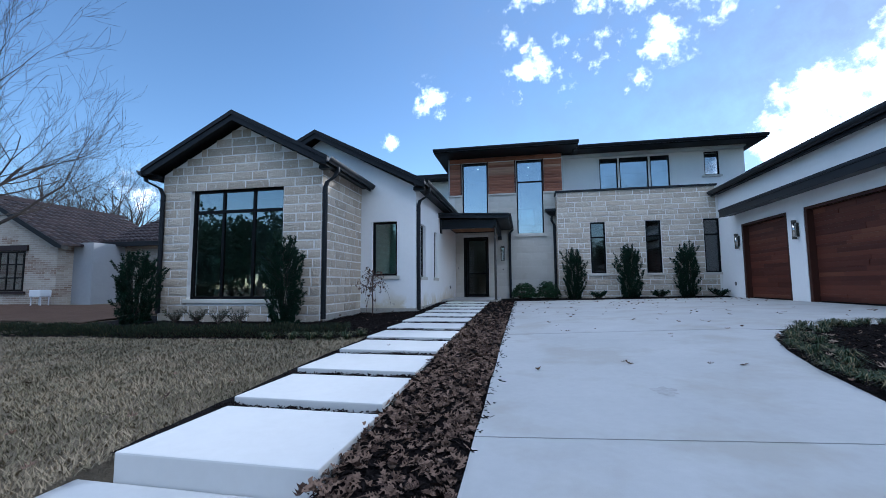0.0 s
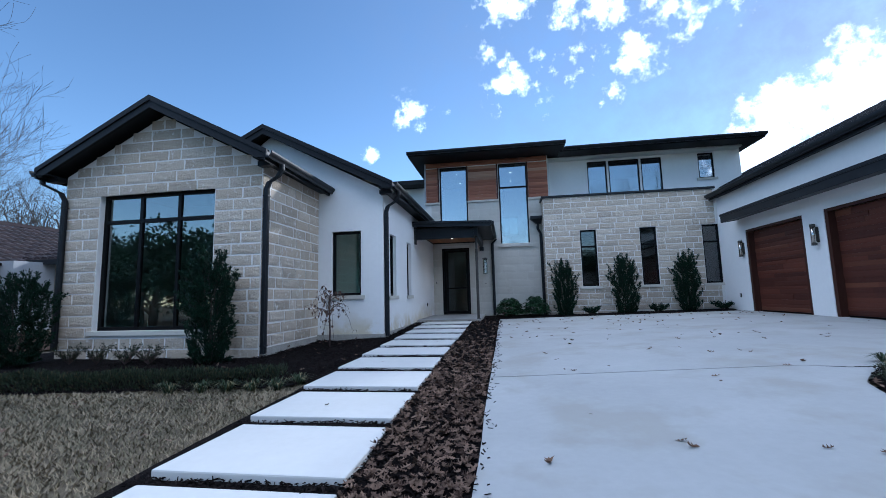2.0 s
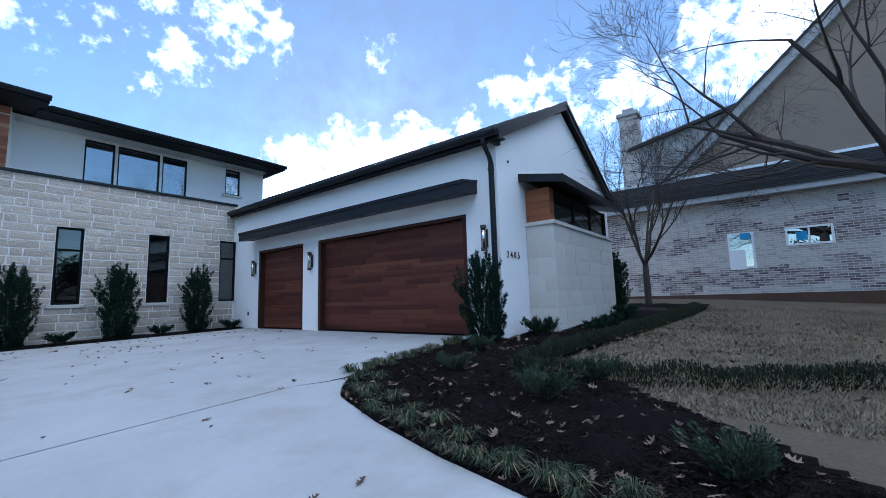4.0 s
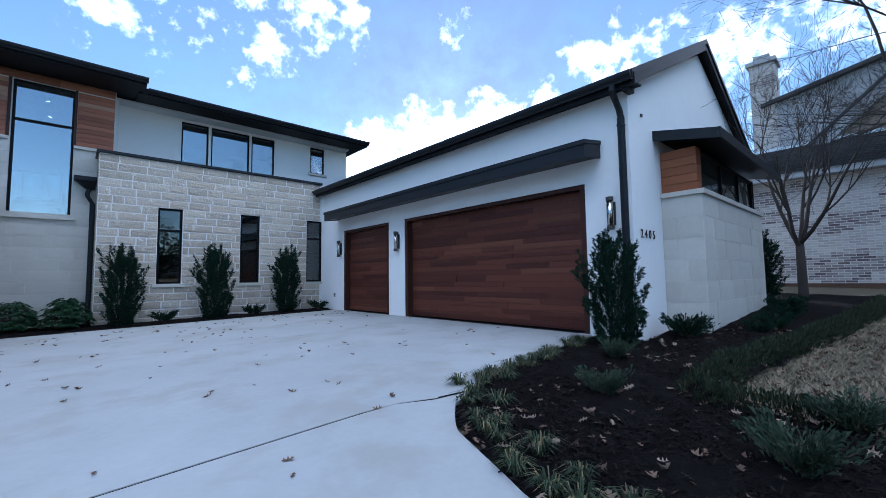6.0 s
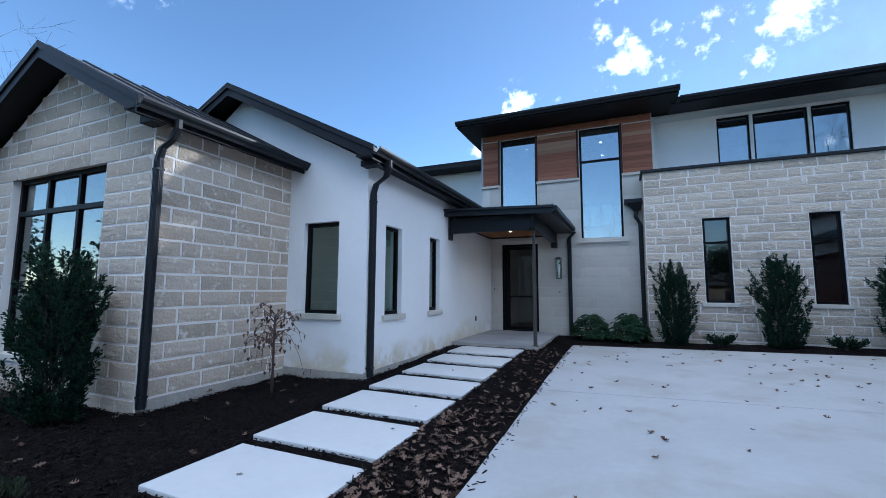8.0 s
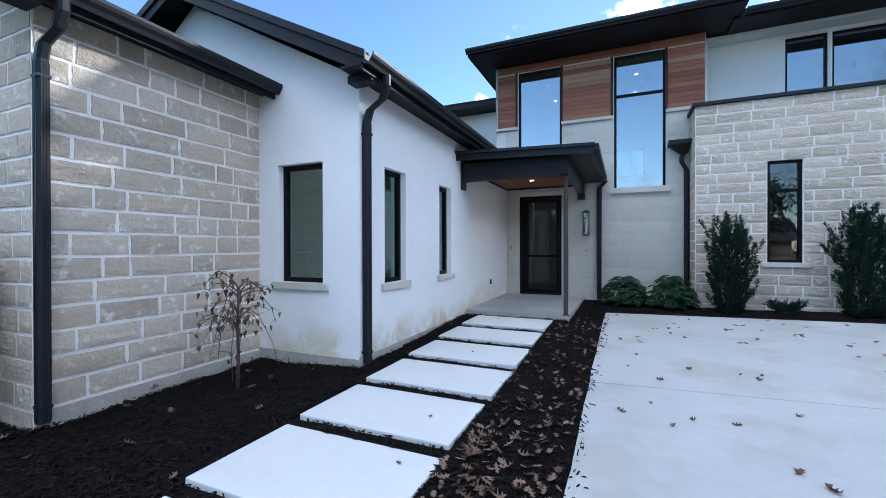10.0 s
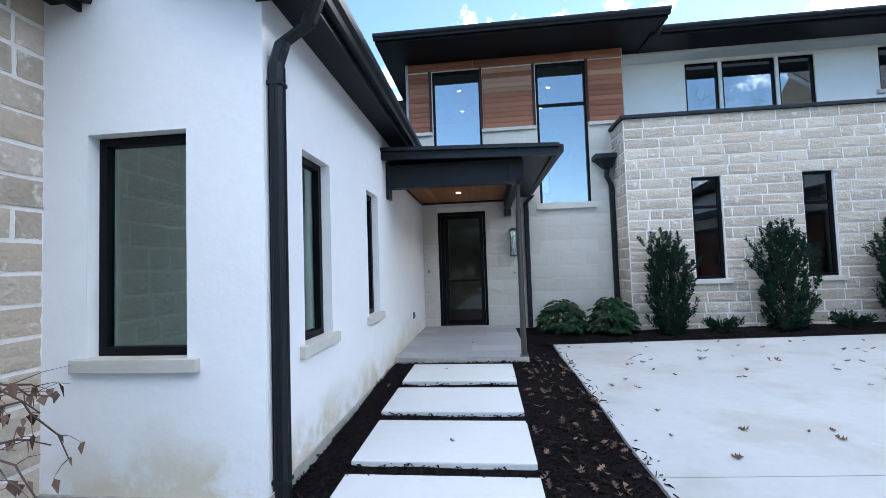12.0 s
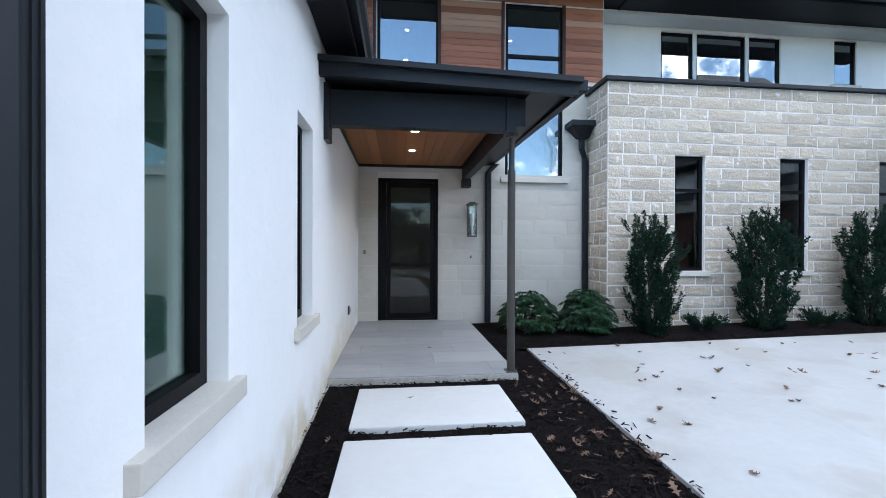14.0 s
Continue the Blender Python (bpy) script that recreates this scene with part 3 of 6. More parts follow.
def wall(name, axis, face, inner, u0, u1, z0, z1, holes, mat, label, gable=None):
    """A wall with thickness. axis: the one along which it runs; face and inner: its planes on the other one; gable: (u, z) of its peak."""
    m = Mass()
    for a, b, c, d in strips(u0, u1, z0, z1, holes):
        lo, hi = min(face, inner), max(face, inner)
        m.box(a, b, lo, hi, c, d) if axis == "x" else m.box(lo, hi, a, b, c, d)
    if gable:
        m.prism([(u0, z1), (u1, z1), gable], face, inner, "y" if axis == "x" else "x")
    return m.part(name, mat, None, label, "wall", kind="structure")


def block_mesh(name, mat, rough, chamfer):
    """A unit block: x along the wall, y out of it (0 to 1), z up."""
    n = 4
    v, f = [], []
    for j in range(n + 1):
        for i in range(n + 1):
            u, w = i / n - 0.5, j / n - 0.5
            edge = i in (0, n) or j in (0, n)
            y = 1 - chamfer if edge else 1 + rough * random.uniform(-1, 1)
            s = 1.0 if edge else 0.94
            v.append((u * s + (0.012 * random.uniform(-1, 1) * rough * 3 if edge else 0), y, w * s + (0.02 * random.uniform(-1, 1) * rough * 3 if edge else 0)))
    for j in range(n):
        for i in range(n):
            a = j * (n + 1) + i
            f.append((a, a + n + 1, a + n + 2, a + 1))
    rim = [i for i in range(n + 1)] + [j * (n + 1) + n for j in range(1, n + 1)] + [n * (n + 1) + i for i in range(n - 1, -1, -1)] + [j * (n + 1) for j in range(n - 1, 0, -1)]
    base = len(v)
    v += [(v[i][0], -0.2, v[i][2]) for i in rim]
    for k in range(len(rim)):
        f.append((rim[k], rim[(k + 1) % len(rim)], base + (k + 1) % len(rim), base + k))
    me = mesh_of(name, v, f, mat)
    bm = bmesh.new()
    bm.from_mesh(me)
    bmesh.ops.recalc_face_normals(bm, faces=bm.faces)
    bm.to_mesh(me)
    bm.free()
    return me


ROUGH_BLOCKS = [block_mesh("stone", STONE, 0.34, 0.4) for _ in range(10)]
SMOOTH_BLOCKS = [block_mesh("limestone_block", LIMESTONE, 0.01, 0.35) for _ in range(3)]


def lay(parent, name, meshes, turn, face, u0, u1, z0, z1, holes, course, lengths, joint, proud, seed, slope=None):
    """Lay courses of blocks on a wall. turn: degrees about z, so that the block's +y looks out; u runs along x (turn 180) or y (turn 90)."""
    rng = random.Random(seed)
    rows = int(round((z1 - z0) / course))
    h = (z1 - z0) / rows
    for r in range(rows):
        a, b = z0 + r * h, z0 + (r + 1) * h
        lo, hi = u0, u1
        if slope:
            lo, hi = slope(b - 0.3 * h)
            lo, hi = max(lo, u0), min(hi, u1)
        if hi - lo < 0.1:
            continue
        spans = [(lo, hi)]
        for q in holes:
            if q[2] < b - 0.35 * h and q[3] > a + 0.35 * h:
                spans = [s for x0, x1 in spans for s in ((x0, min(x1, q[0])), (max(x0, q[1]), x1)) if s[1] - s[0] > 0.05]
        for x0, x1 in spans:
            u = x0
            first = True
            while u < x1 - 1e-4:
                w = rng.choice(lengths) * rng.uniform(0.9, 1.1)
                if first and r % 2:
                    w *= 0.6
                first = False
                if x1 - (u + w) < min(lengths) * 0.5:
                    # unseen house, added to cover the bright horizon mirrored in the windows
                    w = x1 - u
                ob = new(name, rng.choice(meshes))
                ob.parent = parent
                mid = u + w / 2
                out = proud * rng.uniform(0.75, 1.25)
                ob.location = (mid, face, (a + b) / 2) if turn in (0, 180) else (face, mid, (a + b) / 2)
                ob.rotation_euler = (0, 0, radians(turn))
                ob.scale = (max(0.02, w - joint * rng.uniform(0.8, 1.25)), out, max(0.02, h - joint * rng.uniform(0.85, 1.2)))
                u += w


# plan of the house
FY, SX = 9.24, -4.16            # stone wing: front plane, right plane
WL = -8.40                      # stone wing: left plane
WY, WX = 11.54, -2.57            # white wing: front plane, right plane
EY = 18.25                      # entry wall plane
TY = 17.48                      # stone block front plane
UY = 18.90                      # upper white wall plane
GX, GY = 7.44, 7.22             # garage: door wall, gable wall

BIG = (-7.60, -5.12, 0.35, 2.99)
wing_front = wall("wall_stone_wing_front", "x", FY, FY + 0.25, WL, SX, -0.4, 3.40, [BIG], MORTAR, "rough grey-tan limestone block gable wall with pale mortar", ((WL + SX) / 2, 4.50))
wing_side = wall("wall_stone_wing_side", "y", SX, SX - 0.25, FY + 0.25, WY + 0.1, -0.4, 3.40, [], MORTAR, "rough grey-tan limestone block side wall with pale mortar")
wall("wall_stone_wing_left", "y", WL, WL + 0.25, FY + 0.25, WY + 0.1, -0.4, 3.40, [], MORTAR, "rough limestone block wall on the far side of the wing")

W1 = (-3.83, -3.11, 0.91, 2.42)
wall("wall_white_wing_front", "x", WY, WY + 0.22, SX - 3.5, WX, -0.4, 3.36, [W1], STUCCO_STAINED, "white painted stucco gable wall with faint trowel marks", (-5.44, 4.88))
W2, W3 = (12.10, 12.67, 0.88, 2.41), (13.84, 14.35, 0.88, 2.41)
wall("wall_white_wing_side", "y", WX, WX - 0.22, WY + 0.22, EY + 0.25, -0.4, 3.36, [W2, W3], STUCCO_STAINED, "white stucco side wall with soil stains along its foot")

DOOR = (-2.23, -1.15, PORCH, 2.68)
CW1, TALL = (-2.25, -1.14, 3.5, 5.93), (0.08, 1.18, 2.72, 5.93)
entry = wall("wall_entry", "x", EY, EY + 0.25, -2.84, 1.97, -0.3, 6.14, [DOOR, CW1, TALL], LIME_JOINT, "smooth limestone entry wall with fine joints below cedar siding")
wall("wall_entry_west", "y", -2.84, -2.62, EY + 0.25, 24.0, -0.3, 6.14, [], STUCCO, "white stucco return wall of the upper storey")
N1, N2, N3 = (2.88, 3.44, 1.04, 3.043), (4.89, 5.44, 1.04, 3.043), (6.90, 7.44, 1.04, 3.043)
stone_wall = wall("wall_stone_block", "x", TY, TY + 0.25, 1.66, 7.95, -0.3, 4.27, [N1, N2, N3], MORTAR, "rough pale limestone block wall with white mortar joints")
stone_return = wall("wall_stone_return", "y", 1.66, 1.91, TY + 0.25, EY, -0.3, 4.27, [], MORTAR, "rough limestone return of the stone block")
TRI = [(3.57, 4.30, 4.36, 5.96), (4.375, 5.51, 4.36, 5.96), (5.58, 6.33, 4.36, 5.96)]
SQ = (7.63, 8.18, 5.03, 6.00)
wall("wall_upper_white", "x", UY, UY + 0.22, 1.97, 9.1, 4.1, 6.11, [*TRI, SQ], STUCCO, "white stucco upper storey wall above the stone block")
wall("wall_upper_return", "y", 1.97, 1.80, EY + 0.25, UY, 4.1, 6.14, [], STUCCO, "white stucco return beside the cedar box")
wall("wall_upper_east", "y", 9.1, 8.9, UY + 0.22, 24.0, 3.0, 6.11, [], STUCCO, "white stucco end wall of the upper storey")
wall("wall_back", "x", 24.0, 24.2, -8.7, 15.0, -0.3, 5.8, [(-2.2, 1.8, 3.2, 5.6)], STUCCO, "plain white rear wall of the house")
wall("wall_far_block", "x", 20.5, 20.7, -7.2, -2.84, 3.0, 5.78, [], STUCCO, "white stucco wall of the set-back upper block")
wall("wall_wing_back", "x", 19.0, 19.2, WL, -2.84, -0.3, 3.4, [], WHITE_PANEL, "plain interior wall that closes the wing")
wall("wall_wing_west", "y", WL, WL + 0.2, WY + 0.1, 24.0, -0.4, 3.4, [], STUCCO, "plain white wall on the west side of the wing")

GA, GB = (13.57, 15.99, 0.0, 2.59), (7.97, 12.88, 0.0, 2.59)
wall("wall_garage_doors", "y", GX, GX + 0.25, GY + 0.25, 17.48, -0.2, 4.1, [GA, GB], STUCCO, "white stucco garage wall with two door openings")
wall("wall_garage_gable", "x", GY, GY + 0.25, GX, 14.7, -0.2, 4.1, [], STUCCO, "white stucco garage gable wall carrying the house number", (11.07, 5.78))
wall("wall_garage_east", "y", 14.7, 14.45, GY + 0.25, 24.0, -0.2, 4.1, [], STUCCO, "plain white east wall of the garage")
wall("wall_garage_inner", "y", 8.6, 8.7, GY + 0.25, 24.0, -0.2, 4.1, [], WHITE_PANEL, "plain wall inside the garage")

# floors and ceilings that close the rooms
Mass().box(WL + 0.25, SX - 0.25, FY + 0.25, WY + 0.22, 0.0, 0.10).box(WL + 0.25, WX - 0.22, WY + 0.22, 19.0, 0.0, 0.10).box(-2.6, GX, EY + 0.25, 24.0, 0.0, 0.10).box(1.92, GX, TY + 0.25, EY + 0.25, 0.0, 0.10).part("floor_inside", INNER_FLOOR, None, "brown wooden floor inside the house", "floor", kind="structure")
Mass().box(WL + 0.25, SX - 0.25, FY + 0.25, WY + 0.22, 3.25, 3.33).box(WL + 0.25, WX - 0.22, WY + 0.22, 19.0, 3.25, 3.33).box(-2.62, 9.0, EY + 0.25, 24.0, 6.04, 6.10).part("ceiling_inside", WHITE_PANEL, None, "plain white ceilings inside the house", "ceiling", kind="structure")
Mass().box(1.97, 9.0, UY + 0.22, 24.0, 3.4, 3.6).box(1.92, GX, TY + 0.25, UY + 0.2, 3.4, 3.6).part("floor_upper", WHITE_PANEL, None, "upper floor slab of the house", "floor", kind="structure")
wall("wall_inside_rear", "x", 22.0, 22.1, -2.6, 9.0, 0.1, 6.03, [(-0.85, 0.92, 3.6, 4.5)], WHITE_PANEL, "pale inner wall with a small rear window band")
Mass().box(1.97, 2.05, EY + 0.25, 22.0, 0.1, 6.03).box(WL + 0.3, WX - 0.3, 15.8, 15.9, 0.1, 3.25).box(-5.6, WX - 0.24, 13.2, 13.3, 0.1, 3.25).box(-5.7, -5.6, WY + 0.24, 13.3, 0.1, 3.25).part("wall_inside", WHITE_PANEL, None, "pale painted partition walls inside", "wall", kind="structure")
# flat roof over the stone block
Mass().box(1.70, 8.0, TY + 0.05, UY, 4.20, 4.262).part("roof_stone_block", ROOF_METAL, None, "flat roof behind the stone parapet", "roof", kind="structure")
Mass().box(1.60, 7.42, TY - 0.06, TY + 0.28, 4.275, 4.345, 0.008).box(1.60, 1.93, TY + 0.28, EY, 4.275, 4.345, 0.008).part("parapet_cap", METAL, None, "thin dark metal coping on the stone parapet", "coping", kind="structure")


# ---- roofs ----
def gable_roof(name, axis, mid, half, z_eave, z_ridge, a, b, label, thick=0.10, fascia=0.20):
    """A gable roof: axis is the ridge's; mid and half across it; a to b along it."""
    roof = empty(name, label, "roof", kind="structure")
    for s in (-1, 1):
        tip = mid + s * half
        m = Mass()
        out = [(mid, z_ridge), (tip, z_eave), (tip, z_eave - 0.02), (tip, z_eave - thick), (mid, z_ridge - thick * 1.1)]
        m.prism(out, a, b, axis)
        m.part("roof_slope", ROOF_METAL, roof)
        seam = Mass()
        run = steps(a + 0.05, b - 0.05, 0.42)
        for q in run:
            o = [(mid, z_ridge + 0.002), (tip, z_eave + 0.002), (tip, z_eave + 0.03), (mid, z_ridge + 0.03)]
            seam.prism(o, q - 0.01, q + 0.01, axis)
        seam.part("seams", ROOF_METAL, roof)
    return roof


def rake(roof, mid, half, z_eave, z_ridge, y, deep=0.21, thick=0.05):
    """Barge boards on the gable at y, in two steps."""
    for s in (-1, 1):
        tip = mid + s * half
        k = (z_ridge - z_eave) / half
        m = Mass()
        m.prism([(mid, z_ridge + 0.012), (tip, z_eave + 0.012), (tip, z_eave - deep * 0.72), (tip - s * 0.12, z_eave - deep + 0.12 * k), (mid, z_ridge - deep)], y - thick, y - 0.002, "y")
        m.prism([(mid, z_ridge + 0.03), (tip + s * 0.02, z_eave + 0.02), (tip + s * 0.02, z_eave - 0.065), (mid, z_ridge - 0.075)], y - thick - 0.025, y - thick - 0.001, "y")
        m.part("barge_board", FASCIA, roof)


def gutter(x0, x1, axis, other, z, out, label, profile=0.13):
    """An ogee gutter: runs from x0 to x1 along axis; other: the fascia's plane; out: +1 or -1, the way that it stands out."""
    o = [(0, 0), (0, -0.11), (0.07, -0.125), (0.085, -0.09), (0.12, -0.06), (0.13, -0.03), (0.13, 0.0), (0.118, 0.0), (0.115, -0.03), (0.08, -0.08), (0.06, -0.108), (0.012, -0.1), (0.012, 0)]
    m = Mass()
    if axis == "y":
        m.prism([(other + out * p, z + q) for p, q in o], x0, x1, "y")
    else:
        m.prism([(other + out * p, z + q) for p, q in o], x0, x1, "x")
    return m.part("gutter", METAL, None, label, "gutter")


def downspout(path, label, w=0.095, d=0.085):
    """A rectangular downspout along a list of points, with straps and a shoe."""
    thing = empty("downspout", label, "downspout", path[-1])
    m = Mass()
    pts = [Vector(p) - Vector(path[-1]) for p in path]
    ring = [(-w / 2, -d / 4), (-w / 4, -d / 2), (w / 4, -d / 2), (w / 2, -d / 4), (w / 2, d / 4), (w / 4, d / 2), (-w / 4, d / 2), (-w / 2, d / 4)]
    k = len(ring)
    m.add([(q.x + a, q.y + b, q.z) for q in pts for a, b in ring],
          [(i * k + j, i * k + (j + 1) % k, (i + 1) * k + (j + 1) % k, (i + 1) * k + j) for i in range(len(pts) - 1) for j in range(k)] + [tuple(range(k)), tuple(range((len(pts) - 1) * k, len(pts) * k))])
    n = len(pts)
    lowest, above = pts[-1], pts[-2]
    for z in (lowest.z + 0.12, above.z - 0.15):
        Mass().box(lowest.x - 0.052, lowest.x + 0.052, lowest.y - 0.046, lowest.y + 0.046, z, z + 0.025).part("strap", METAL, thing)
    for o in (-0.022, 0.0, 0.022):
        Mass().box(lowest.x + o - 0.005, lowest.x + o + 0.005, lowest.y - d / 2 - 0.004, lowest.y + d / 2 + 0.004, lowest.z + 0.01, above.z - 0.02).part("rib", METAL, thing)
        Mass().box(lowest.x - w / 2 - 0.004, lowest.x + w / 2 + 0.004, lowest.y + o * 0.8 - 0.0045, lowest.y + o * 0.8 + 0.0045, lowest.z + 0.012, above.z - 0.022).part("rib", METAL, thing)
    m.part("pipe", METAL, thing)
    return thing


# stone wing roof
wing_mid = (WL + SX) / 2
w_half, w_eave, w_ridge, w_front = 2.40, 3.48, 4.72, 8.93
r = gable_roof("roof_stone_wing", "y", wing_mid, w_half, w_eave, w_ridge, w_front, WY, "dark standing-seam gable roof over the stone wing")
rake(r, wing_mid, w_half, w_eave, w_ridge, w_front)
for s in (-1, 1):
    tip = wing_mid + s * w_half
    Mass().box(min(tip - s * 0.24, tip), max(tip - s * 0.24, tip), w_front - 0.07, WY, w_eave - 0.12, w_eave - 0.095).part("soffit", FASCIA, r)
    Mass().box(min(tip - s * 0.03, tip), max(tip - s * 0.03, tip), w_front - 0.07, WY, w_eave - 0.19, w_eave - 0.02).part("fascia", FASCIA, r)
    Mass().box(min(tip - s * 0.27, tip - s * 0.02), max(tip - s * 0.27, tip - s * 0.02), w_front + 0.12, FY - 0.03, w_eave - 0.21, w_eave - 0.12, 0.006).part("cornice_return", FASCIA, r)
gutter(w_front - 0.08, WY + 0.02, "y", wing_mid + w_half, w_eave - 0.02, 1, "dark metal gutter along the stone wing's eave")
gutter(w_front - 0.08, WY, "y", wing_mid - w_half, w_eave - 0.02, -1, "dark metal gutter on the far eave of the stone wing")
gx = wing_mid + w_half + 0.06
downspout([(gx, FY + 0.06, w_eave - 0.13), (gx, FY + 0.06, w_eave - 0.24), (gx - 0.08, FY + 0.06, w_eave - 0.36), (SX + 0.11, FY + 0.035, 3.02), (SX + 0.065, FY + 0.035, 2.9), (SX + 0.065, FY + 0.035, -0.08)], "dark metal downspout at the stone wing's corner")
gx = wing_mid - w_half - 0.06
downspout([(gx, FY - 0.2, w_eave - 0.13), (gx + 0.02, FY - 0.2, w_eave - 0.25), (WL + 0.02, FY - 0.12, 3.05), (WL + 0.05, FY - 0.06, 2.9), (WL + 0.05, FY - 0.06, 0.02)], "dark metal downspout at the wing's far corner")

# white wing roof
r = gable_roof("roof_white_wing", "y", -5.44, 3.18, 3.44, 5.05, 11.24, 20.4, "dark standing-seam gable roof over the white wing")
rake(r, -5.44, 3.18, 3.44, 5.05, 11.24)
tip = -5.44 + 3.18
Mass().box(tip - 0.30, tip, 11.18, 18.2, 3.31, 3.335).part("soffit", FASCIA, r)
Mass().box(tip - 0.03, tip, 11.18, 18.2, 3.25, 3.43).part("fascia", FASCIA, r)
Mass().box(tip - 0.34, tip - 0.02, 11.36, 11.53, 3.22, 3.31, 0.006).part("cornice_return", FASCIA, r)
gutter(11.18, 18.2, "y", tip, 3.43, 1, "dark metal gutter along the white wing's eave")
downspout([(tip + 0.06, 11.55, 3.32), (tip + 0.06, 11.55, 3.20), (tip - 0.02, WY + 0.06, 3.08), (WX + 0.10, WY + 0.08, 2.98), (WX + 0.055, WY + 0.08, 2.84), (WX + 0.055, WY + 0.08, -0.02)], "dark metal downspout at the white wing's corner")


# two-storey roofs: thin hipped slabs with deep soffits
def hip_roof(name, x0, x1, y0, y1, z, label, rise=0.9):
    roof = empty(name, label, "roof", kind="structure")
    Mass().box(x0 + 0.02, x1 - 0.02, y0 + 0.02, y1 - 0.02, z - 0.16, z - 0.13).part("soffit", FASCIA, roof)
    Mass().box(x0, x1, y0, y0 + 0.03, z - 0.17, z).box(x0, x0 + 0.03, y0 + 0.03, y1, z - 0.17, z).box(x1 - 0.03, x1, y0 + 0.03, y1, z - 0.17, z).part("fascia", FASCIA, roof)
    cx, cy = (x0 + x1) / 2, (y0 + y1) / 2
    d = min(x1 - x0, y1 - y0) / 2
    m = Mass()
    v = [(x0 - 0.03, y0 - 0.03, z + 0.005), (x1 + 0.03, y0 - 0.03, z + 0.005), (x1 + 0.03, y1 + 0.03, z + 0.005), (x0 - 0.03, y1 + 0.03, z + 0.005)]
    if x1 - x0 > y1 - y0:
        v += [(x0 + d, cy, z + rise), (x1 - d, cy, z + rise)]
        f = [(0, 1, 5, 4), (1, 2, 5), (2, 3, 4, 5), (3, 0, 4), (3, 2, 1, 0)]
    else:
        v += [(cx, y0 + d, z + rise), (cx, y1 - d, z + rise)]
        f = [(0, 1, 4), (1, 2, 5, 4), (2, 3, 5), (3, 0, 4, 5), (3, 2, 1, 0)]
    m.add(v, f)
    m.part("roof_slope", ROOF_METAL, roof)
    return roof


hip_roof("roof_cedar_box", -3.30, 2.52, 17.22, 23.6, 6.30, "thin dark hipped roof over the cedar-clad box")
hip_roof("roof_upper_white", 2.40, 9.40, 17.80, 24.6, 6.26, "thin dark hipped roof over the white upper storey")
hip_roof("roof_far_block", -7.6, -2.86, 19.7, 24.4, 5.93, "thin dark roof over the set-back block", 0.6)
gutter(-3.32, 2.54, "x", 17.22, 6.29, -1, "dark metal gutter on the cedar box's front eave")
gutter(2.60, 9.42, "x", 17.80, 6.25, -1, "dark metal gutter on the white upper storey's eave")

# garage roof
g_mid, g_half, g_front = 11.05, 3.85, 7.10
r = gable_roof("roof_garage", "y", g_mid, g_half, 4.05, 6.03, g_front, 22.0, "dark standing-seam gable roof over the garage")
rake(r, g_mid, g_half, 4.05, 6.03, g_front)
tip = g_mid - g_half
Mass().box(tip, tip + 0.30, g_front - 0.07, 17.4, 3.91, 3.935).part("soffit", FASCIA, r)
Mass().box(tip, tip + 0.03, g_front - 0.10, 17.75, 3.85, 4.03).part("fascia", FASCIA, r)
Mass().box(tip + 0.02, tip + 0.27, g_front + 0.02, GY - 0.005, 3.82, 3.91, 0.006).part("cornice_return", FASCIA, r)
gutter(g_front - 0.08, 17.75, "y", tip, 4.03, -1, "dark metal gutter along the garage eave")
downspout([(tip - 0.06, GY + 0.09, 3.91), (tip - 0.06, GY + 0.09, 3.81), (tip + 0.04, GY + 0.09, 3.70), (GX - 0.10, GY + 0.09, 3.60), (GX - 0.055, GY + 0.09, 3.50), (GX - 0.055, GY + 0.09, 0.14)], "dark metal downspout at the garage corner")


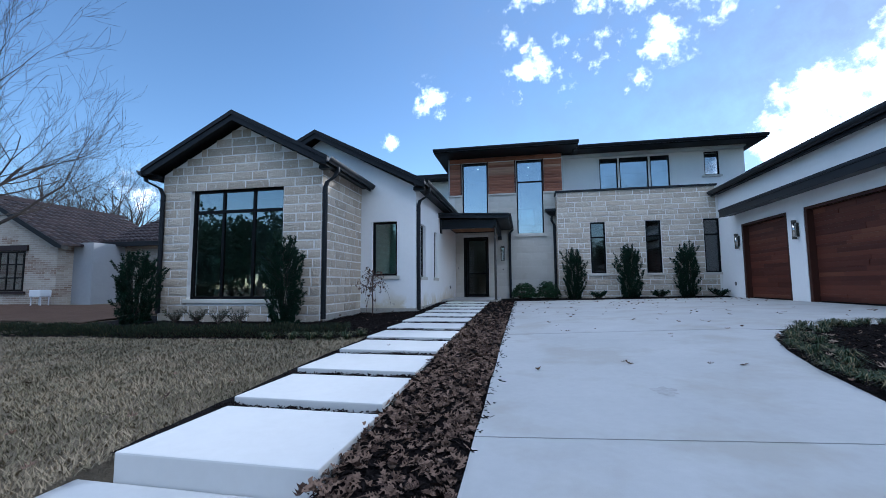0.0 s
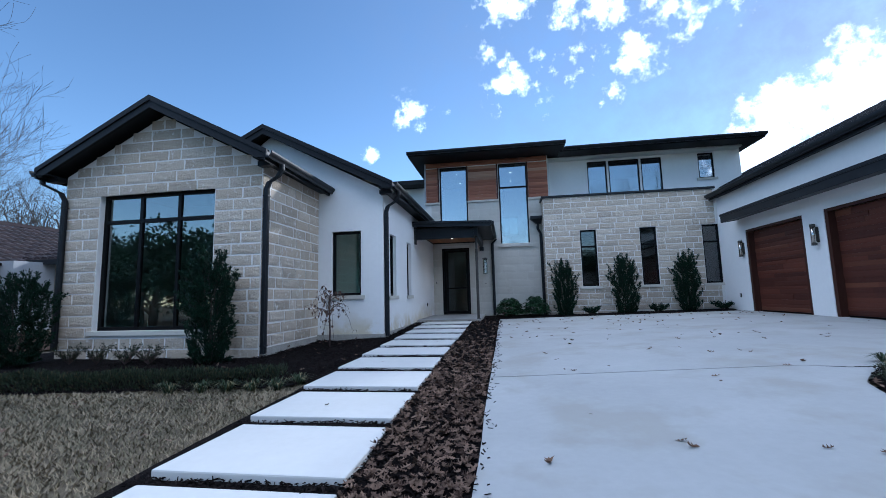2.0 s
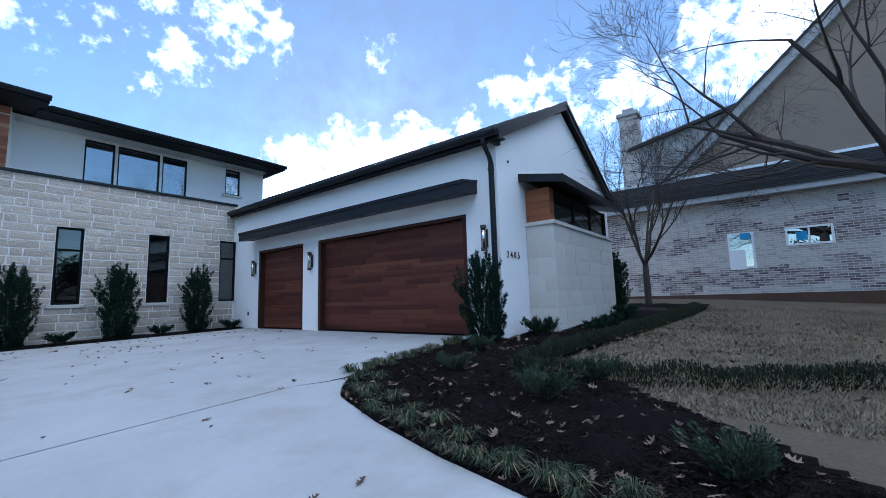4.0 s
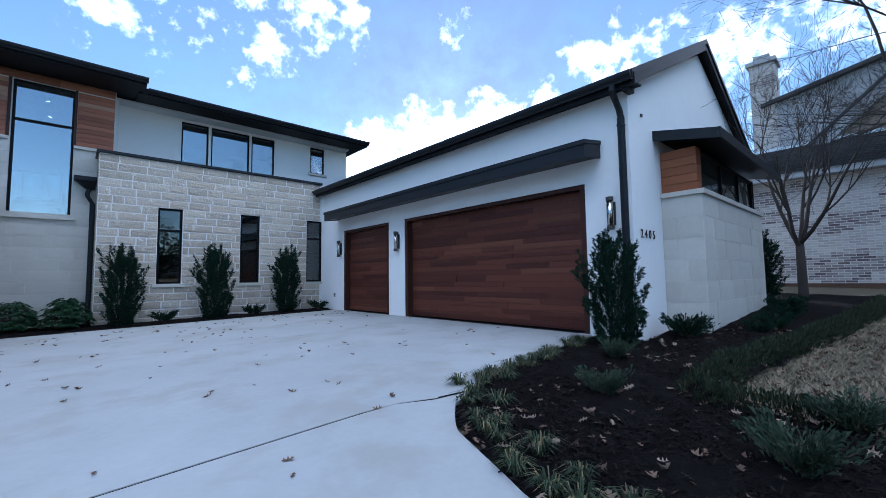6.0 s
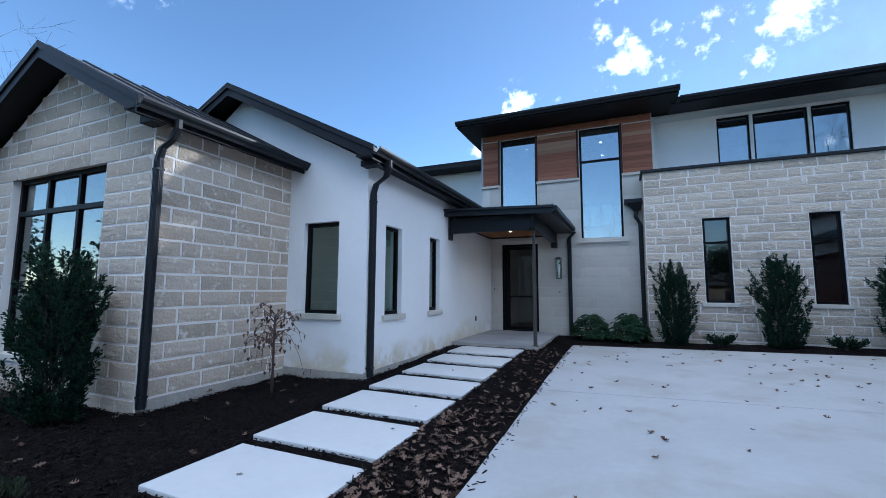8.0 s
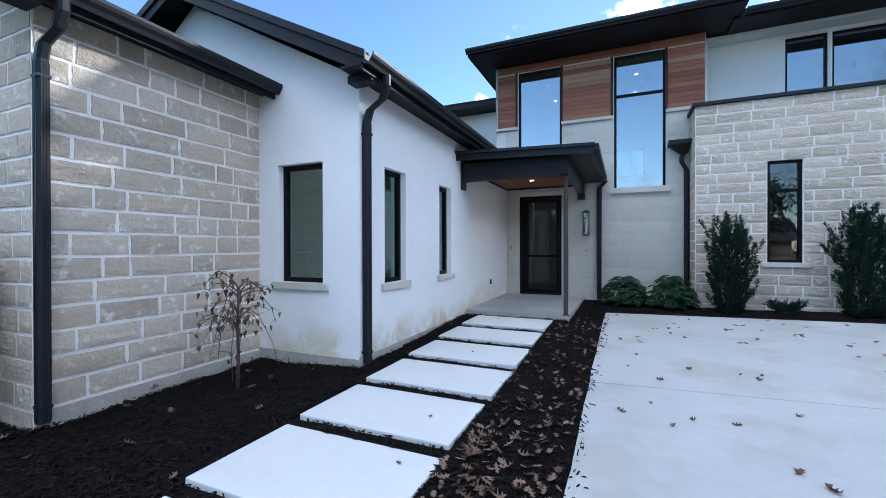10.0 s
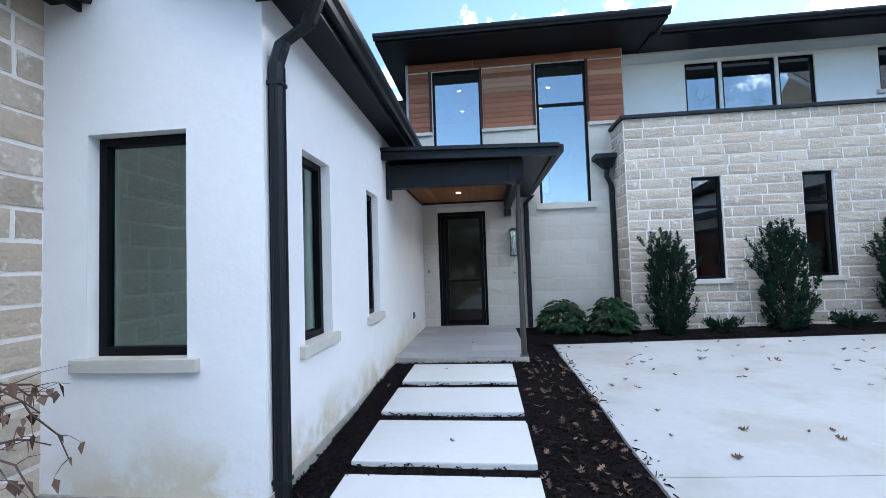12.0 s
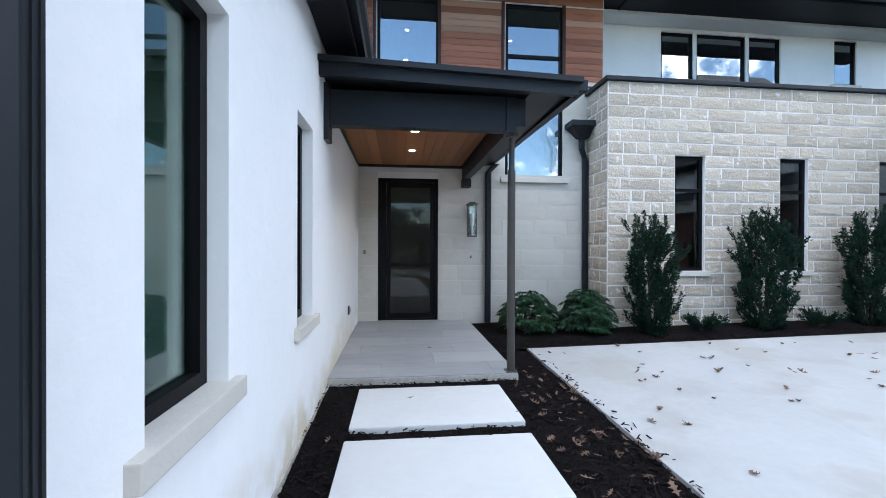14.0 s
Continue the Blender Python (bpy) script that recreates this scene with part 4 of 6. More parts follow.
# ---- windows and doors ----
def window(name, axis, face, out, u0, u1, z0, z1, label, bars_v=(), bars_h=(), glass=None, recess=0.09, frame=0.055, sill=True, sill_mat=None):
    """A window in a wall along axis. out: the sign of the outward direction on the other axis; bars: places of mullions and transoms."""
    w = empty(name, label, "window", kind="structure")
    glass = glass or GLASS
    p = face - out * recess

    def bx(m, a, b, d0, d1, c, d, bev=0.0):
        lo, hi = sorted((d0, d1))
        return m.box(a, b, lo, hi, c, d, bev) if axis == "x" else m.box(lo, hi, a, b, c, d, bev)
    q = p - out * 0.06
    m = Mass()
    bx(m, u0 + 0.002, u1 - 0.002, p, q, z1 - frame, z1 - 0.002)
    bx(m, u0 + 0.002, u1 - 0.002, p, q, z0 + 0.002, z0 + frame)
    bx(m, u0 + 0.002, u0 + frame, p, q, z0 + frame, z1 - frame)
    bx(m, u1 - frame, u1 - 0.002, p, q, z0 + frame, z1 - frame)
    for u in bars_v:
        bx(m, u - frame * 0.45, u + frame * 0.45, p - out * 0.003, q, z0 + frame, z1 - frame)
    m.part("window_frame", BLACK, w)
    for z in bars_h:
        t = Mass()
        bx(t, u0 + frame, u1 - frame, p + out * 0.002, q, z - frame * 0.5, z + frame * 0.5)
        t.part("transom", BLACK, w)
    us = [u0 + frame * 0.8, *bars_v, u1 - frame * 0.8]
    zs = [z0 + frame * 0.8, *bars_h, z1 - frame * 0.8]
    g = p - out * 0.035
    for a, b in zip(us, us[1:]):
        for c, d in zip(zs, zs[1:]):
            t = Mass()
            bx(t, a, b, g, g - out * 0.006, c, d)
            pane = t.part("pane", glass, w)
            pane.visible_shadow = False
    if sill:
        t = Mass()
        bx(t, u0 - 0.09, u1 + 0.09, face + out * 0.045, p - out * 0.0, z0 - 0.085, z0 + 0.004, 0.006)
        t.part("window_sill", sill_mat or LIMESTONE, w)
    return w


b0, b1 = BIG[0], BIG[1]
window("window_1", "x", FY, -1, *BIG, "large black-framed picture window with six panes", (b0 + (b1 - b0) / 3, b0 + 2 * (b1 - b0) / 3), (2.45,), glass=GLASS_BIG, recess=0.10, frame=0.07)
window("window_2", "x", WY, -1, *W1, "black-framed casement window deep in the white wall", recess=0.085, frame=0.06)
window("window_3", "y", WX, 1, *W2, "narrow black-framed window with limestone sill", recess=0.085, frame=0.06)
window("window_4", "y", WX, 1, *W3, "narrow black-framed window near the porch", recess=0.085, frame=0.06)
window("window_5", "x", EY - 0.03, -1, *CW1, "tall black-framed window in cedar siding", glass=GLASS_HIGH, recess=0.05, sill=False)
window("window_6", "x", EY - 0.03, -1, *TALL, "very tall stairwell window with one transom", (), (4.98,), glass=GLASS_HIGH, recess=0.05)
for i, n in enumerate((N1, N2, N3)):
    window("window_%d" % (7 + i), "x", TY, -1, *n, "slim black-framed window in the stone wall", (), (2.45,), glass=GLASS_DARK, recess=0.055)
for i, n in enumerate(TRI):
    window("window_%d" % (10 + i), "x", UY, -1, *n, "black-framed upper window of a row of three", glass=GLASS_HIGH, recess=0.03, frame=0.042, sill=False)
window("window_13", "x", UY, -1, *SQ, "small black-framed upper window with pale sill", glass=GLASS_HIGH, recess=0.03, frame=0.042)

# front door: pivot door with a narrow sidelight and a lower panel
window("window_rear", "x", 22.0, -1, -0.85, 0.92, 3.6, 4.5, "row of small rear windows seen through the stairwell", (-0.40, 0.05, 0.48), (), recess=0.03, sill=False)

door = empty("door_1", "tall black steel and glass front door, closed", "door", kind="structure")
x0, x1, z0, z1 = DOOR
dp = EY + 0.05
Mass().box(x0 + 0.002, x0 + 0.06, dp, dp + 0.1, z0, z1 - 0.002).box(x1 - 0.06, x1 - 0.002, dp, dp + 0.1, z0, z1 - 0.002).box(x0 + 0.06, x1 - 0.06, dp, dp + 0.1, z1 - 0.07, z1 - 0.002).box(x0 + 0.06, x1 - 0.06, dp, dp + 0.1, z0, z0 + 0.03).part("door_frame", BLACK, door)
leaf = Mass()
lx0, lx1 = x0 + 0.15, x1 - 0.065
leaf.box(lx0, lx0 + 0.075, dp + 0.02, dp + 0.07, z0 + 0.035, z1 - 0.075).box(lx1 - 0.075, lx1, dp + 0.02, dp + 0.07, z0 + 0.035, z1 - 0.075)
leaf.box(lx0 + 0.075, lx1 - 0.075, dp + 0.02, dp + 0.07, z1 - 0.16, z1 - 0.075).box(lx0 + 0.075, lx1 - 0.075, dp + 0.02, dp + 0.07, z0 + 0.035, z0 + 0.13)
leaf.box(lx0 + 0.075, lx1 - 0.075, dp + 0.02, dp + 0.07, 1.10, 1.15).box(x0 + 0.06, lx0 - 0.004, dp + 0.03, dp + 0.06, z0 + 0.03, z1 - 0.07)
leaf.part("door_leaf", BLACK, door)
for a, b in ((z0 + 0.13, 1.10), (1.15, z1 - 0.16)):
    g = Mass().box(lx0 + 0.075, lx1 - 0.075, dp + 0.042, dp + 0.048, a, b).part("pane", DOOR_GLASS, door)
    g.visible_shadow = False
Mass().box(lx0 + 0.025, lx0 + 0.05, dp - 0.045, dp - 0.02, 0.95, 1.5, 0.006).box(lx0 + 0.03, lx0 + 0.045, dp - 0.02, dp + 0.021, 1.0, 1.02).box(lx0 + 0.03, lx0 + 0.045, dp - 0.02, dp + 0.021, 1.43, 1.45).part("pull_handle", BLACK, door)


# ---- garage doors ----
PLANKS = [block_mesh("plank", GARAGE_WOOD, 0.0, 0.25) for _ in range(2)]


def garage_door(name, y0, y1, label, seed):
    d = empty(name, label, "garage door", kind="structure")
    face = GX + 0.17
    base = level(GX, (y0 + y1) / 2)
    Mass().box(face + 0.012, face + 0.06, y0 + 0.10, y1 - 0.08, base, 2.53).part("backing", DOOR_TRIM, d)
    Mass().box(GX + 0.015, GX + 0.10, y0 + 0.002, y0 + 0.10, base, 2.588).part("jamb", DOOR_TRIM, d)
    Mass().box(GX + 0.015, GX + 0.10, y1 - 0.10, y1 - 0.002, base, 2.588).part("jamb", DOOR_TRIM, d)
    Mass().box(GX + 0.015, GX + 0.10, y0 + 0.10, y1 - 0.10, 2.52, 2.588).part("head_casing", DOOR_TRIM, d)
    Mass().box(GX + 0.10, face + 0.06, y0 + 0.02, y0 + 0.10, base, 2.53).box(GX + 0.10, face + 0.06, y1 - 0.10, y1 - 0.02, base, 2.53).part("door_stop", DOOR_TRIM, d)
    Mass().box(face - 0.012, face + 0.02, y0 + 0.10, y1 - 0.10, base + 0.002, base + 0.03).part("bottom_seal", BLACK, d)
    rng = random.Random(seed)
    z = base + 0.03
    while z < 2.49:
        h = rng.choice([0.075, 0.105, 0.105, 0.14])
        if 2.52 - (z + h) < 0.06:
            h = 2.52 - z
        y = y0 + 0.10
        while y < y1 - 0.101:
            w = rng.uniform(0.7, 2.0)
            if (y1 - 0.10) - (y + w) < 0.4:
                w = y1 - 0.10 - y
            ob = new("plank", PLANKS[0])
            ob.parent = d
            ob.location = (face + 0.012, y + w / 2, z + h / 2)
            ob.rotation_euler = (0, 0, radians(90))
            ob.scale = (w - 0.003, rng.choice([0.010, 0.010, 0.016, 0.022]), h - 0.003)
            y += w
        z += h


garage_door("door_2", GB[0], GB[1], "wide double garage door of red-brown stained planks", 5)
garage_door("door_3", GA[0], GA[1], "single garage door of red-brown stained planks", 8)
awning = empty("garage_awning", "long dark metal canopy above the garage doors", "awning")
AX, A0, A1 = 6.93, 7.68, 16.28
Mass().prism([(AX, 3.11), (GX - 0.002, 3.195), (GX - 0.002, 3.225), (AX, 3.14)], A0, A1, "y").part("top_panel", METAL, awning)
Mass().box(AX, AX + 0.03, A0, A1, 2.88, 3.11).part("front_fascia", METAL, awning)
for y in (A0, A1 - 0.03):
    Mass().prism([(AX + 0.03, 2.885), (GX - 0.002, 2.95), (GX - 0.002, 3.195), (AX + 0.03, 3.115)], y, y + 0.03, "y").part("end_panel", METAL, awning)
Mass().prism([(AX + 0.03, 2.90), (GX - 0.002, 2.965), (GX - 0.002, 2.985), (AX + 0.03, 2.92)], A0 + 0.03, A1 - 0.03, "y").part("soffit", METAL, awning)
Mass().box(AX - 0.018, AX, A0 - 0.015, A1 + 0.015, 3.075, 3.145).part("drip_edge", METAL, awning)
Mass().prism([(AX, 3.085), (GX - 0.002, 3.17), (GX - 0.002, 3.23), (AX, 3.145)], A0 - 0.015, A0 - 0.001, "y").part("drip_edge", METAL, awning)


# ---- cladding above the entry ----
CEDAR_BOARDS = [block_mesh("board", CEDAR, 0.0, 0.3) for _ in range(2)]
siding = empty("cedar_siding", "horizontal cedar boards in mixed red and tan tones", "siding", kind="structure")
rng = random.Random(11)
for a, b in ((-2.80, -2.33), (-1.11, 0.0), (1.22, 1.95)):
    z = 4.53
    while z < 5.90:
        ob = new("board", CEDAR_BOARDS[0])
        ob.parent = siding
        ob.location, ob.rotation_euler = ((a + b) / 2, EY - 0.002, z + 0.0575), (0, 0, radians(180))
        ob.scale = (b - a - 0.004, 0.024, 0.115 - 0.005)
        z += 0.115
for z in (5.945, 6.04):
    for a, b in ((-2.80, -1.3), (-1.3, 0.9), (0.9, 1.95)):
        ob = new("board", CEDAR_BOARDS[1])
        ob.parent = siding
        ob.location, ob.rotation_euler = ((a + b) / 2, EY - 0.002, z + 0.046), (0, 0, radians(180))
        ob.scale = (b - a - 0.004, 0.024, 0.09)
for u in (-2.30, -1.14, 0.03, 1.19):
    Mass().box(u - 0.028, u + 0.028, EY - 0.03, EY - 0.003, 4.53, 5.94).part("trim_board", DOOR_TRIM, siding)
Mass().box(-2.86, -2.80, EY - 0.035, EY - 0.003, 4.5, 6.13).part("corner_trim", GREY_SIDING, siding)
cap = empty("limestone_band", "pale limestone band under the cedar siding", "stone band", kind="structure")
for a, b in ((-2.86, -2.29), (-1.15, 0.04), (1.18, 1.97)):
    Mass().box(a, b, EY - 0.06, EY - 0.003, 4.45, 4.525, 0.006).part("limestone_band", LIMESTONE, cap)


# ---- entry canopy ----
canopy = empty("entry_canopy", "dark metal flat entry canopy on a slim steel post", "canopy", (0, 0, 0))
def slanted(x0, x1, y0, y1, low_left, low_right, thick, back=0.0):
    """A slab that falls from x0 to x1; back: how much higher its rear edge lies."""
    v = [(x0, y0, low_left), (x1, y0, low_right), (x1, y1, low_right + back), (x0, y1, low_left + back)]
    return Mass().add(v + [(a, b, c + thick) for a, b, c in v], [(3, 2, 1, 0), (4, 5, 6, 7), (0, 1, 5, 4), (1, 2, 6, 5), (2, 3, 7, 6), (3, 0, 4, 7)])


slanted(WX, -0.22, 14.66, EY, 3.04, 2.95, 0.08, 0.10).part("roof_panel", ROOF_METAL, canopy)
slanted(WX, -0.17, 14.60, 14.66, 2.97, 2.89, 0.11).part("front_fascia", METAL, canopy)
slanted(WX, -0.14, 14.55, 14.68, 3.08, 3.00, 0.05).part("drip_edge", METAL, canopy)
slanted(-0.22, -0.17, 14.661, EY, 2.89, 2.88, 0.12, 0.06).part("side_fascia", METAL, canopy)
slanted(-0.17, -0.08, 14.6, EY, 2.94, 2.935, 0.10, 0.06).part("side_gutter", METAL, canopy)
Mass().box(-2.56, -0.70, 14.88, 15.00, 2.61, 2.95).part("front_beam", METAL, canopy)
Mass().box(-0.72, -0.60, 14.88, 18.24, 2.66, 2.93).part("side_beam", METAL, canopy)
Mass().box(-0.80, -0.70, 14.86, 15.02, 2.60, 2.945).part("beam_end", METAL, canopy)
Mass().box(-2.57, -2.52, 14.84, 15.02, 2.46, 3.0).part("wall_bracket", METAL, canopy)
Mass().box(-0.74, -0.58, 18.06, 18.235, 2.52, 2.66).part("beam_seat", METAL, canopy)
Mass().box(-0.60, -0.22, 14.67, EY - 0.01, 2.935, 2.945).part("outer_soffit", METAL, canopy)
Mass().box(-2.59, -0.72, 15.0, EY - 0.02, 2.92, 2.935).part("ceiling_backing", DOOR_TRIM, canopy)
x = -2.55
while x < -0.78:
    Mass().box(x, min(x + 0.128, -0.745), 15.04, 18.2, 2.90, 2.918, 0.002).part("ceiling_board", SOFFIT_WOOD, canopy)
    x += 0.132
Mass().box(-2.598, -2.55, 15.0, 18.23, 2.86, 2.92).box(-2.55, -0.73, 18.18, 18.23, 2.86, 2.92).part("ceiling_trim", METAL, canopy)
post = empty("canopy_post", "slim round grey steel post with telescoped sleeve", "post", (-0.665, 15.15, PORCH))
Mass().tube([(0, 0, 0.0), (0, 0, 2.15)], 0.042, 16).part("sleeve", STEEL, post, smooth=False)
Mass().tube([(0, 0, 2.15), (0, 0, 2.49)], 0.031, 16).part("upper_pipe", STEEL, post)
Mass().box(-0.06, 0.06, -0.06, 0.06, 0.0, 0.012).part("base_plate", STEEL, post)
Mass().box(-0.05, 0.05, -0.05, 0.05, 2.5, 2.54).part("head_plate", STEEL, post)


def downlight(x, y, z, label, energy):
    """A recessed lamp: trim ring, glowing lens and its light."""
    d = empty("downlight", label, "ceiling light", (x, y, z))
    ring = Mass()
    n = 20
    v = []
    for r_, zz in ((0.062, 0.0), (0.062, -0.008), (0.046, -0.008), (0.044, 0.0)):
        v += [(r_ * math.cos(2 * math.pi * i / n), r_ * math.sin(2 * math.pi * i / n), zz) for i in range(n)]
    ring.add(v, [(a * n + i, a * n + (i + 1) % n, (a + 1) * n + (i + 1) % n, (a + 1) * n + i) for a in range(3) for i in range(n)])
    ring.part("trim_ring", PAPER, d)
    lens = Mass()
    lens.add([(0.044 * math.cos(2 * math.pi * i / n), 0.044 * math.sin(2 * math.pi * i / n), -0.003) for i in range(n)], [tuple(range(n))])
    lens.part("lens", LAMP, d)
    if energy:
        ld = bpy.data.lights.new("downlight_lamp", "SPOT")
        ld.energy, ld.color, ld.spot_size, ld.shadow_soft_size, ld.spot_blend = energy, (1.0, 0.8, 0.56), radians(110), 0.04, 0.6
        lo = new("lamp", ld)
        lo.parent = d
        lo.location = (0, 0, -0.03)
    return d


downlight(-1.66, 16.02, 2.899, "small warm recessed light in the canopy ceiling", 3)
downlight(-1.66, 17.05, 2.899, "small warm recessed light near the door", 3)
for x, y in ((-1.7, 19.6), (-1.7, 21.0), (0.6, 19.8), (0.6, 21.2), (-0.5, 20.4)):
    downlight(x, y, 6.038, "small recessed light in the stair hall ceiling", 0)


# ---- wall lanterns, number, small fixtures ----
def lantern(at, turn, label, h=0.62, w=0.15):
    t = empty("wall_lantern", label, "wall light", at, group="wall lanterns")
    t.rotation_euler = (0, 0, radians(turn))
    Mass().box(-0.055, 0.055, 0.0, 0.018, -h * 0.42, h * 0.42, 0.004).part("back_plate", CHROME, t)
    Mass().box(-w / 2 - 0.02, w / 2 + 0.02, 0.02, 0.06 + w, h / 2 - 0.05, h / 2 - 0.03, 0.003).box(-w / 2 + 0.02, w / 2 - 0.02, 0.06, 0.02 + w, h / 2 - 0.03, h / 2, 0.003).part("cap", STEEL, t)
    Mass().box(-w / 2, w / 2, 0.04, 0.04 + w, -h / 2, -h / 2 + 0.02, 0.003).part("base", STEEL, t)
    cage = Mass()
    for sx in (-1, 1):
        for yy in (0.045, 0.035 + w):
            cage.box(sx * w / 2 - 0.006 - 0.006 * sx, sx * w / 2 + 0.006 - 0.006 * sx, yy - 0.006, yy + 0.006, -h / 2 + 0.02, h / 2 - 0.05)
    cage.part("cage", STEEL, t)
    g = Mass().box(-w / 2 + 0.014, w / 2 - 0.014, 0.055, 0.025 + w, -h / 2 + 0.022, h / 2 - 0.052).part("glass", CLEAR, t)
    g.visible_shadow = False
    Mass().tube([(0, 0.04 + w / 2, -h / 2 + 0.03), (0, 0.04 + w / 2, -h / 2 + 0.2)], 0.022, 10).tube([(0, 0.04 + w / 2, -h / 2 + 0.2), (0, 0.04 + w / 2, -h / 2 + 0.42)], 0.03, 10).part("bulb", PAPER, t)
    Mass().box(-0.012, 0.012, 0.018, 0.05, h / 2 - 0.07, h / 2 - 0.05).part("arm", CHROME, t)
    return t


def tube_light(at, turn, label, h=0.5):
    t = empty("wall_sconce", label, "wall light", at, group="garage sconces")
    t.rotation_euler = (0, 0, radians(turn))
    Mass().box(-0.05, 0.05, 0.0, 0.02, -h * 0.36, h * 0.36, 0.004).part("back_plate", STEEL, t)
    Mass().tube([(0, 0.09, -h / 2 + 0.05), (0, 0.09, h / 2 - 0.06)], 0.05, 16).part("tube", CHROME, t, smooth=True)
    Mass().tube([(0, 0.09, h / 2 - 0.06), (0, 0.09, h / 2)], 0.056, 16).part("cap", STEEL, t)
    Mass().tube([(0, 0.09, -h / 2), (0, 0.09, -h / 2 + 0.05)], 0.056, 16).part("cup", STEEL, t)
    for z in (h * 0.3, -h * 0.3):
        Mass().box(-0.015, 0.015, 0.018, 0.05, z, z + 0.03).part("bracket", STEEL, t)
    return t


lantern((-0.55, EY - 0.005, 1.94), 180, "nickel box lantern with clear glass beside the door")
for y in (16.15, 13.13, 7.52):
    tube_light((GX - 0.004, y, 2.04), 90, "slim nickel cylinder sconce on the garage wall")

num = bpy.data.curves.new("house_number", "FONT")
num.body = "2405"
num.size, num.extrude, num.space_character, num.offset = 0.19, 0.004, 1.6, 0.0
num.materials.append(BLACK)
ob = new("house_number", num)
ob.matrix_world = pose(7.66, GY - 0.016, 1.66, 90, 0, 0) @ Matrix.Diagonal((0.98, 1, 1, 1))
tagged(ob, "black metal house number 2405 on white stucco", "house number")


def outlet(at, turn, label, w=0.075, h=0.12):
    t = empty("wall_fixture", label, "outlet", at)
    t.rotation_euler = (0, 0, radians(turn))
    Mass().box(-w / 2, w / 2, 0, 0.02, -h / 2, h / 2, 0.004).part("cover", STEEL, t)
    Mass().box(-w / 4, w / 4, 0.02, 0.034, -h / 4, h / 4, 0.003).part("lid", GREY_SIDING, t)


outlet((WX + 0.003, 16.75, 0.55), -90, "small grey outdoor socket cover on the white wall")
outlet((GX - 0.003, 16.55, 0.62), 90, "small grey outdoor socket on the garage wall")
outlet((-2.46, EY - 0.012, 1.35), 180, "small doorbell plate on the limestone wall", 0.035, 0.07)
outlet((-0.55, EY - 0.012, 1.27), 180, "small round sensor on the limestone wall", 0.04, 0.04)
outlet((7.90, GY - 0.003, 3.62), 180, "small round vent hole on the garage gable", 0.05, 0.05)

# collector head and pipes by the stone block
head = empty("collector_head", "dark metal rain collector box beside the stone corner", "rain collector", (1.45, EY - 0.02, 3.58))
Mass().add([(-0.20, -0.30, 0.05), (0.19, -0.30, 0.05), (0.19, 0, 0.05), (-0.20, 0, 0.05), (-0.02, -0.16, -0.12), (0.16, -0.16, -0.12), (0.16, -0.02, -0.12), (-0.02, -0.02, -0.12)],
           [(0, 1, 2, 3), (4, 5, 6, 7), (0, 1, 5, 4), (1, 2, 6, 5), (2, 3, 7, 6), (3, 0, 4, 7)]).part("hopper", METAL, head)
Mass().box(-0.24, 0.20, -0.34, 0.0, 0.05, 0.15, 0.008).part("rim", METAL, head)
downspout([(1.52, EY - 0.10, 3.50), (1.48, EY - 0.16, 3.34), (1.48, EY - 0.16, 3.26), (1.58, EY - 0.08, 3.10), (1.59, EY - 0.08, 0.06)], "dark metal downspout below the collector box")
downspout([(-0.10, EY - 0.07, 2.95), (-0.24, EY - 0.07, 2.80), (-0.25, EY - 0.07, 0.08)], "dark metal downspout beside the front door")
# footing strip along the white walls
Mass().box(-4.2, WX + 0.02, WY - 0.025, WY - 0.003, -0.3, 0.03).box(WX + 0.003, WX + 0.018, WY - 0.02, 15.08, -0.3, 0.05).box(SX + 0.012, SX + 0.035, FY + 0.1, WY - 0.03, -0.3, 0.0).part("footing", FOOTING, None, "rough exposed concrete footing under the walls", "footing", kind="structure")

# ---- limestone bay on the garage ----
bay = empty("wall_bay", "projecting bay of smooth pale limestone blocks", "wall", kind="structure")
BX0, BX1, BY = 8.58, 12.70, 6.62
Mass().box(BX0, BX1, BY, GY - 0.003, -0.1, 2.36).part("core", LIME_JOINT, bay)
Mass().box(BX0 - 0.05, BX1 + 0.05, BY - 0.05, GY - 0.005, 2.36, 2.44, 0.008).part("coping", LIMESTONE, bay)
Mass().box(BX0 + 0.06, 12.42, BY + 0.11, GY - 0.005, 2.44, 3.14).part("upper_core", BLACK, bay)
Mass().box(12.42, 12.48, BY + 0.06, GY - 0.005, 2.44, 3.14).part("end_post", BLACK, bay)
for k in range(5):
    z = 2.44 + 0.142 * k
    Mass().box(BX0 + 0.035, BX0 + 0.06, BY + 0.06, GY - 0.006, z + 0.002, z + 0.139, 0.003).part("board", CEDAR_ORANGE, bay)
    Mass().box(BX0 + 0.05, BX0 + 0.26, BY + 0.06, BY + 0.09, z + 0.002, z + 0.139, 0.003).part("board", CEDAR_ORANGE, bay)
window("window_14", "x", BY + 0.07, -1, BX0 + 0.28, 12.41, 2.445, 3.13, "band of dark windows above the limestone bay", (10.05, 11.25), (), recess=0.0, sill=False)
broof = empty("bay_roof", "small dark shed roof over the bay", "roof", kind="structure")
Mass().prism([(BY - 0.32, 3.17), (GY - 0.004, 3.36), (GY - 0.004, 3.45), (BY - 0.32, 3.26)], BX0 - 0.22, BX1 + 0.12, "x").part("roof_slope", ROOF_METAL, broof)
Mass().box(BX0 - 0.25, BX1 + 0.15, BY - 0.36, BY - 0.321, 3.12, 3.28).part("fascia", METAL, broof)
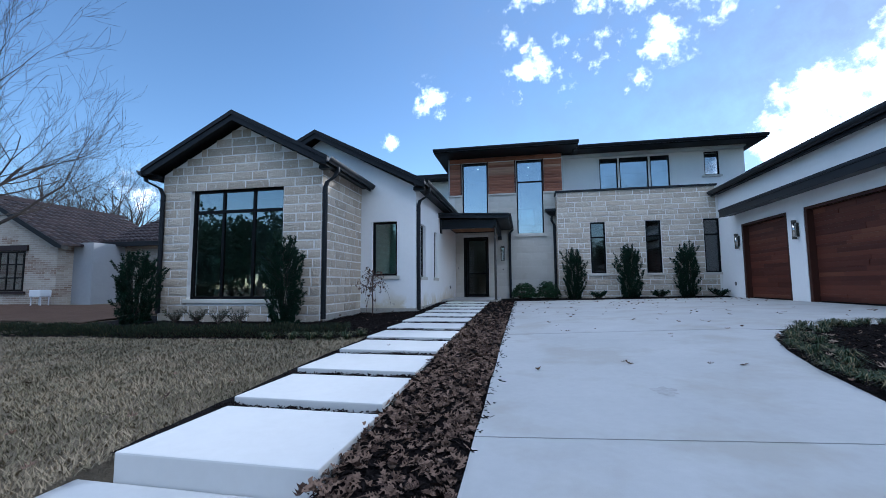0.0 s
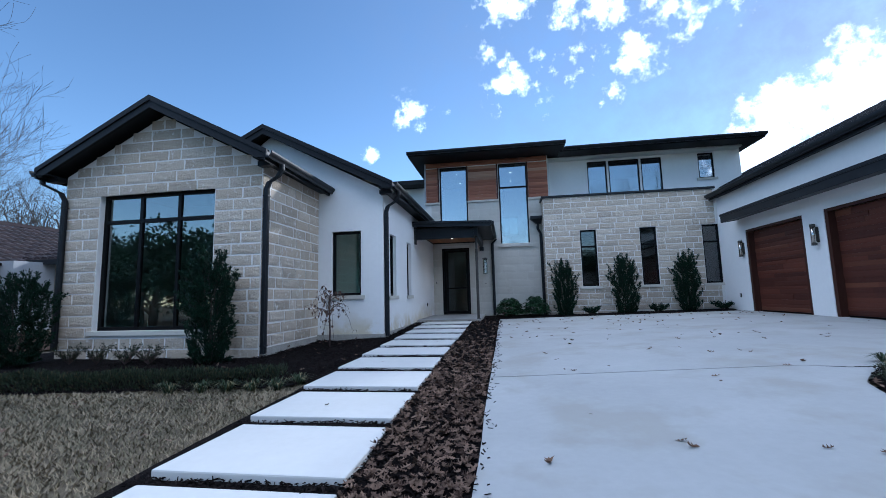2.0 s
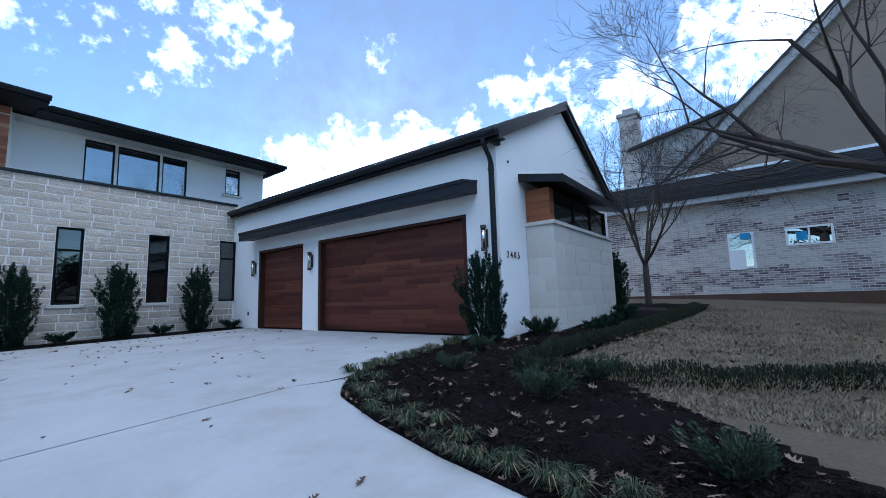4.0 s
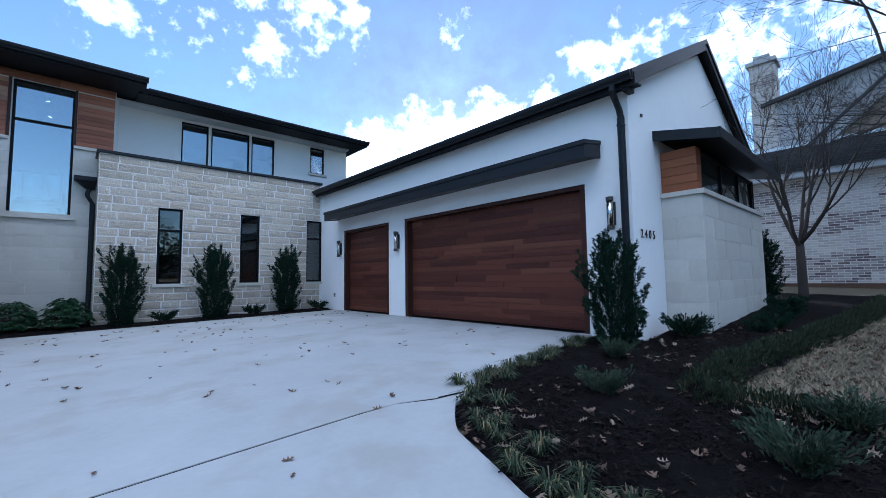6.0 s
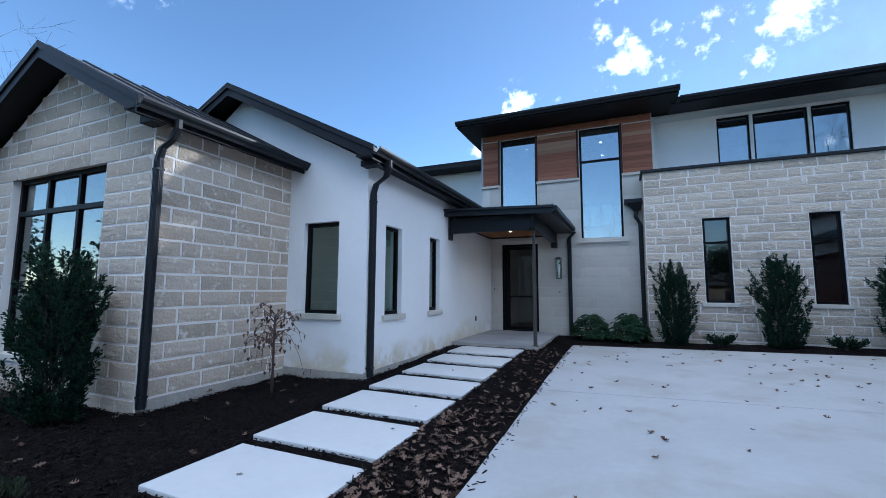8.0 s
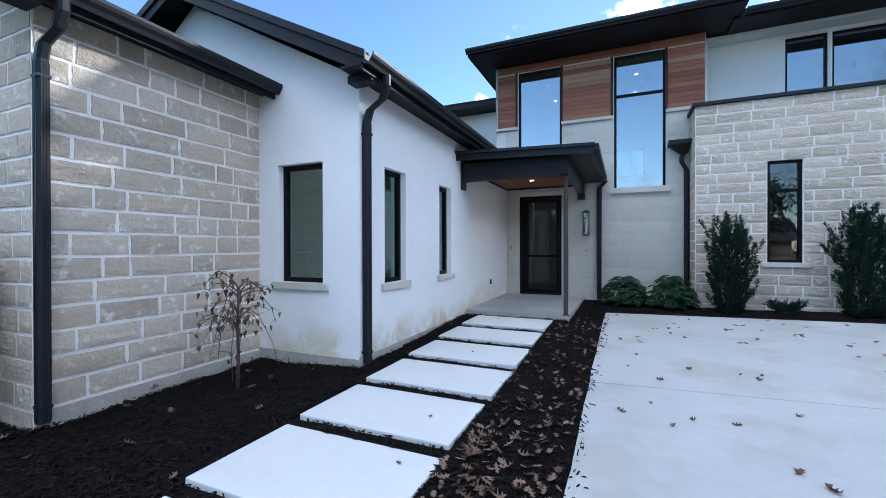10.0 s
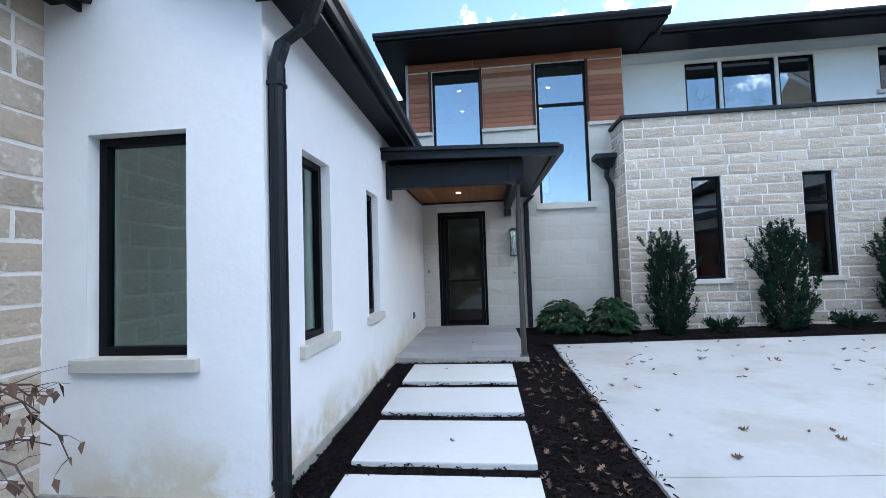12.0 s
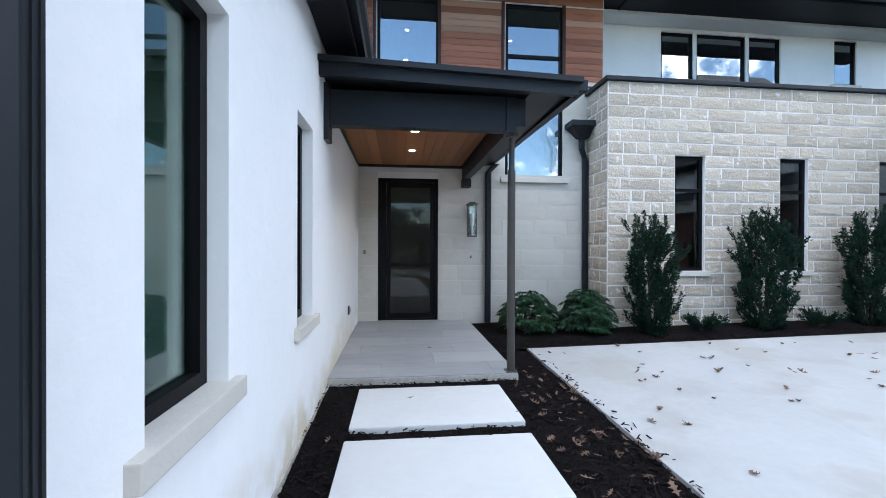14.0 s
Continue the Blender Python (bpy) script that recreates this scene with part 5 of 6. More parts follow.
Mass().prism([(BY - 0.32, 3.12), (GY - 0.004, 3.30), (GY - 0.004, 3.47), (BY - 0.32, 3.28)], BX0 - 0.25, BX0 - 0.221, "x").part("fascia", METAL, broof)
for x in steps(BX0 - 0.05, BX1, 0.42):
    Mass().prism([(BY - 0.35, 3.262), (GY - 0.004, 3.452), (GY - 0.004, 3.48), (BY - 0.35, 3.29)], x - 0.01, x + 0.01, "x").part("seam", ROOF_METAL, broof)


fence = empty("cedar_fence", "short orange-brown cedar board fence beside the limestone bay", "fence", (12.78, 7.10, 0.2))
for k in range(13):
    Mass().box(0.0, 0.85, 0.0, 0.025, -0.1 + 0.142 * k, 0.039 + 0.142 * k, 0.003).part("board", CEDAR_ORANGE, fence)
for x in (0.06, 0.74):
    Mass().box(x, x + 0.07, 0.026, 0.09, -0.3, 1.75, 0.004).part("post", CEDAR_ORANGE, fence)


# ---- trees and shrubs ----
def grow(rng, mass, start, heading, length, radius, depth, sides, spread, lift, tips, kids=(3, 4), shrink=0.68):
    """One limb and its branches, as tapered tubes."""
    n = 5 if depth > 1 else 3
    pts, rad = [Vector(start)], [radius]
    d = Vector(heading).normalized()
    for i in range(n):
        d = (d + Vector((rng.uniform(-1, 1), rng.uniform(-1, 1), rng.uniform(-1, 1))) * 0.16 + Vector((0, 0, lift))).normalized()
        pts.append(pts[-1] + d * length / n)
        rad.append(max(0.0035, radius * (1 - 0.62 * (i + 1) / n)))
    mass.tube(pts, rad, sides)
    if depth == 0:
        tips.append((pts[-1], d))
        return
    for k in range(rng.randint(*kids)):
        i = rng.randint(2 if depth > 1 else 1, n)
        ang = rng.uniform(0, 2 * math.pi)
        side = d.orthogonal().normalized()
        side = (side * math.cos(ang) + d.cross(side) * math.sin(ang)).normalized()
        a = rng.uniform(0.45, 1.0) * spread
        grow(rng, mass, pts[i], d * math.cos(a) + side * math.sin(a), length * rng.uniform(shrink * 0.8, shrink * 1.1), rad[i] * rng.uniform(0.55, 0.8), depth - 1, max(3, sides - 1), spread, lift, tips, kids, shrink)


def bare_tree(at, height, seed, label, trunk_h=2.0, radius=0.14, limbs=6, depth=4, spread=0.9, lift=0.06, lean=(0, 0), tilts=(0.35, 0.95)):
    rng = random.Random(seed)
    t = empty("bare_tree", label, "tree", at)
    m = Mass()
    top = Vector((lean[0], lean[1], trunk_h))
    m.tube([(0, 0, -0.1), (0, 0, 0.1), (top.x * 0.4, top.y * 0.4, trunk_h * 0.5), top], [radius * 1.5, radius * 1.1, radius, radius * 0.85], 10)
    m.part("trunk", BARK, t, smooth=True)
    c = Mass()
    tips = []
    for k in range(limbs):
        a = 2 * math.pi * (k + rng.uniform(-0.3, 0.3)) / limbs
        tilt = rng.uniform(*tilts) if k else 0.1
        h = (math.cos(a) * math.sin(tilt), math.sin(a) * math.sin(tilt), math.cos(tilt))
        grow(rng, c, (top.x, top.y, trunk_h - 0.05 - 0.2 * rng.random()), h, (height - trunk_h) * rng.uniform(0.42, 0.55), radius * 0.55, depth, 6, spread, lift, tips)
    c.part("crown", BARK, t, "bare grey branches and twigs", kind="stuff")
    return t


def leaf_cloud(rng, points, size, width, droop=0.2, up=0.4):
    """Narrow two-triangle leaves at (place, outward) points."""
    v, f = [], []
    for p, o in points:
        d = (Vector(o) + Vector((rng.uniform(-1, 1), rng.uniform(-1, 1), rng.uniform(-0.6, 1))) * 0.7 + Vector((0, 0, up))).normalized()
        s = d.cross(Vector((rng.uniform(-1, 1), rng.uniform(-1, 1), rng.uniform(-1, 1)))).normalized()
        L, W = size * rng.uniform(0.7, 1.3), width * rng.uniform(0.7, 1.3)
        q = Vector(p)
        n = len(v)
        v += [q - s * W * 0.25, q + d * L * 0.5 - s * W + Vector((0, 0, 0.01)), q + d * L - Vector((0, 0, droop * L)), q + d * L * 0.5 + s * W + Vector((0, 0, 0.01))]
        f.append((n, n + 1, n + 2))
        f.append((n, n + 2, n + 3))
    return v, f


def column_shrub(height, width, seed, shoots=250, leaves=60):
    """An upright evergreen: short feathery shoots rise from a central stem into an uneven oval."""
    rng = random.Random(seed)
    stems, pts = Mass(), []
    for k in range(5):
        a = 2 * math.pi * k / 5
        stems.tube([(0.03 * math.cos(a), 0.03 * math.sin(a), -0.03), (0.10 * math.cos(a), 0.10 * math.sin(a), height * 0.45), (0.14 * math.cos(a), 0.14 * math.sin(a), height * 0.8)], [0.014, 0.01, 0.004], 5)
    for k in range(shoots):
        a = rng.uniform(0, 2 * math.pi)
        s = rng.random() ** 0.85
        shape = float(np.interp(s, [0, 0.12, 0.4, 0.7, 0.9, 1.0], [0.5, 0.72, 0.9, 1.0, 0.8, 0.34]))
        r = width * 0.5 * shape * rng.uniform(0.55, 1.08) * (1 + 0.28 * math.sin(3 * a + 5 * s))
        tip = Vector((math.cos(a) * r, math.sin(a) * r, max(0.06, height * s * rng.uniform(0.86, 1.12))))
        start = Vector((math.cos(a) * r * 0.45, math.sin(a) * r * 0.45, max(0.02, tip.z - rng.uniform(0.22, 0.42))))
        mid = start.lerp(tip, 0.55) + Vector((math.cos(a), math.sin(a), 0)) * 0.05
        if k % 2 == 0:
            stems.tube([start, mid, tip], [0.006, 0.004, 0.002], 3)
        for _ in range(leaves):
            q = rng.random() ** 0.8
            p = (start.lerp(mid, q * 2) if q < 0.5 else mid.lerp(tip, q * 2 - 1)) + Vector((rng.gauss(0, 0.012), rng.gauss(0, 0.012), rng.gauss(0, 0.012)))
            o = Vector((rng.gauss(0, 1), rng.gauss(0, 1), rng.gauss(0, 0.7))).normalized() * 0.8 + (tip - start).normalized() * 0.9
            pts.append((p, o))
    v, f = leaf_cloud(rng, pts, 0.062, 0.0085, 0.1, 0.3)
    return stems.mesh("stems", BARK), mesh_of("foliage", v, f, YEW)


def plant(name, label, category, at, stem_mesh, leaf_mesh, turn=0.0, size=(1, 1, 1), group=""):
    t = empty(name, label, category, at, group)
    t.rotation_euler = (0, 0, radians(turn))
    t.scale = size
    if stem_mesh:
        put("stem", stem_mesh, t, kind="stuff")
    put("foliage", leaf_mesh, t, kind="stuff")
    return t


SHRUB_A, SHRUB_B = column_shrub(1.85, 0.84, 3), column_shrub(1.8, 0.90, 8)
for i, x in enumerate((2.16, 4.14, 6.10)):
    plant("evergreen_shrub", "upright dark green evergreen shrub against the stone wall", "shrub", (x, 17.02, level(x, 17) + 0.01), *(SHRUB_A, SHRUB_B, SHRUB_A)[i], turn=i * 97, size=(1, 1, (0.98, 1.05, 1.0)[i]), group="evergreens along the stone wall")
plant("evergreen_shrub", "bushy dark green evergreen shrub beside the garage door", "shrub", (6.86, 7.30, 0.16), *SHRUB_B, turn=40, size=(0.92, 0.92, 0.82))
plant("evergreen_shrub", "dark evergreen shrub at the window's far end", "shrub", (-8.22, 8.50, level(-8.2, 8.5) - 0.02), *SHRUB_B, turn=200, size=(1.05, 1.05, 0.86))
plant("evergreen_shrub", "dark evergreen shrub covering part of the big window", "shrub", (-4.74, 8.74, level(-4.7, 8.7) - 0.02), *SHRUB_A, turn=120, size=(1.05, 1.05, 0.98))
plant("evergreen_shrub", "dark evergreen shrub past the limestone bay", "shrub", (13.45, 6.9, level(13.45, 6.9)), *SHRUB_A, turn=20, size=(1.2, 1.2, 0.9))


def broadleaf_shrub(radius, height, seed, count=230):
    """A dome of large palmate leaves on stalks."""
    rng = random.Random(seed)
    v, f, st = [], [], Mass()
    for k in range(count):
        a, e = rng.uniform(0, 2 * math.pi), math.asin(rng.uniform(0.0, 1.0))
        r = rng.uniform(0.75, 1.0)
        p = Vector((math.cos(a) * math.cos(e) * radius * r, math.sin(a) * math.cos(e) * radius * r, height * (0.18 + 0.8 * math.sin(e) * r)))
        if k % 4 == 0:
            st.tube([(p.x * 0.1, p.y * 0.1, 0), (p.x * 0.6, p.y * 0.6, p.z * 0.6), p], [0.008, 0.006, 0.003], 4)
        out = Vector((math.cos(a), math.sin(a), 0.5 + math.sin(e))).normalized()
        tip = Vector((math.cos(a), math.sin(a), -0.35)).normalized()
        side = tip.cross(out).normalized()
        up = side.cross(tip).normalized()
        for j in range(7):
            b = radians(-105 + 35 * j + rng.uniform(-6, 6))
            L = 0.125 * (1.0 - 0.055 * abs(j - 3)) * rng.uniform(0.85, 1.15)
            d = tip * math.cos(b) + side * math.sin(b)
            w = d.cross(up).normalized() * L * 0.17
            n = len(v)
            v += [p, p + d * L * 0.45 + w + up * 0.012, p + d * L - up * 0.02, p + d * L * 0.45 - w + up * 0.012]
            f += [(n, n + 1, n + 2), (n, n + 2, n + 3)]
    return st.mesh("stems", TWIG), mesh_of("foliage", v, f, FATSIA)


BROAD = broadleaf_shrub(0.48, 0.74, 4)
plant("broadleaf_shrub", "round shrub of glossy palmate leaves by the entry wall", "shrub", (0.30, 17.55, 0.0), *BROAD, turn=0, group="broadleaf pair")
plant("broadleaf_shrub", "round shrub of glossy palmate leaves near the stone corner", "shrub", (1.20, 17.32, 0.01), *BROAD, turn=130, size=(0.95, 0.95, 1.06), group="broadleaf pair")


def low_shrub(radius, height, seed, count=1300, mat=None, size=0.06):
    rng = random.Random(seed)
    pts, st = [], Mass()
    for k in range(22):
        a = rng.uniform(0, 2 * math.pi)
        r = radius * rng.uniform(0.3, 1.0)
        tip = Vector((math.cos(a) * r, math.sin(a) * r, height * rng.uniform(0.5, 1.0)))
        st.tube([(0, 0, 0), tip * 0.55, tip], [0.006, 0.005, 0.002], 3)
        for _ in range(count // 22):
            s = rng.uniform(0.25, 1)
            pts.append((tip * s + Vector((rng.gauss(0, 0.02), rng.gauss(0, 0.02), rng.gauss(0, 0.02))), (math.cos(a), math.sin(a), 0.7)))
    v, f = leaf_cloud(rng, pts, size, 0.008, 0.1, 0.4)
    return st.mesh("stems", TWIG), mesh_of("foliage", v, f, mat or YEW)


LOW = low_shrub(0.32, 0.30, 6)
for x in (3.05, 5.15, 7.10):
    plant("low_shrub", "small low dark evergreen between the tall shrubs", "shrub", (x, 17.0, level(x, 17) + 0.01), *LOW, turn=x * 50, group="low shrubs along the stone wall")
plant("low_shrub", "small low evergreen at the garage corner", "shrub", (7.95, 6.72, 0.16), *LOW, turn=30, size=(1.1, 1.1, 1.25))
for x, y, s in ((9.0, 6.1, 0.7), (9.5, 6.0, 0.8), (10.2, 6.05, 0.8), (11.0, 6.0, 0.9), (12.0, 6.2, 1.1)):
    plant("low_shrub", "small low evergreen in front of the limestone bay", "shrub", (x, y, level(x, y)), *LOW, turn=x * 70, size=(s, s, s), group="low shrubs by the bay")
JUN = low_shrub(0.34, 0.26, 9, 1500, JUNIPER, 0.055)
for x, y, s in ((4.85, 6.45, 0.8), (6.15, 6.95, 0.8), (4.35, 5.05, 1.0), (5.3, 4.9, 0.9), (3.6, 3.6, 0.9)):
    plant("juniper", "small grey-green spreading juniper in the mulch", "juniper", (x, y, level(x, y) + 0.02), *JUN, turn=x * 90, size=(s, s, s), group="small junipers")
ROSE = low_shrub(0.26, 0.36, 13, 380, HEDGE, 0.04)
for x in (-7.3, -6.75, -6.2, -5.75):
    plant("rose_bush", "sparse low bush under the big window", "shrub", (x, 8.62, level(x, 8.6) - 0.02), *ROSE, turn=x * 80, group="bushes under the window")


def weeping_maple(at):
    rng = random.Random(21)
    t = empty("weeping_maple", "small bare weeping maple with a few dead leaves", "tree", at)
    Mass().tube([(0, 0, -0.05), (0.01, 0, 0.3), (-0.01, 0.01, 0.7), (0.02, 0, 1.08)], [0.02, 0.017, 0.015, 0.012], 8).part("trunk", TWIG, t, smooth=True)
    m = Mass()
    spots = []
    for k in range(27):
        a = rng.uniform(0, 2 * math.pi)
        z = rng.uniform(0.6, 1.1)
        r = rng.uniform(0.22, 0.52)
        p = Vector((0, 0, z))
        line = [p]
        reach = rng.uniform(0.7, 1.0)
        drop = rng.choice([0.0, 0.05, 0.1, 0.2, 0.2, 0.35, 0.75]) * rng.uniform(0.6, 1.1)
        for i in range(1, 7):
            s = i / 6
            line.append(Vector((math.cos(a + 0.4 * s) * r * s * reach, math.sin(a + 0.4 * s) * r * s * reach, max(0.04, z + 0.16 * math.sin(math.pi * s * 0.8) - drop * s * s))) + Vector((rng.gauss(0, 0.012), rng.gauss(0, 0.012), rng.gauss(0, 0.01))))
        m.tube(line, [0.0055 * (1 - 0.75 * i / 6) + 0.0015 for i in range(7)], 4)
        for b in range(4):
            i = rng.randint(2, 6)
            q = line[i] + Vector((rng.gauss(0, 0.09), rng.gauss(0, 0.09), rng.uniform(-0.08, 0.05)))
            m.tube([line[i], line[i].lerp(q, 0.5) + Vector((0, 0, 0.012)), q], [0.003, 0.002, 0.0012], 3)
            if rng.random() < 0.75:
                spots.append((q, (0, 0, -1)))
            if rng.random() < 0.6:
                spots.append((line[i], (0, 0, -1)))
    m.part("crown", TWIG, t, kind="stuff")
    v, f = leaf_cloud(rng, spots, 0.05, 0.02, 0.3, -0.6)
    put("dead_leaves", mesh_of("dead_leaves", v, f, LEAF_DRY), t, "curled brown leaves", kind="stuff")


weeping_maple((-3.45, 10.60, level(-3.45, 10.6) - 0.03))


# ---- hedges, liriope, grass, leaves, chips ----
def hedge(path, width, height, seed, label, density=1500):
    rng = random.Random(seed)
    pts = []
    for (x0, y0), (x1, y1) in zip(path, path[1:]):
        L = math.hypot(x1 - x0, y1 - y0)
        for _ in range(int(L * density)):
            s = rng.random()
            a = rng.uniform(0, math.pi)
            bump_ = 0.75 + 0.35 * noise.noise(Vector(((x0 + (x1 - x0) * s) * 2.2, (y0 + (y1 - y0) * s) * 2.2, seed)))
            r = rng.uniform(0.6, 1.0)
            nx, ny = -(y1 - y0) / L, (x1 - x0) / L
            off = math.cos(a) * width / 2 * r
            x, y = x0 + (x1 - x0) * s + nx * off, y0 + (y1 - y0) * s + ny * off
            pts.append(((x, y, level(x, y) - 0.03 + math.sin(a) * height * bump_ * r), (nx * math.cos(a), ny * math.cos(a), 0.8)))
    v, f = leaf_cloud(rng, pts, 0.06, 0.007, 0.05, 0.6)
    return put("border_hedge", mesh_of("border_hedge", v, f, HEDGE), None, label, "hedge", kind="stuff")


hedge([(-12.5, 6.95), (-9, 7.0), (-6, 7.1), (-4, 7.35), (-2.75, 7.6)], 0.5, 0.24, 2, "low clipped dark hedge edging the front lawn")
hedge([(14.4, 4.9), (12.5, 5.0), (9.7, 5.35), (8.1, 5.6), (6.6, 5.9), (5.35, 5.85)], 0.40, 0.27, 5, "low feathery hedge edging the side lawn")
hedge([(5.35, 5.85), (5.3, 5.3), (5.42, 4.8), (5.7, 4.2), (6.3, 3.2), (7.0, 2.2)], 0.40, 0.25, 7, "low dark hedge curving along the side lawn", 1400)


def clump(seed):
    rng = random.Random(seed)
    v, f = [], []
    for _ in range(90):
        a = rng.uniform(0, 2 * math.pi)
        L = rng.uniform(0.14, 0.30)
        b = Vector((math.cos(a), math.sin(a), 0)) * rng.uniform(0, 0.05)
        d = Vector((math.cos(a), math.sin(a), 0))
        w = Vector((-d.y, d.x, 0)) * 0.0045
        k = rng.uniform(0.35, 0.85)
        p1 = b + d * L * 0.4 * k + Vector((0, 0, L * 0.62))
        p2 = b + d * L * k + Vector((0, 0, L * (0.75 - 0.5 * k)))
        n = len(v)
        v += [b - w, b + w, p1 + w, p1 - w, p2]
        f += [(n, n + 1, n + 2, n + 3), (n + 3, n + 2, n + 4)]
    return mesh_of("blades", v, f, LIRIOPE)


CLUMPS = [clump(31), clump(32), clump(33)]
rng = random.Random(40)
edge_pts = []
y = 2.6
while y < 7.75:
    edge_pts.append((drive_right(y) + 0.10, y))
    y += 0.19
for x in steps(4.2, 6.7, 0.2):
    edge_pts.append((x, 7.62 + 0.06 * (x - 4.2)))
for x, y in edge_pts + [(p + 0.18, q - 0.12) for p, q in edge_pts[::2]]:
    x, y = x + rng.uniform(-0.05, 0.07), y + rng.uniform(-0.06, 0.06)
    t = empty("liriope_clump", "grassy green and straw liriope clump edging the driveway", "ornamental grass", (x, y, level(x, y) - 0.01), group="liriope edging")
    t.rotation_euler = (0, 0, rng.uniform(0, 6.28))
    k = rng.uniform(0.62, 1.0)
    t.scale = (k, k, k * rng.uniform(0.65, 0.95))
    put("foliage", rng.choice(CLUMPS), t, kind="stuff")
for x, y in ((-2.45, 7.45), (-2.6, 7.2), (-2.9, 7.15), (-3.2, 7.1), (-3.5, 7.05), (-3.9, 7.0)):
    t = empty("liriope_clump", "straggly liriope clump at the end of the low hedge", "ornamental grass", (x, y, level(x, y) - 0.04), group="liriope by the walk")
    t.rotation_euler = (0, 0, x * 3)
    t.scale = (1.0, 1.0, 0.75)
    put("foliage", CLUMPS[1], t, kind="stuff")


def scatter(name, count, box, keep, make, mat, label, category, seed):
    """Many small pieces on the ground as one object."""
    r = random.Random(seed)
    v, f = [], []
    made = 0
    tries = 0
    while made < count and tries < count * 8:
        tries += 1
        x, y = r.uniform(box[0], box[1]), r.uniform(box[2], box[3])
        if keep(x, y, r):
            make(r, x, y, v, f)
            made += 1
    return put(name, mesh_of(name, v, f, mat), None, label, category, kind="stuff")


def blade(r, x, y, v, f):
    z = level(x, y) - 0.055
    h = r.uniform(0.018, 0.055)
    a = r.uniform(0, 6.28)
    lean = r.uniform(0.2, 1.6) * h
    w = 0.004 + 0.0012 * max(0.0, y - 1)
    n = len(v)
    v += [(x - math.sin(a) * w, y + math.cos(a) * w, z), (x + math.sin(a) * w, y - math.cos(a) * w, z), (x + math.cos(a) * lean, y + math.sin(a) * lean, z + h)]
    f.append((n, n + 1, n + 2))


scatter("lawn_grass", 110000, (-10.5, -2.26, 0.3, 7.4), lambda x, y, r: y < left_edge(x) and r.random() < 1.1 - 0.06 * (y + abs(x + 3)), blade, GRASS, "dry tan and olive dormant lawn grass", "grass", 51)
scatter("lawn_grass", 60000, (5.0, 17, 0.5, 6.2), lambda x, y, r: not in_right_bed(x, y) and x > 5 and r.random() < 1.1 - 0.05 * x, blade, GRASS, "dry patchy dormant grass of the side lawn", "grass", 52)
scatter("lawn_grass", 12000, (-30, -10.5, 0.3, 9), lambda x, y, r: True, blade, GRASS, "thin dormant grass of the neighbouring lawn", "grass", 53)


def oak_leaf(size, r, curl):
    """Outline of a lobed leaf as a fan about its rib."""
    side = [(0.0, 0.03), (0.18, 0.10), (0.26, 0.30), (0.34, 0.10), (0.46, 0.12), (0.56, 0.36), (0.63, 0.12), (0.75, 0.12), (0.84, 0.24), (0.89, 0.08), (1.0, 0.0)]
    pts = [(u, w) for u, w in side] + [(u, -w) for u, w in side[-2::-1]]
    out = []
    for u, w in pts:
        w *= r.uniform(0.8, 1.2)
        out.append(Vector(((u - 0.5) * size, w * size, curl * (w * w * 4 + (u - 0.5) ** 2 * 1.6) * size)))
    return out


def lay_leaf(r, x, y, v, f, low=0.05, high=0.10, lift=0.0):
    pts = oak_leaf(r.uniform(low, high), r, r.uniform(-0.2, 0.7))
    m = Euler((r.gauss(0, 0.35), r.gauss(0, 0.35), r.uniform(0, 6.28))).to_matrix()
    base = bed_height(x, y) + 0.02 if -2.6 < x < -0.05 else level(x, y) + 0.012 + lift
    c = Vector((x, y, base + r.uniform(0, 0.03)))
    n = len(v)
    k = len(pts)
    half = k // 2
    v += [c + m @ p for p in pts]
    for i in range(half):
        a, b = i, i + 1
        c1, c0 = (k - i - 1), (k - i) % k
        if i == 0:
            f.append((n + a, n + b, n + c1))
        else:
            f.append((n + a, n + b, n + c1, n + c0)) if b != c1 else f.append((n + a, n + b, n + c0))


def in_strip(x, y, r):
    k = 1.0 if y < 7 else max(0.10, 1.0 - (y - 7) / 5)
    return r.random() < k * (1.0 if x > -0.8 else 0.7)


scatter("oak_leaves", 2700, (-0.83, -0.07, 2.0, 15.5), in_strip, lay_leaf, LEAF_DRY, "thick litter of dry brown oak leaves on mulch", "leaf litter", 61)
scatter("oak_leaves", 420, (2.8, 9.5, 2.6, 7.0), lambda x, y, r: in_right_bed(x, y), lay_leaf, LEAF_DRY, "scattered dry oak leaves on the side bed", "leaf litter", 62)
scatter("oak_leaves", 110, (2.9, 7.5, 2.6, 6.9), lambda x, y, r: in_right_bed(x, y) and noise.noise(Vector((x * 1.6, y * 1.6, 4))) > -0.12, lambda r, x, y, v, f: lay_leaf(r, x, y, v, f, 0.06, 0.11, 0.03), LEAF_PALE, "large bleached oak leaves on the dark side bed", "leaf litter", 66)
scatter("oak_leaves", 420, (5.1, 12, 1.5, 6.1), lambda x, y, r: not in_right_bed(x, y) and (y > 4.6 or r.random() < 0.35), lambda r, x, y, v, f: lay_leaf(r, x, y, v, f, lift=0.02), LEAF_DRY, "dry oak leaves caught along the side lawn's hedge", "leaf litter", 63)
scatter("oak_leaves", 170, (-10, -2.4, 1.0, 6.9), lambda x, y, r: y < left_edge(x) - 0.1, lambda r, x, y, v, f: lay_leaf(r, x, y, v, f, 0.04, 0.08), LEAF_DRY, "dry leaves scattered over the front lawn", "leaf litter", 64)
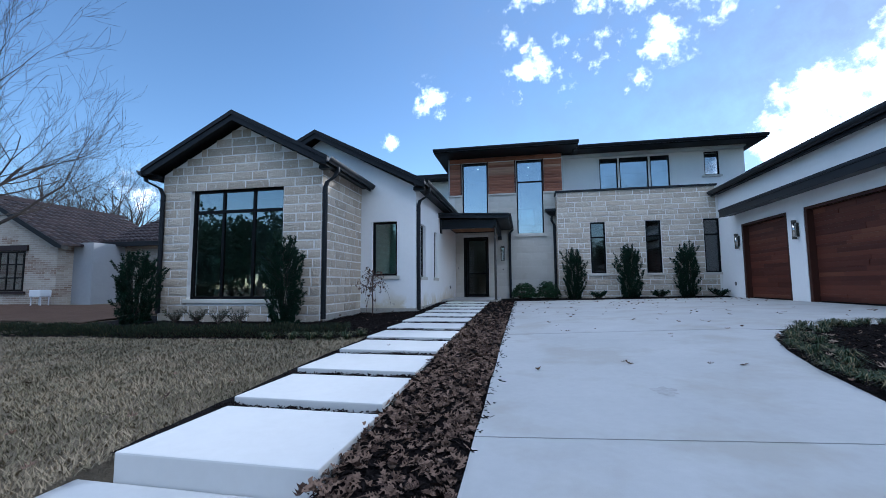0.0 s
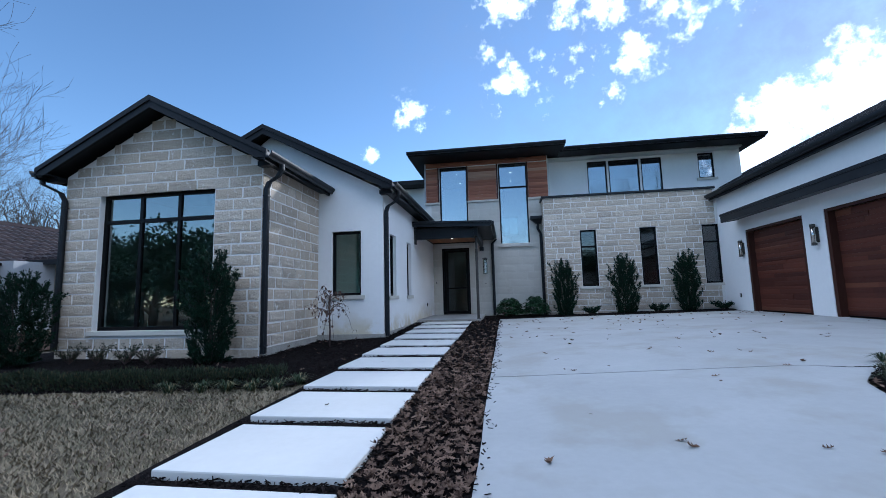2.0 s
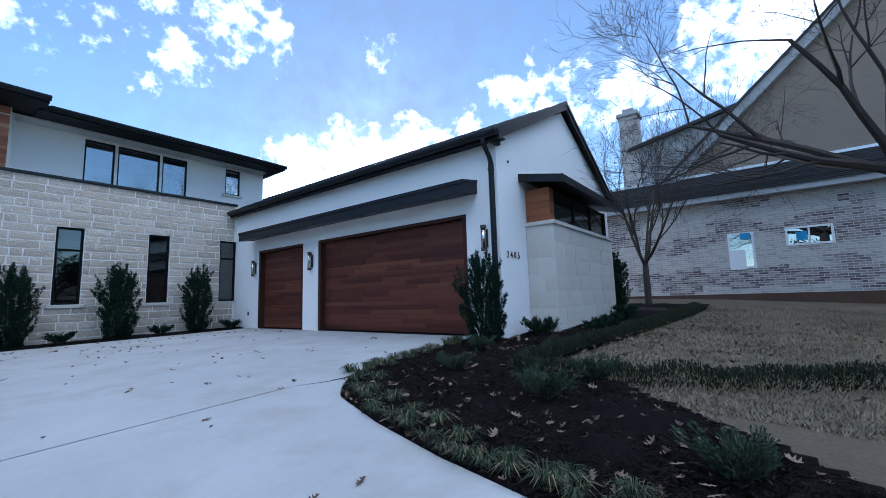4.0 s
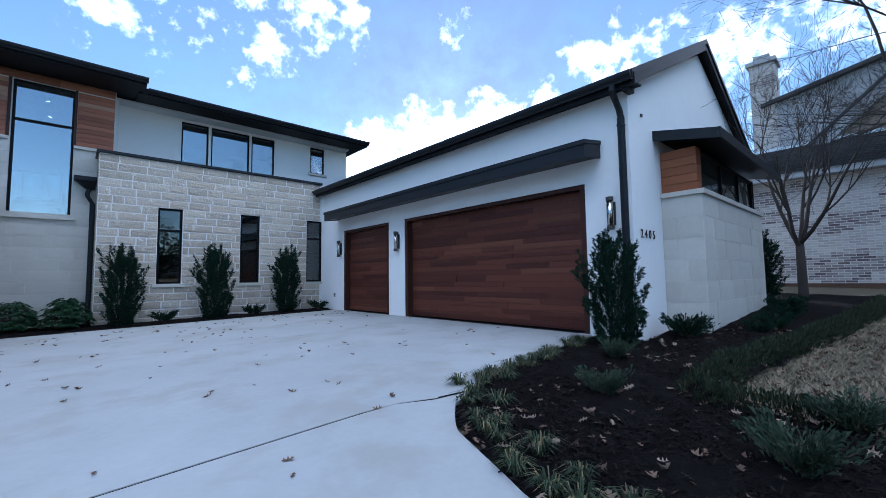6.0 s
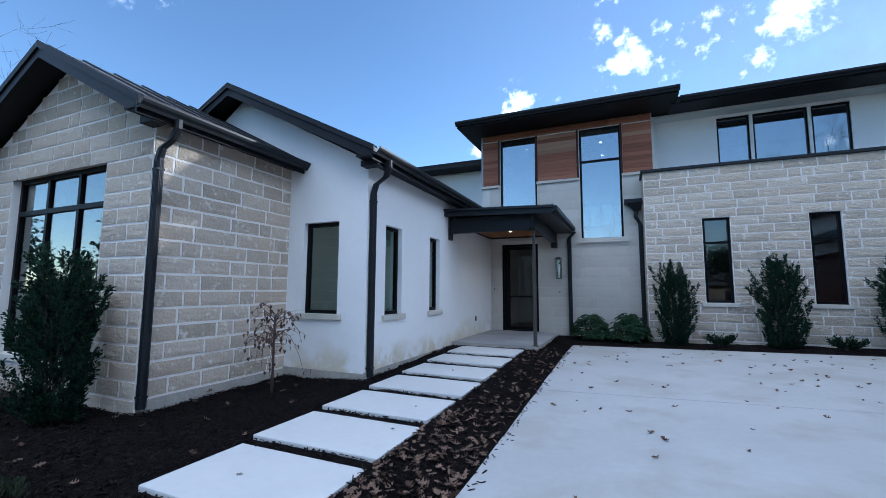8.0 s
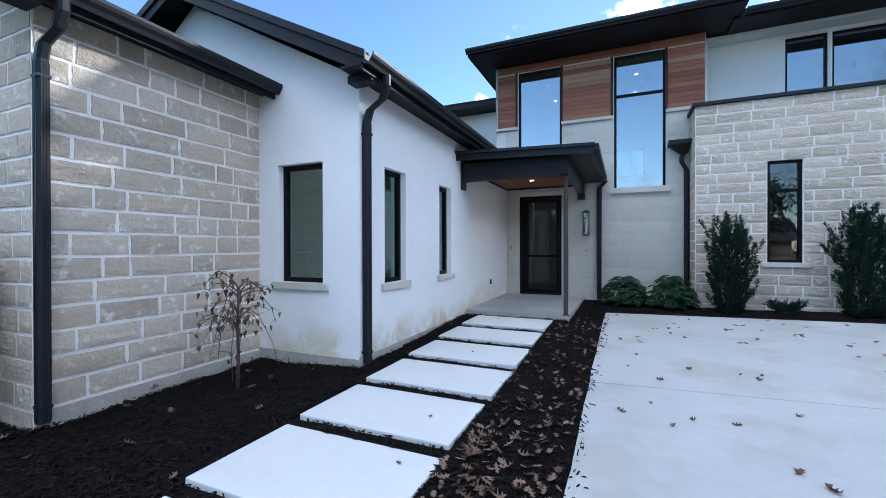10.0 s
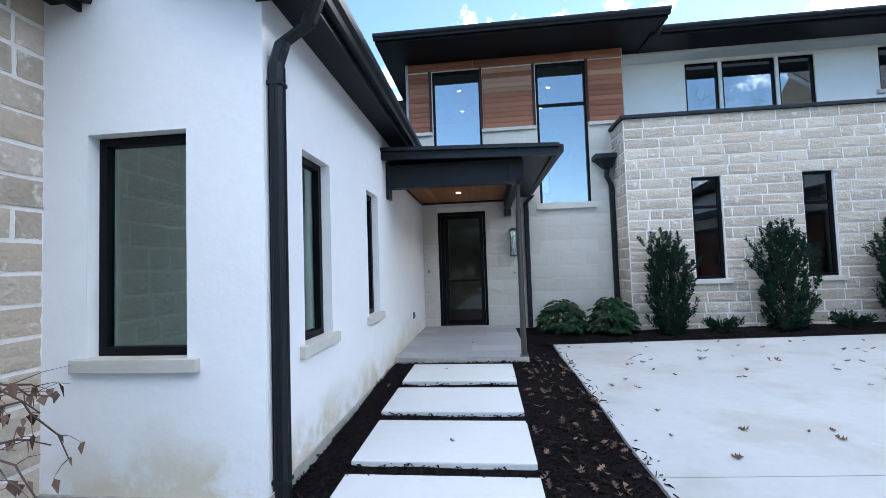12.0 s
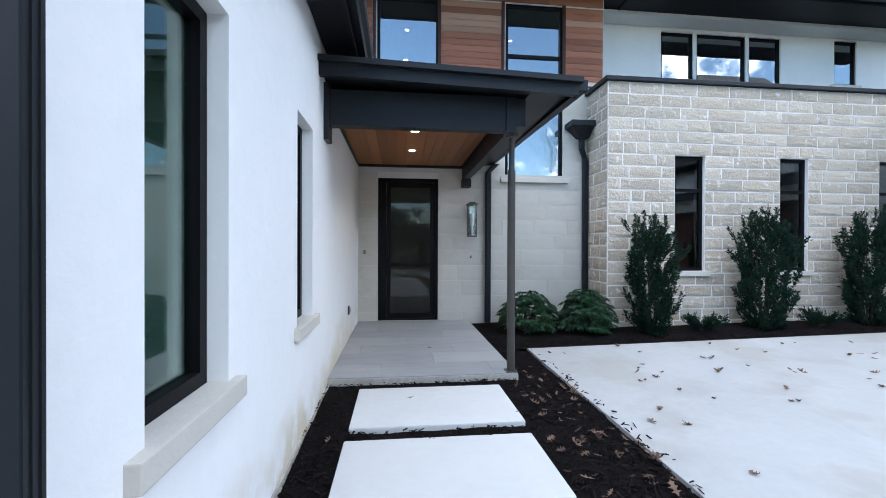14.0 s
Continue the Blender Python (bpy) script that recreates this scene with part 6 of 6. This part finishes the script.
scatter("oak_leaves", 26, (-4.2, -2.3, 7.8, 15), lambda x, y, r: in_left_bed(x, y) and not (-2.3 < x < -0.85 and y > 2.8), lay_leaf, LEAF_DRY, "a few dry leaves on the house bed", "leaf litter", 65)


def chip(r, x, y, v, f, lift=0.0):
    L, W, H = r.uniform(0.010, 0.038), r.uniform(0.003, 0.009), r.uniform(0.003, 0.009)
    m = Euler((r.gauss(0, 0.35), r.gauss(0, 0.35), r.uniform(0, 6.28))).to_matrix()
    base = bed_height(x, y) + 0.008 if x < -0.05 else level(x, y) - 0.024 + lift + 0.02 * fbm(x, y, 2.5)
    c = Vector((x, y, base + r.uniform(0, 0.012)))
    n = len(v)
    for p in ((-L, -W, 0), (L, -W * 0.6, 0), (L * 0.8, W, 0), (-L * 0.9, W * 0.8, 0), (-L * 0.7, 0, H), (L * 0.7, 0, H)):
        v.append(c + m @ Vector(p))
    f += [(n, n + 1, n + 5, n + 4), (n + 2, n + 3, n + 4, n + 5), (n + 1, n + 2, n + 5), (n + 3, n, n + 4)]


def bed_left(x, y, r):
    return in_left_bed(x, y) and not (-2.26 < x < -0.86 and 2.8 < y < 15.05 and not any(s - 0.14 < y < s for s in FRONTS + [15.05])) and r.random() < 1.25 - 0.06 * y


scatter("mulch_chips", 34000, (-6.5, -0.06, 2.4, 16.4), bed_left, chip, CHIP, "shredded black bark mulch pieces by the walk", "mulch", 71)
scatter("mulch_chips", 14000, (2.7, 9.5, 2.6, 7.6), lambda x, y, r: in_right_bed(x, y), lambda r, x, y, v, f: chip(r, x, y, v, f, 0.055), CHIP, "shredded black bark mulch pieces in the side bed", "mulch", 72)
scatter("mulch_chips", 5000, (-0.5, 7.3, 16.52, 17.4), lambda x, y, r: True, lambda r, x, y, v, f: chip(r, x, y, v, f, 0.03), CHIP, "shredded black bark mulch pieces under the stone wall", "mulch", 73)

scatter("mulch_chips", 220, (-0.05, 0.10, 3.2, 16.4), lambda x, y, r: r.random() < (1 - (x + 0.05) / 0.15) ** 2, lambda r, x, y, v, f: chip(r, x, y, v, f, 0.024), CHIP, "bark mulch spilled over the driveway's edge", "mulch", 74)
# leaves blown over the driveway
rng = random.Random(77)
DROPPED = []
for k in range(6):
    pts = oak_leaf(1.0, rng, rng.uniform(0.1, 0.6))
    vv, ff = [], []
    kk = len(pts)
    for i in range(kk // 2):
        a, b, c1, c0 = i, i + 1, kk - i - 1, (kk - i) % kk
        ff.append((a, b, c1) if i == 0 else (a, b, c1, c0) if b != c1 else (a, b, c0))
    DROPPED.append(mesh_of("fallen_leaf", pts, ff, LEAF_DROP))
count = 0
while count < 160:
    x, y = rng.uniform(0.1, 7.2), rng.uniform(4.0, 16.4)
    if x > (drive_right(y) if y < 7.9 else 7.3) - 0.1 or rng.random() > (0.12 + 0.88 * ((y - 4) / 12.5) ** 1.6) * (1.0 if x < 6 else 0.7):
        continue
    ob = new("fallen_leaf", rng.choice(DROPPED))
    ob.location, ob.rotation_euler = (x, y, level(x, y) + 0.006), (rng.gauss(0, 0.2), rng.gauss(0, 0.2), rng.uniform(0, 6.28))
    k = rng.uniform(0.05, 0.105)
    ob.scale = (k, k, k)
    tagged(ob, "curled dry brown oak leaf on the concrete driveway", "leaf", "leaves on the driveway")
    count += 1
for x, y in ((-1.5, 12.5), (-1.75, 14.6), (-1.6, 6.4), (-1.2, 10.6), (-1.1, 9.9), (-1.7, 8.6), (-1.45, 16.2)):
    ob = new("fallen_leaf", rng.choice(DROPPED))
    z = PORCH if y > 15.08 else max([slab_level(s + 0.46) for s in FRONTS if s < y])
    ob.location, ob.rotation_euler = (x, y, z + 0.005), (0.1, 0.1, x * 9)
    ob.scale = (0.06, 0.06, 0.06)
    tagged(ob, "small dry leaf lying on a walk slab", "leaf", "leaves on the walk")


# ---- neighbours, far trees ----
def house_window(parent, axis, face, out, u0, u1, z0, z1, rows, cols, frame_mat):
    """A window of a neighbour: frame, bars and panes."""
    def bx(m, a, b, d0, d1, c, d):
        lo, hi = sorted((d0, d1))
        return m.box(a, b, lo, hi, c, d) if axis == "x" else m.box(lo, hi, a, b, c, d)
    m = Mass()
    t = 0.07
    p, q = face + out * 0.03, face - out * 0.04
    bx(m, u0, u1, p, q, z1 - t, z1), bx(m, u0, u1, p, q, z0, z0 + t), bx(m, u0, u0 + t, p, q, z0 + t, z1 - t), bx(m, u1 - t, u1, p, q, z0 + t, z1 - t)
    for i in range(1, cols):
        u = u0 + (u1 - u0) * i / cols
        bx(m, u - 0.025, u + 0.025, p, q, z0 + t, z1 - t)
    for j in range(1, rows):
        z = z0 + (z1 - z0) * j / rows
        bx(m, u0 + t, u1 - t, p - out * 0.004, q, z - 0.025, z + 0.025)
    w = m.part("window", frame_mat, parent)
    g = Mass()
    bx(g, u0 + t, u1 - t, face + out * 0.005, face + out * 0.012, z0 + t, z1 - t)
    g.part("pane", GLASS_HIGH, w)
    return w


def tile_roof(parent, corner, along, slope_dir, rise, length, run, mat, name="roof", pitch=0.33, row=0.38):
    """A slope of barrel tiles or shingle courses: corner at the eave, along the eave, running up slope_dir."""
    a, s = Vector(along).normalized(), Vector(slope_dir).normalized()
    m = Mass()
    n, k = int(length / pitch), int(run / row)
    up = Vector((0, 0, 1))
    for j in range(k):
        for i in range(n):
            p = Vector(corner) + a * (i * pitch) + s * (j * row) + up * (rise * j * row / run)
            q = p + s * row * 1.08 + up * (rise * row / run)
            w = pitch * 0.5
            ring0 = [p + a * (pitch * 0.5 + w * math.cos(g)) + up * (0.10 * math.sin(g) + 0.03) for g in (math.pi, 2.1, 1.05, 0)]
            ring1 = [q + a * (pitch * 0.5 + w * 0.9 * math.cos(g)) + up * (0.085 * math.sin(g)) for g in (math.pi, 2.1, 1.05, 0)]
            m.add(ring0 + ring1, [(0, 1, 5, 4), (1, 2, 6, 5), (2, 3, 7, 6), (0, 3, 2, 1)])
    me = mesh_of(name, m.v, m.f, mat)
    return put(name, me, parent, kind="stuff")


# house on the west side: cream brick with a brown tile roof
west = empty("neighbour_house", "cream brick house with dark brown tile roof", "house", (0, 0, 0))
Z0 = -0.2
Mass().prism([(-26.0, Z0), (-18.2, Z0), (-18.2, 2.45), (-22.2, 4.5), (-26.0, 2.5)], 14.0, 20.0, "y").part("wall", BRICK_LEFT, west)
Mass().box(-18.198, -13.0, 16.0, 24.0, Z0, 2.6).part("wall", BRICK_LEFT, west)
Mass().box(-18.19, -17.2, 14.6, 15.99, Z0, 2.5).part("porch_wall", GREY_SIDING, west)
Mass().prism([(-18.0, 2.25), (-22.2, 4.42), (-22.2, 4.62), (-17.7, 2.32), (-17.7, 2.18)], 13.75, 13.998, "y").part("barge_board", FASCIA, west)
Mass().box(-18.0, -12.6, 15.55, 15.7, 2.42, 2.62).part("fascia", FASCIA, west)
Mass().box(-18.2, -12.6, 15.7, 24, 2.58, 2.62).part("soffit", FASCIA, west)
tile_roof(west, (-18.0, 15.55, 2.60), (1, 0, 0), (0, 1, 0), 2.3, 5.4, 4.6, CLAY)
tile_roof(west, (-17.7, 13.75, 2.30), (0, 1, 0), (-1, 0, 0), 2.32, 6.5, 4.55, CLAY)
tile_roof(west, (-26.6, 13.76, 2.32), (0, 1, 0), (1, 0, 0), 2.30, 6.5, 4.40, CLAY)
Mass().prism([(-22.3, 4.55), (-22.2, 4.72), (-22.1, 4.55)], 13.75, 20.2, "y").part("ridge", CLAY, west)
Mass().box(-40.0, -26.05, 10.0, 22.0, Z0 - 0.5, 3.3).part("wall", BRICK_LEFT, west)
Mass().box(-25.75, -25.65, 9.6, 13.7, 3.18, 3.38).part("fascia", FASCIA, west)
Mass().box(-40.0, -25.75, 9.6, 13.7, 3.301, 3.36).part("soffit", FASCIA, west)
tile_roof(west, (-25.65, 9.6, 3.38), (0, 1, 0), (-1, 0, 0), 2.9, 12.0, 5.0, CLAY)
house_window(west, "x", 14.0, -1, -21.2, -19.85, 0.5, 2.15, 3, 3, BLACK)
house_window(west, "x", 14.0, -1, -23.0, -21.65, 0.5, 2.15, 3, 3, BLACK)
Mass().box(-23.15, -21.5, 13.93, 13.998, 2.17, 2.40).part("lintel", CLAY, west)
Mass().box(-23.15, -21.5, 13.93, 13.998, 0.40, 0.49).part("window_sill", CLAY, west)
Mass().box(-21.35, -19.7, 13.93, 13.998, 2.17, 2.40).part("lintel", CLAY, west)
Mass().box(-21.35, -19.7, 13.93, 13.998, 0.40, 0.49).part("window_sill", CLAY, west)
table = empty("utility_table", "small white plastic table against the brick wall", "table", (-18.35, 13.6, -0.14))
Mass().box(-0.28, 0.28, -0.2, 0.2, 0.42, 0.70, 0.03).part("tub", PAPER, table)
for sx in (-0.23, 0.23):
    for sy in (-0.14, 0.14):
        Mass().tube([(sx * 1.05, sy, 0), (sx, sy, 0.43)], 0.025, 6).part("leg", PAPER, table)
v, f = sheet(steps(-30, -9.9, 0.8), steps(8.6, 14, 0.6), lambda x, y: level(x, y) - 0.02 + 0.03 * fbm(x, y, 1.2))
put("dirt_bed", mesh_of("dirt_bed", v, f, DIRT, True), None, "bare red-brown dirt in front of the brick house", "dirt", kind="structure")

# house on the east side: mottled brick, shingle skirt roof, tall gable and chimney
east = empty("neighbour_house", "mottled white and dark brick house with shingle roof", "house", (0, 0, 0))
Mass().box(20.0, 30.0, -14.0, 12.0, -0.3, 4.45).part("wall", BRICK_RIGHT, east)
Mass().box(19.55, 19.62, -14.3, 12.3, 4.36, 4.58).part("fascia", GREY_SIDING, east)
Mass().box(19.62, 20.0, -14.3, 12.3, 4.36, 4.40).part("soffit", GREY_SIDING, east)
m = Mass()
for k in range(14):
    a = k * 0.18
    m.box(19.5 + a, 19.5 + a + 0.22, -14.4, 12.4, 4.56 + a * 0.58, 4.60 + a * 0.58)
m.part("skirt_roof", SHINGLE, east, kind="stuff")
Mass().prism([(-14, 5.8), (6.3, 5.8), (-3.85, 15.1)], 22.1, 28.0, "x").part("gable_wall", TAN_BRICK, east)
Mass().prism([(7.95, 5.2), (7.95, 8.05), (4.1, 8.85), (0.0, 9.7), (0.0, 5.2)], 22.7, 27.0, "x").part("siding_wall", GREY_SIDING, east)
Mass().prism([(8.05, 8.03), (8.05, 8.17), (0.0, 9.85), (0.0, 9.71)], 22.4, 27.5, "x").part("roof_slope", SHINGLE, east)
Mass().box(21.9, 22.09, -10.2, 8.9, 5.92, 6.08).part("flashing", SILVER, east)
Mass().prism([(6.72, 5.75), (-3.85, 15.4), (-3.85, 14.9), (6.2, 5.75)], 21.8, 22.09, "x").part("barge_board", GREY_SIDING, east)
Mass().prism([(6.80, 5.8), (-3.85, 15.52), (-3.85, 15.4), (6.66, 5.8)], 21.7, 28.2, "x").part("roof_slope", SHINGLE, east)
Mass().prism([(8.5, 5.0), (14.5, 5.0), (11.5, 7.4)], 24.0, 32.0, "x").part("rear_gable", GREY_SIDING, east)
Mass().prism([(8.2, 4.9), (11.5, 7.55), (14.9, 4.9), (14.9, 5.05), (11.5, 7.72), (8.2, 5.05)], 23.6, 32.0, "x").part("roof_slope", SHINGLE, east)
ch = Mass().box(22.6, 23.5, 7.55, 8.4, 4.6, 9.95).part("chimney", BRICK_RIGHT, east)
Mass().box(22.5, 23.6, 7.45, 8.5, 9.95, 10.13, 0.02).box(22.75, 23.35, 7.7, 8.25, 10.13, 10.4).part("cap", GREY_SIDING, ch)
w = house_window(east, "y", 20.0, -1, 3.42, 4.24, 1.70, 3.07, 1, 1, PAPER)
Mass().box(19.95, 19.96, 3.72, 4.22, 1.66, 2.4).part("paper", PAPER, w)
Mass().box(19.95, 19.96, 3.52, 3.84, 2.8, 3.04).part("sticker", BLUE_PAPER, w)
w = house_window(east, "y", 20.0, -1, 1.2, 2.5, 2.42, 3.1, 1, 2, PAPER)
Mass().box(19.95, 19.96, 1.9, 2.2, 2.6, 2.9).part("sticker", BLUE_PAPER, w)
Mass().box(19.7, 19.998, -14, 12, -0.2, 0.75).part("footing", DIRT, east)

bare_tree((15.3, 6.3, level(15.3, 6.3)), 6.6, 14, "young bare tree in front of the brick house", 1.5, 0.10, 5, 4, 0.62, 0.08)
bare_tree((13.4, 0.8, level(13.4, 0.8)), 11.5, 23, "large bare oak spreading over the side lawn", 3.4, 0.20, 9, 5, 0.85, 0.02, tilts=(0.5, 1.2))
bare_tree((-16.2, 9.2, level(-16.2, 9.2)), 10.0, 35, "bare young tree on the neighbouring lawn", 2.0, 0.13, 10, 4, 0.7, 0.06)
for x, y, h, s in ((-46, 41, 18.5, 41), (-52, 40, 20, 42), (-58, 44, 20, 43), (0.4, 38, 12, 44)):
    bare_tree((x, y, 0), h, s, "bare tree far behind the houses", 3.0, 0.36, 11, 4, 0.9, 0.03)

# across the street, behind the walker
for x, y, h, s in ((-16, -26, 12, 61), (-7, -30, 13, 62), (1, -27, 12, 63), (9, -31, 14, 64), (18, -26, 12, 65)):
    bare_tree((x, y, -1.2), h, s, "bare street tree across the road", 3.0, 0.3, 7, 4, 0.9, 0.03)
def leafy_tree(at, height, width, seed, label):
    rng = random.Random(seed)
    t = empty("evergreen_tree", label, "tree", at)
    m, c, tips = Mass(), Mass(), []
    m.tube([(0, 0, -0.1), (0.05, 0, height * 0.2), (0, 0.1, height * 0.4)], [0.32, 0.26, 0.2], 8).part("trunk", BARK, t, smooth=True)
    for k in range(9):
        a = 2 * math.pi * k / 9
        grow(rng, c, (0, 0.1, height * rng.uniform(0.2, 0.4)), (math.cos(a), math.sin(a), rng.uniform(0.3, 1.6)), width * 0.36, 0.1, 2, 5, 0.8, 0.03, tips)
    c.part("limbs", BARK, t, kind="stuff")
    pts = []
    for p, d in tips:
        r = rng.uniform(0.5, 0.95)
        for _ in range(46):
            o = Vector((rng.gauss(0, 1), rng.gauss(0, 1), rng.gauss(0, 0.75)))
            pts.append((p + o * r * 0.5, o))
    v, f = leaf_cloud(rng, pts, 0.34, 0.10, 0.1, 0.1)
    put("crown", mesh_of("crown", v, f, YEW), t, kind="stuff")


for x, y, h, w, s in ((-24, -22, 8.5, 8, 81), (-33, -17, 9.5, 9, 86), (-39, -25, 10, 10, 87), (-29, -29, 10, 9, 88), (-15.5, -24, 9.5, 9, 82), (-4, -25, 8, 8, 83), (13, -27, 9, 9, 84), (26, -25, 9, 9, 85), (-19, -9.5, 5.2, 8, 91), (-25, -10, 5.6, 9, 92), (-32, -8, 5.4, 9, 93), (-22, -21.5, 6, 9, 94), (-31, -21.5, 6, 9, 95), (-45, -2, 8, 10, 96)):
    leafy_tree((x, y, -1.2), h, w, s, "dark leafy live oak across the road")
far = empty("neighbour_house", "unseen low dark-roofed brick house added across the road", "house", (0, 0, 0))
Mass().box(-22, 20, -46, -38, -1.4, 2.2).part("wall", BRICK_LEFT, far)
Mass().prism([(-47, 2.1), (-37, 2.1), (-42, 5.2)], -23, 21, "x").part("roof", SHINGLE, far)
for x in (-18, -12, -3, 6, 14):
    house_window(far, "x", -38.0, 1, x, x + 1.8, -0.3, 1.4, 2, 2, BLACK)
Mass().box(-80, 80, -19, -12, -1.2, -1.08).part("road", CONCRETE, None, "pale concrete street in front of the houses", "road", kind="structure")


# ---- masonry, laid last ----
def wing_slope(z):
    k = (4.50 - 3.40) / ((SX - WL) / 2)
    half = (SX - WL) / 2 if z <= 3.40 else max(0.0, (4.50 - z) / k)
    return wing_mid - half, wing_mid + half


ROUGH_LENGTHS = [0.26, 0.44, 0.52, 0.6, 0.68]
lay(wing_front, "stone", ROUGH_BLOCKS, 180, FY, WL, SX, -0.20, 4.42, [BIG], 0.21, ROUGH_LENGTHS, 0.030, 0.012, 101, wing_slope)
lay(wing_side, "stone", ROUGH_BLOCKS, -90, SX, FY, WY, -0.20, 3.40, [], 0.21, ROUGH_LENGTHS, 0.030, 0.012, 102)
lay(stone_wall, "stone", ROUGH_BLOCKS, 180, TY, 1.66, 7.36, -0.02, 4.27, [N1, N2, N3], 0.208, [0.24, 0.42, 0.5, 0.58, 0.66], 0.026, 0.012, 103)
lay(stone_return, "stone", ROUGH_BLOCKS, 90, 1.66, TY, EY, -0.02, 4.27, [], 0.21, [0.24, 0.36, 0.46], 0.030, 0.012, 104)
lay(entry, "limestone_block", SMOOTH_BLOCKS, 180, EY, -2.60, 1.66, 0.0, 4.45, [DOOR, CW1, TALL], 0.285, [0.6, 0.6, 0.45, 0.8], 0.005, 0.010, 105)
lay(bay, "limestone_block", SMOOTH_BLOCKS, 180, BY, BX0, BX1, -0.05, 2.36, [], 0.34, [0.8, 1.0, 0.6], 0.005, 0.012, 106)
lay(bay, "limestone_block", SMOOTH_BLOCKS, 90, BX0, BY, GY, -0.05, 2.36, [], 0.34, [0.36, 0.6], 0.005, 0.012, 107)
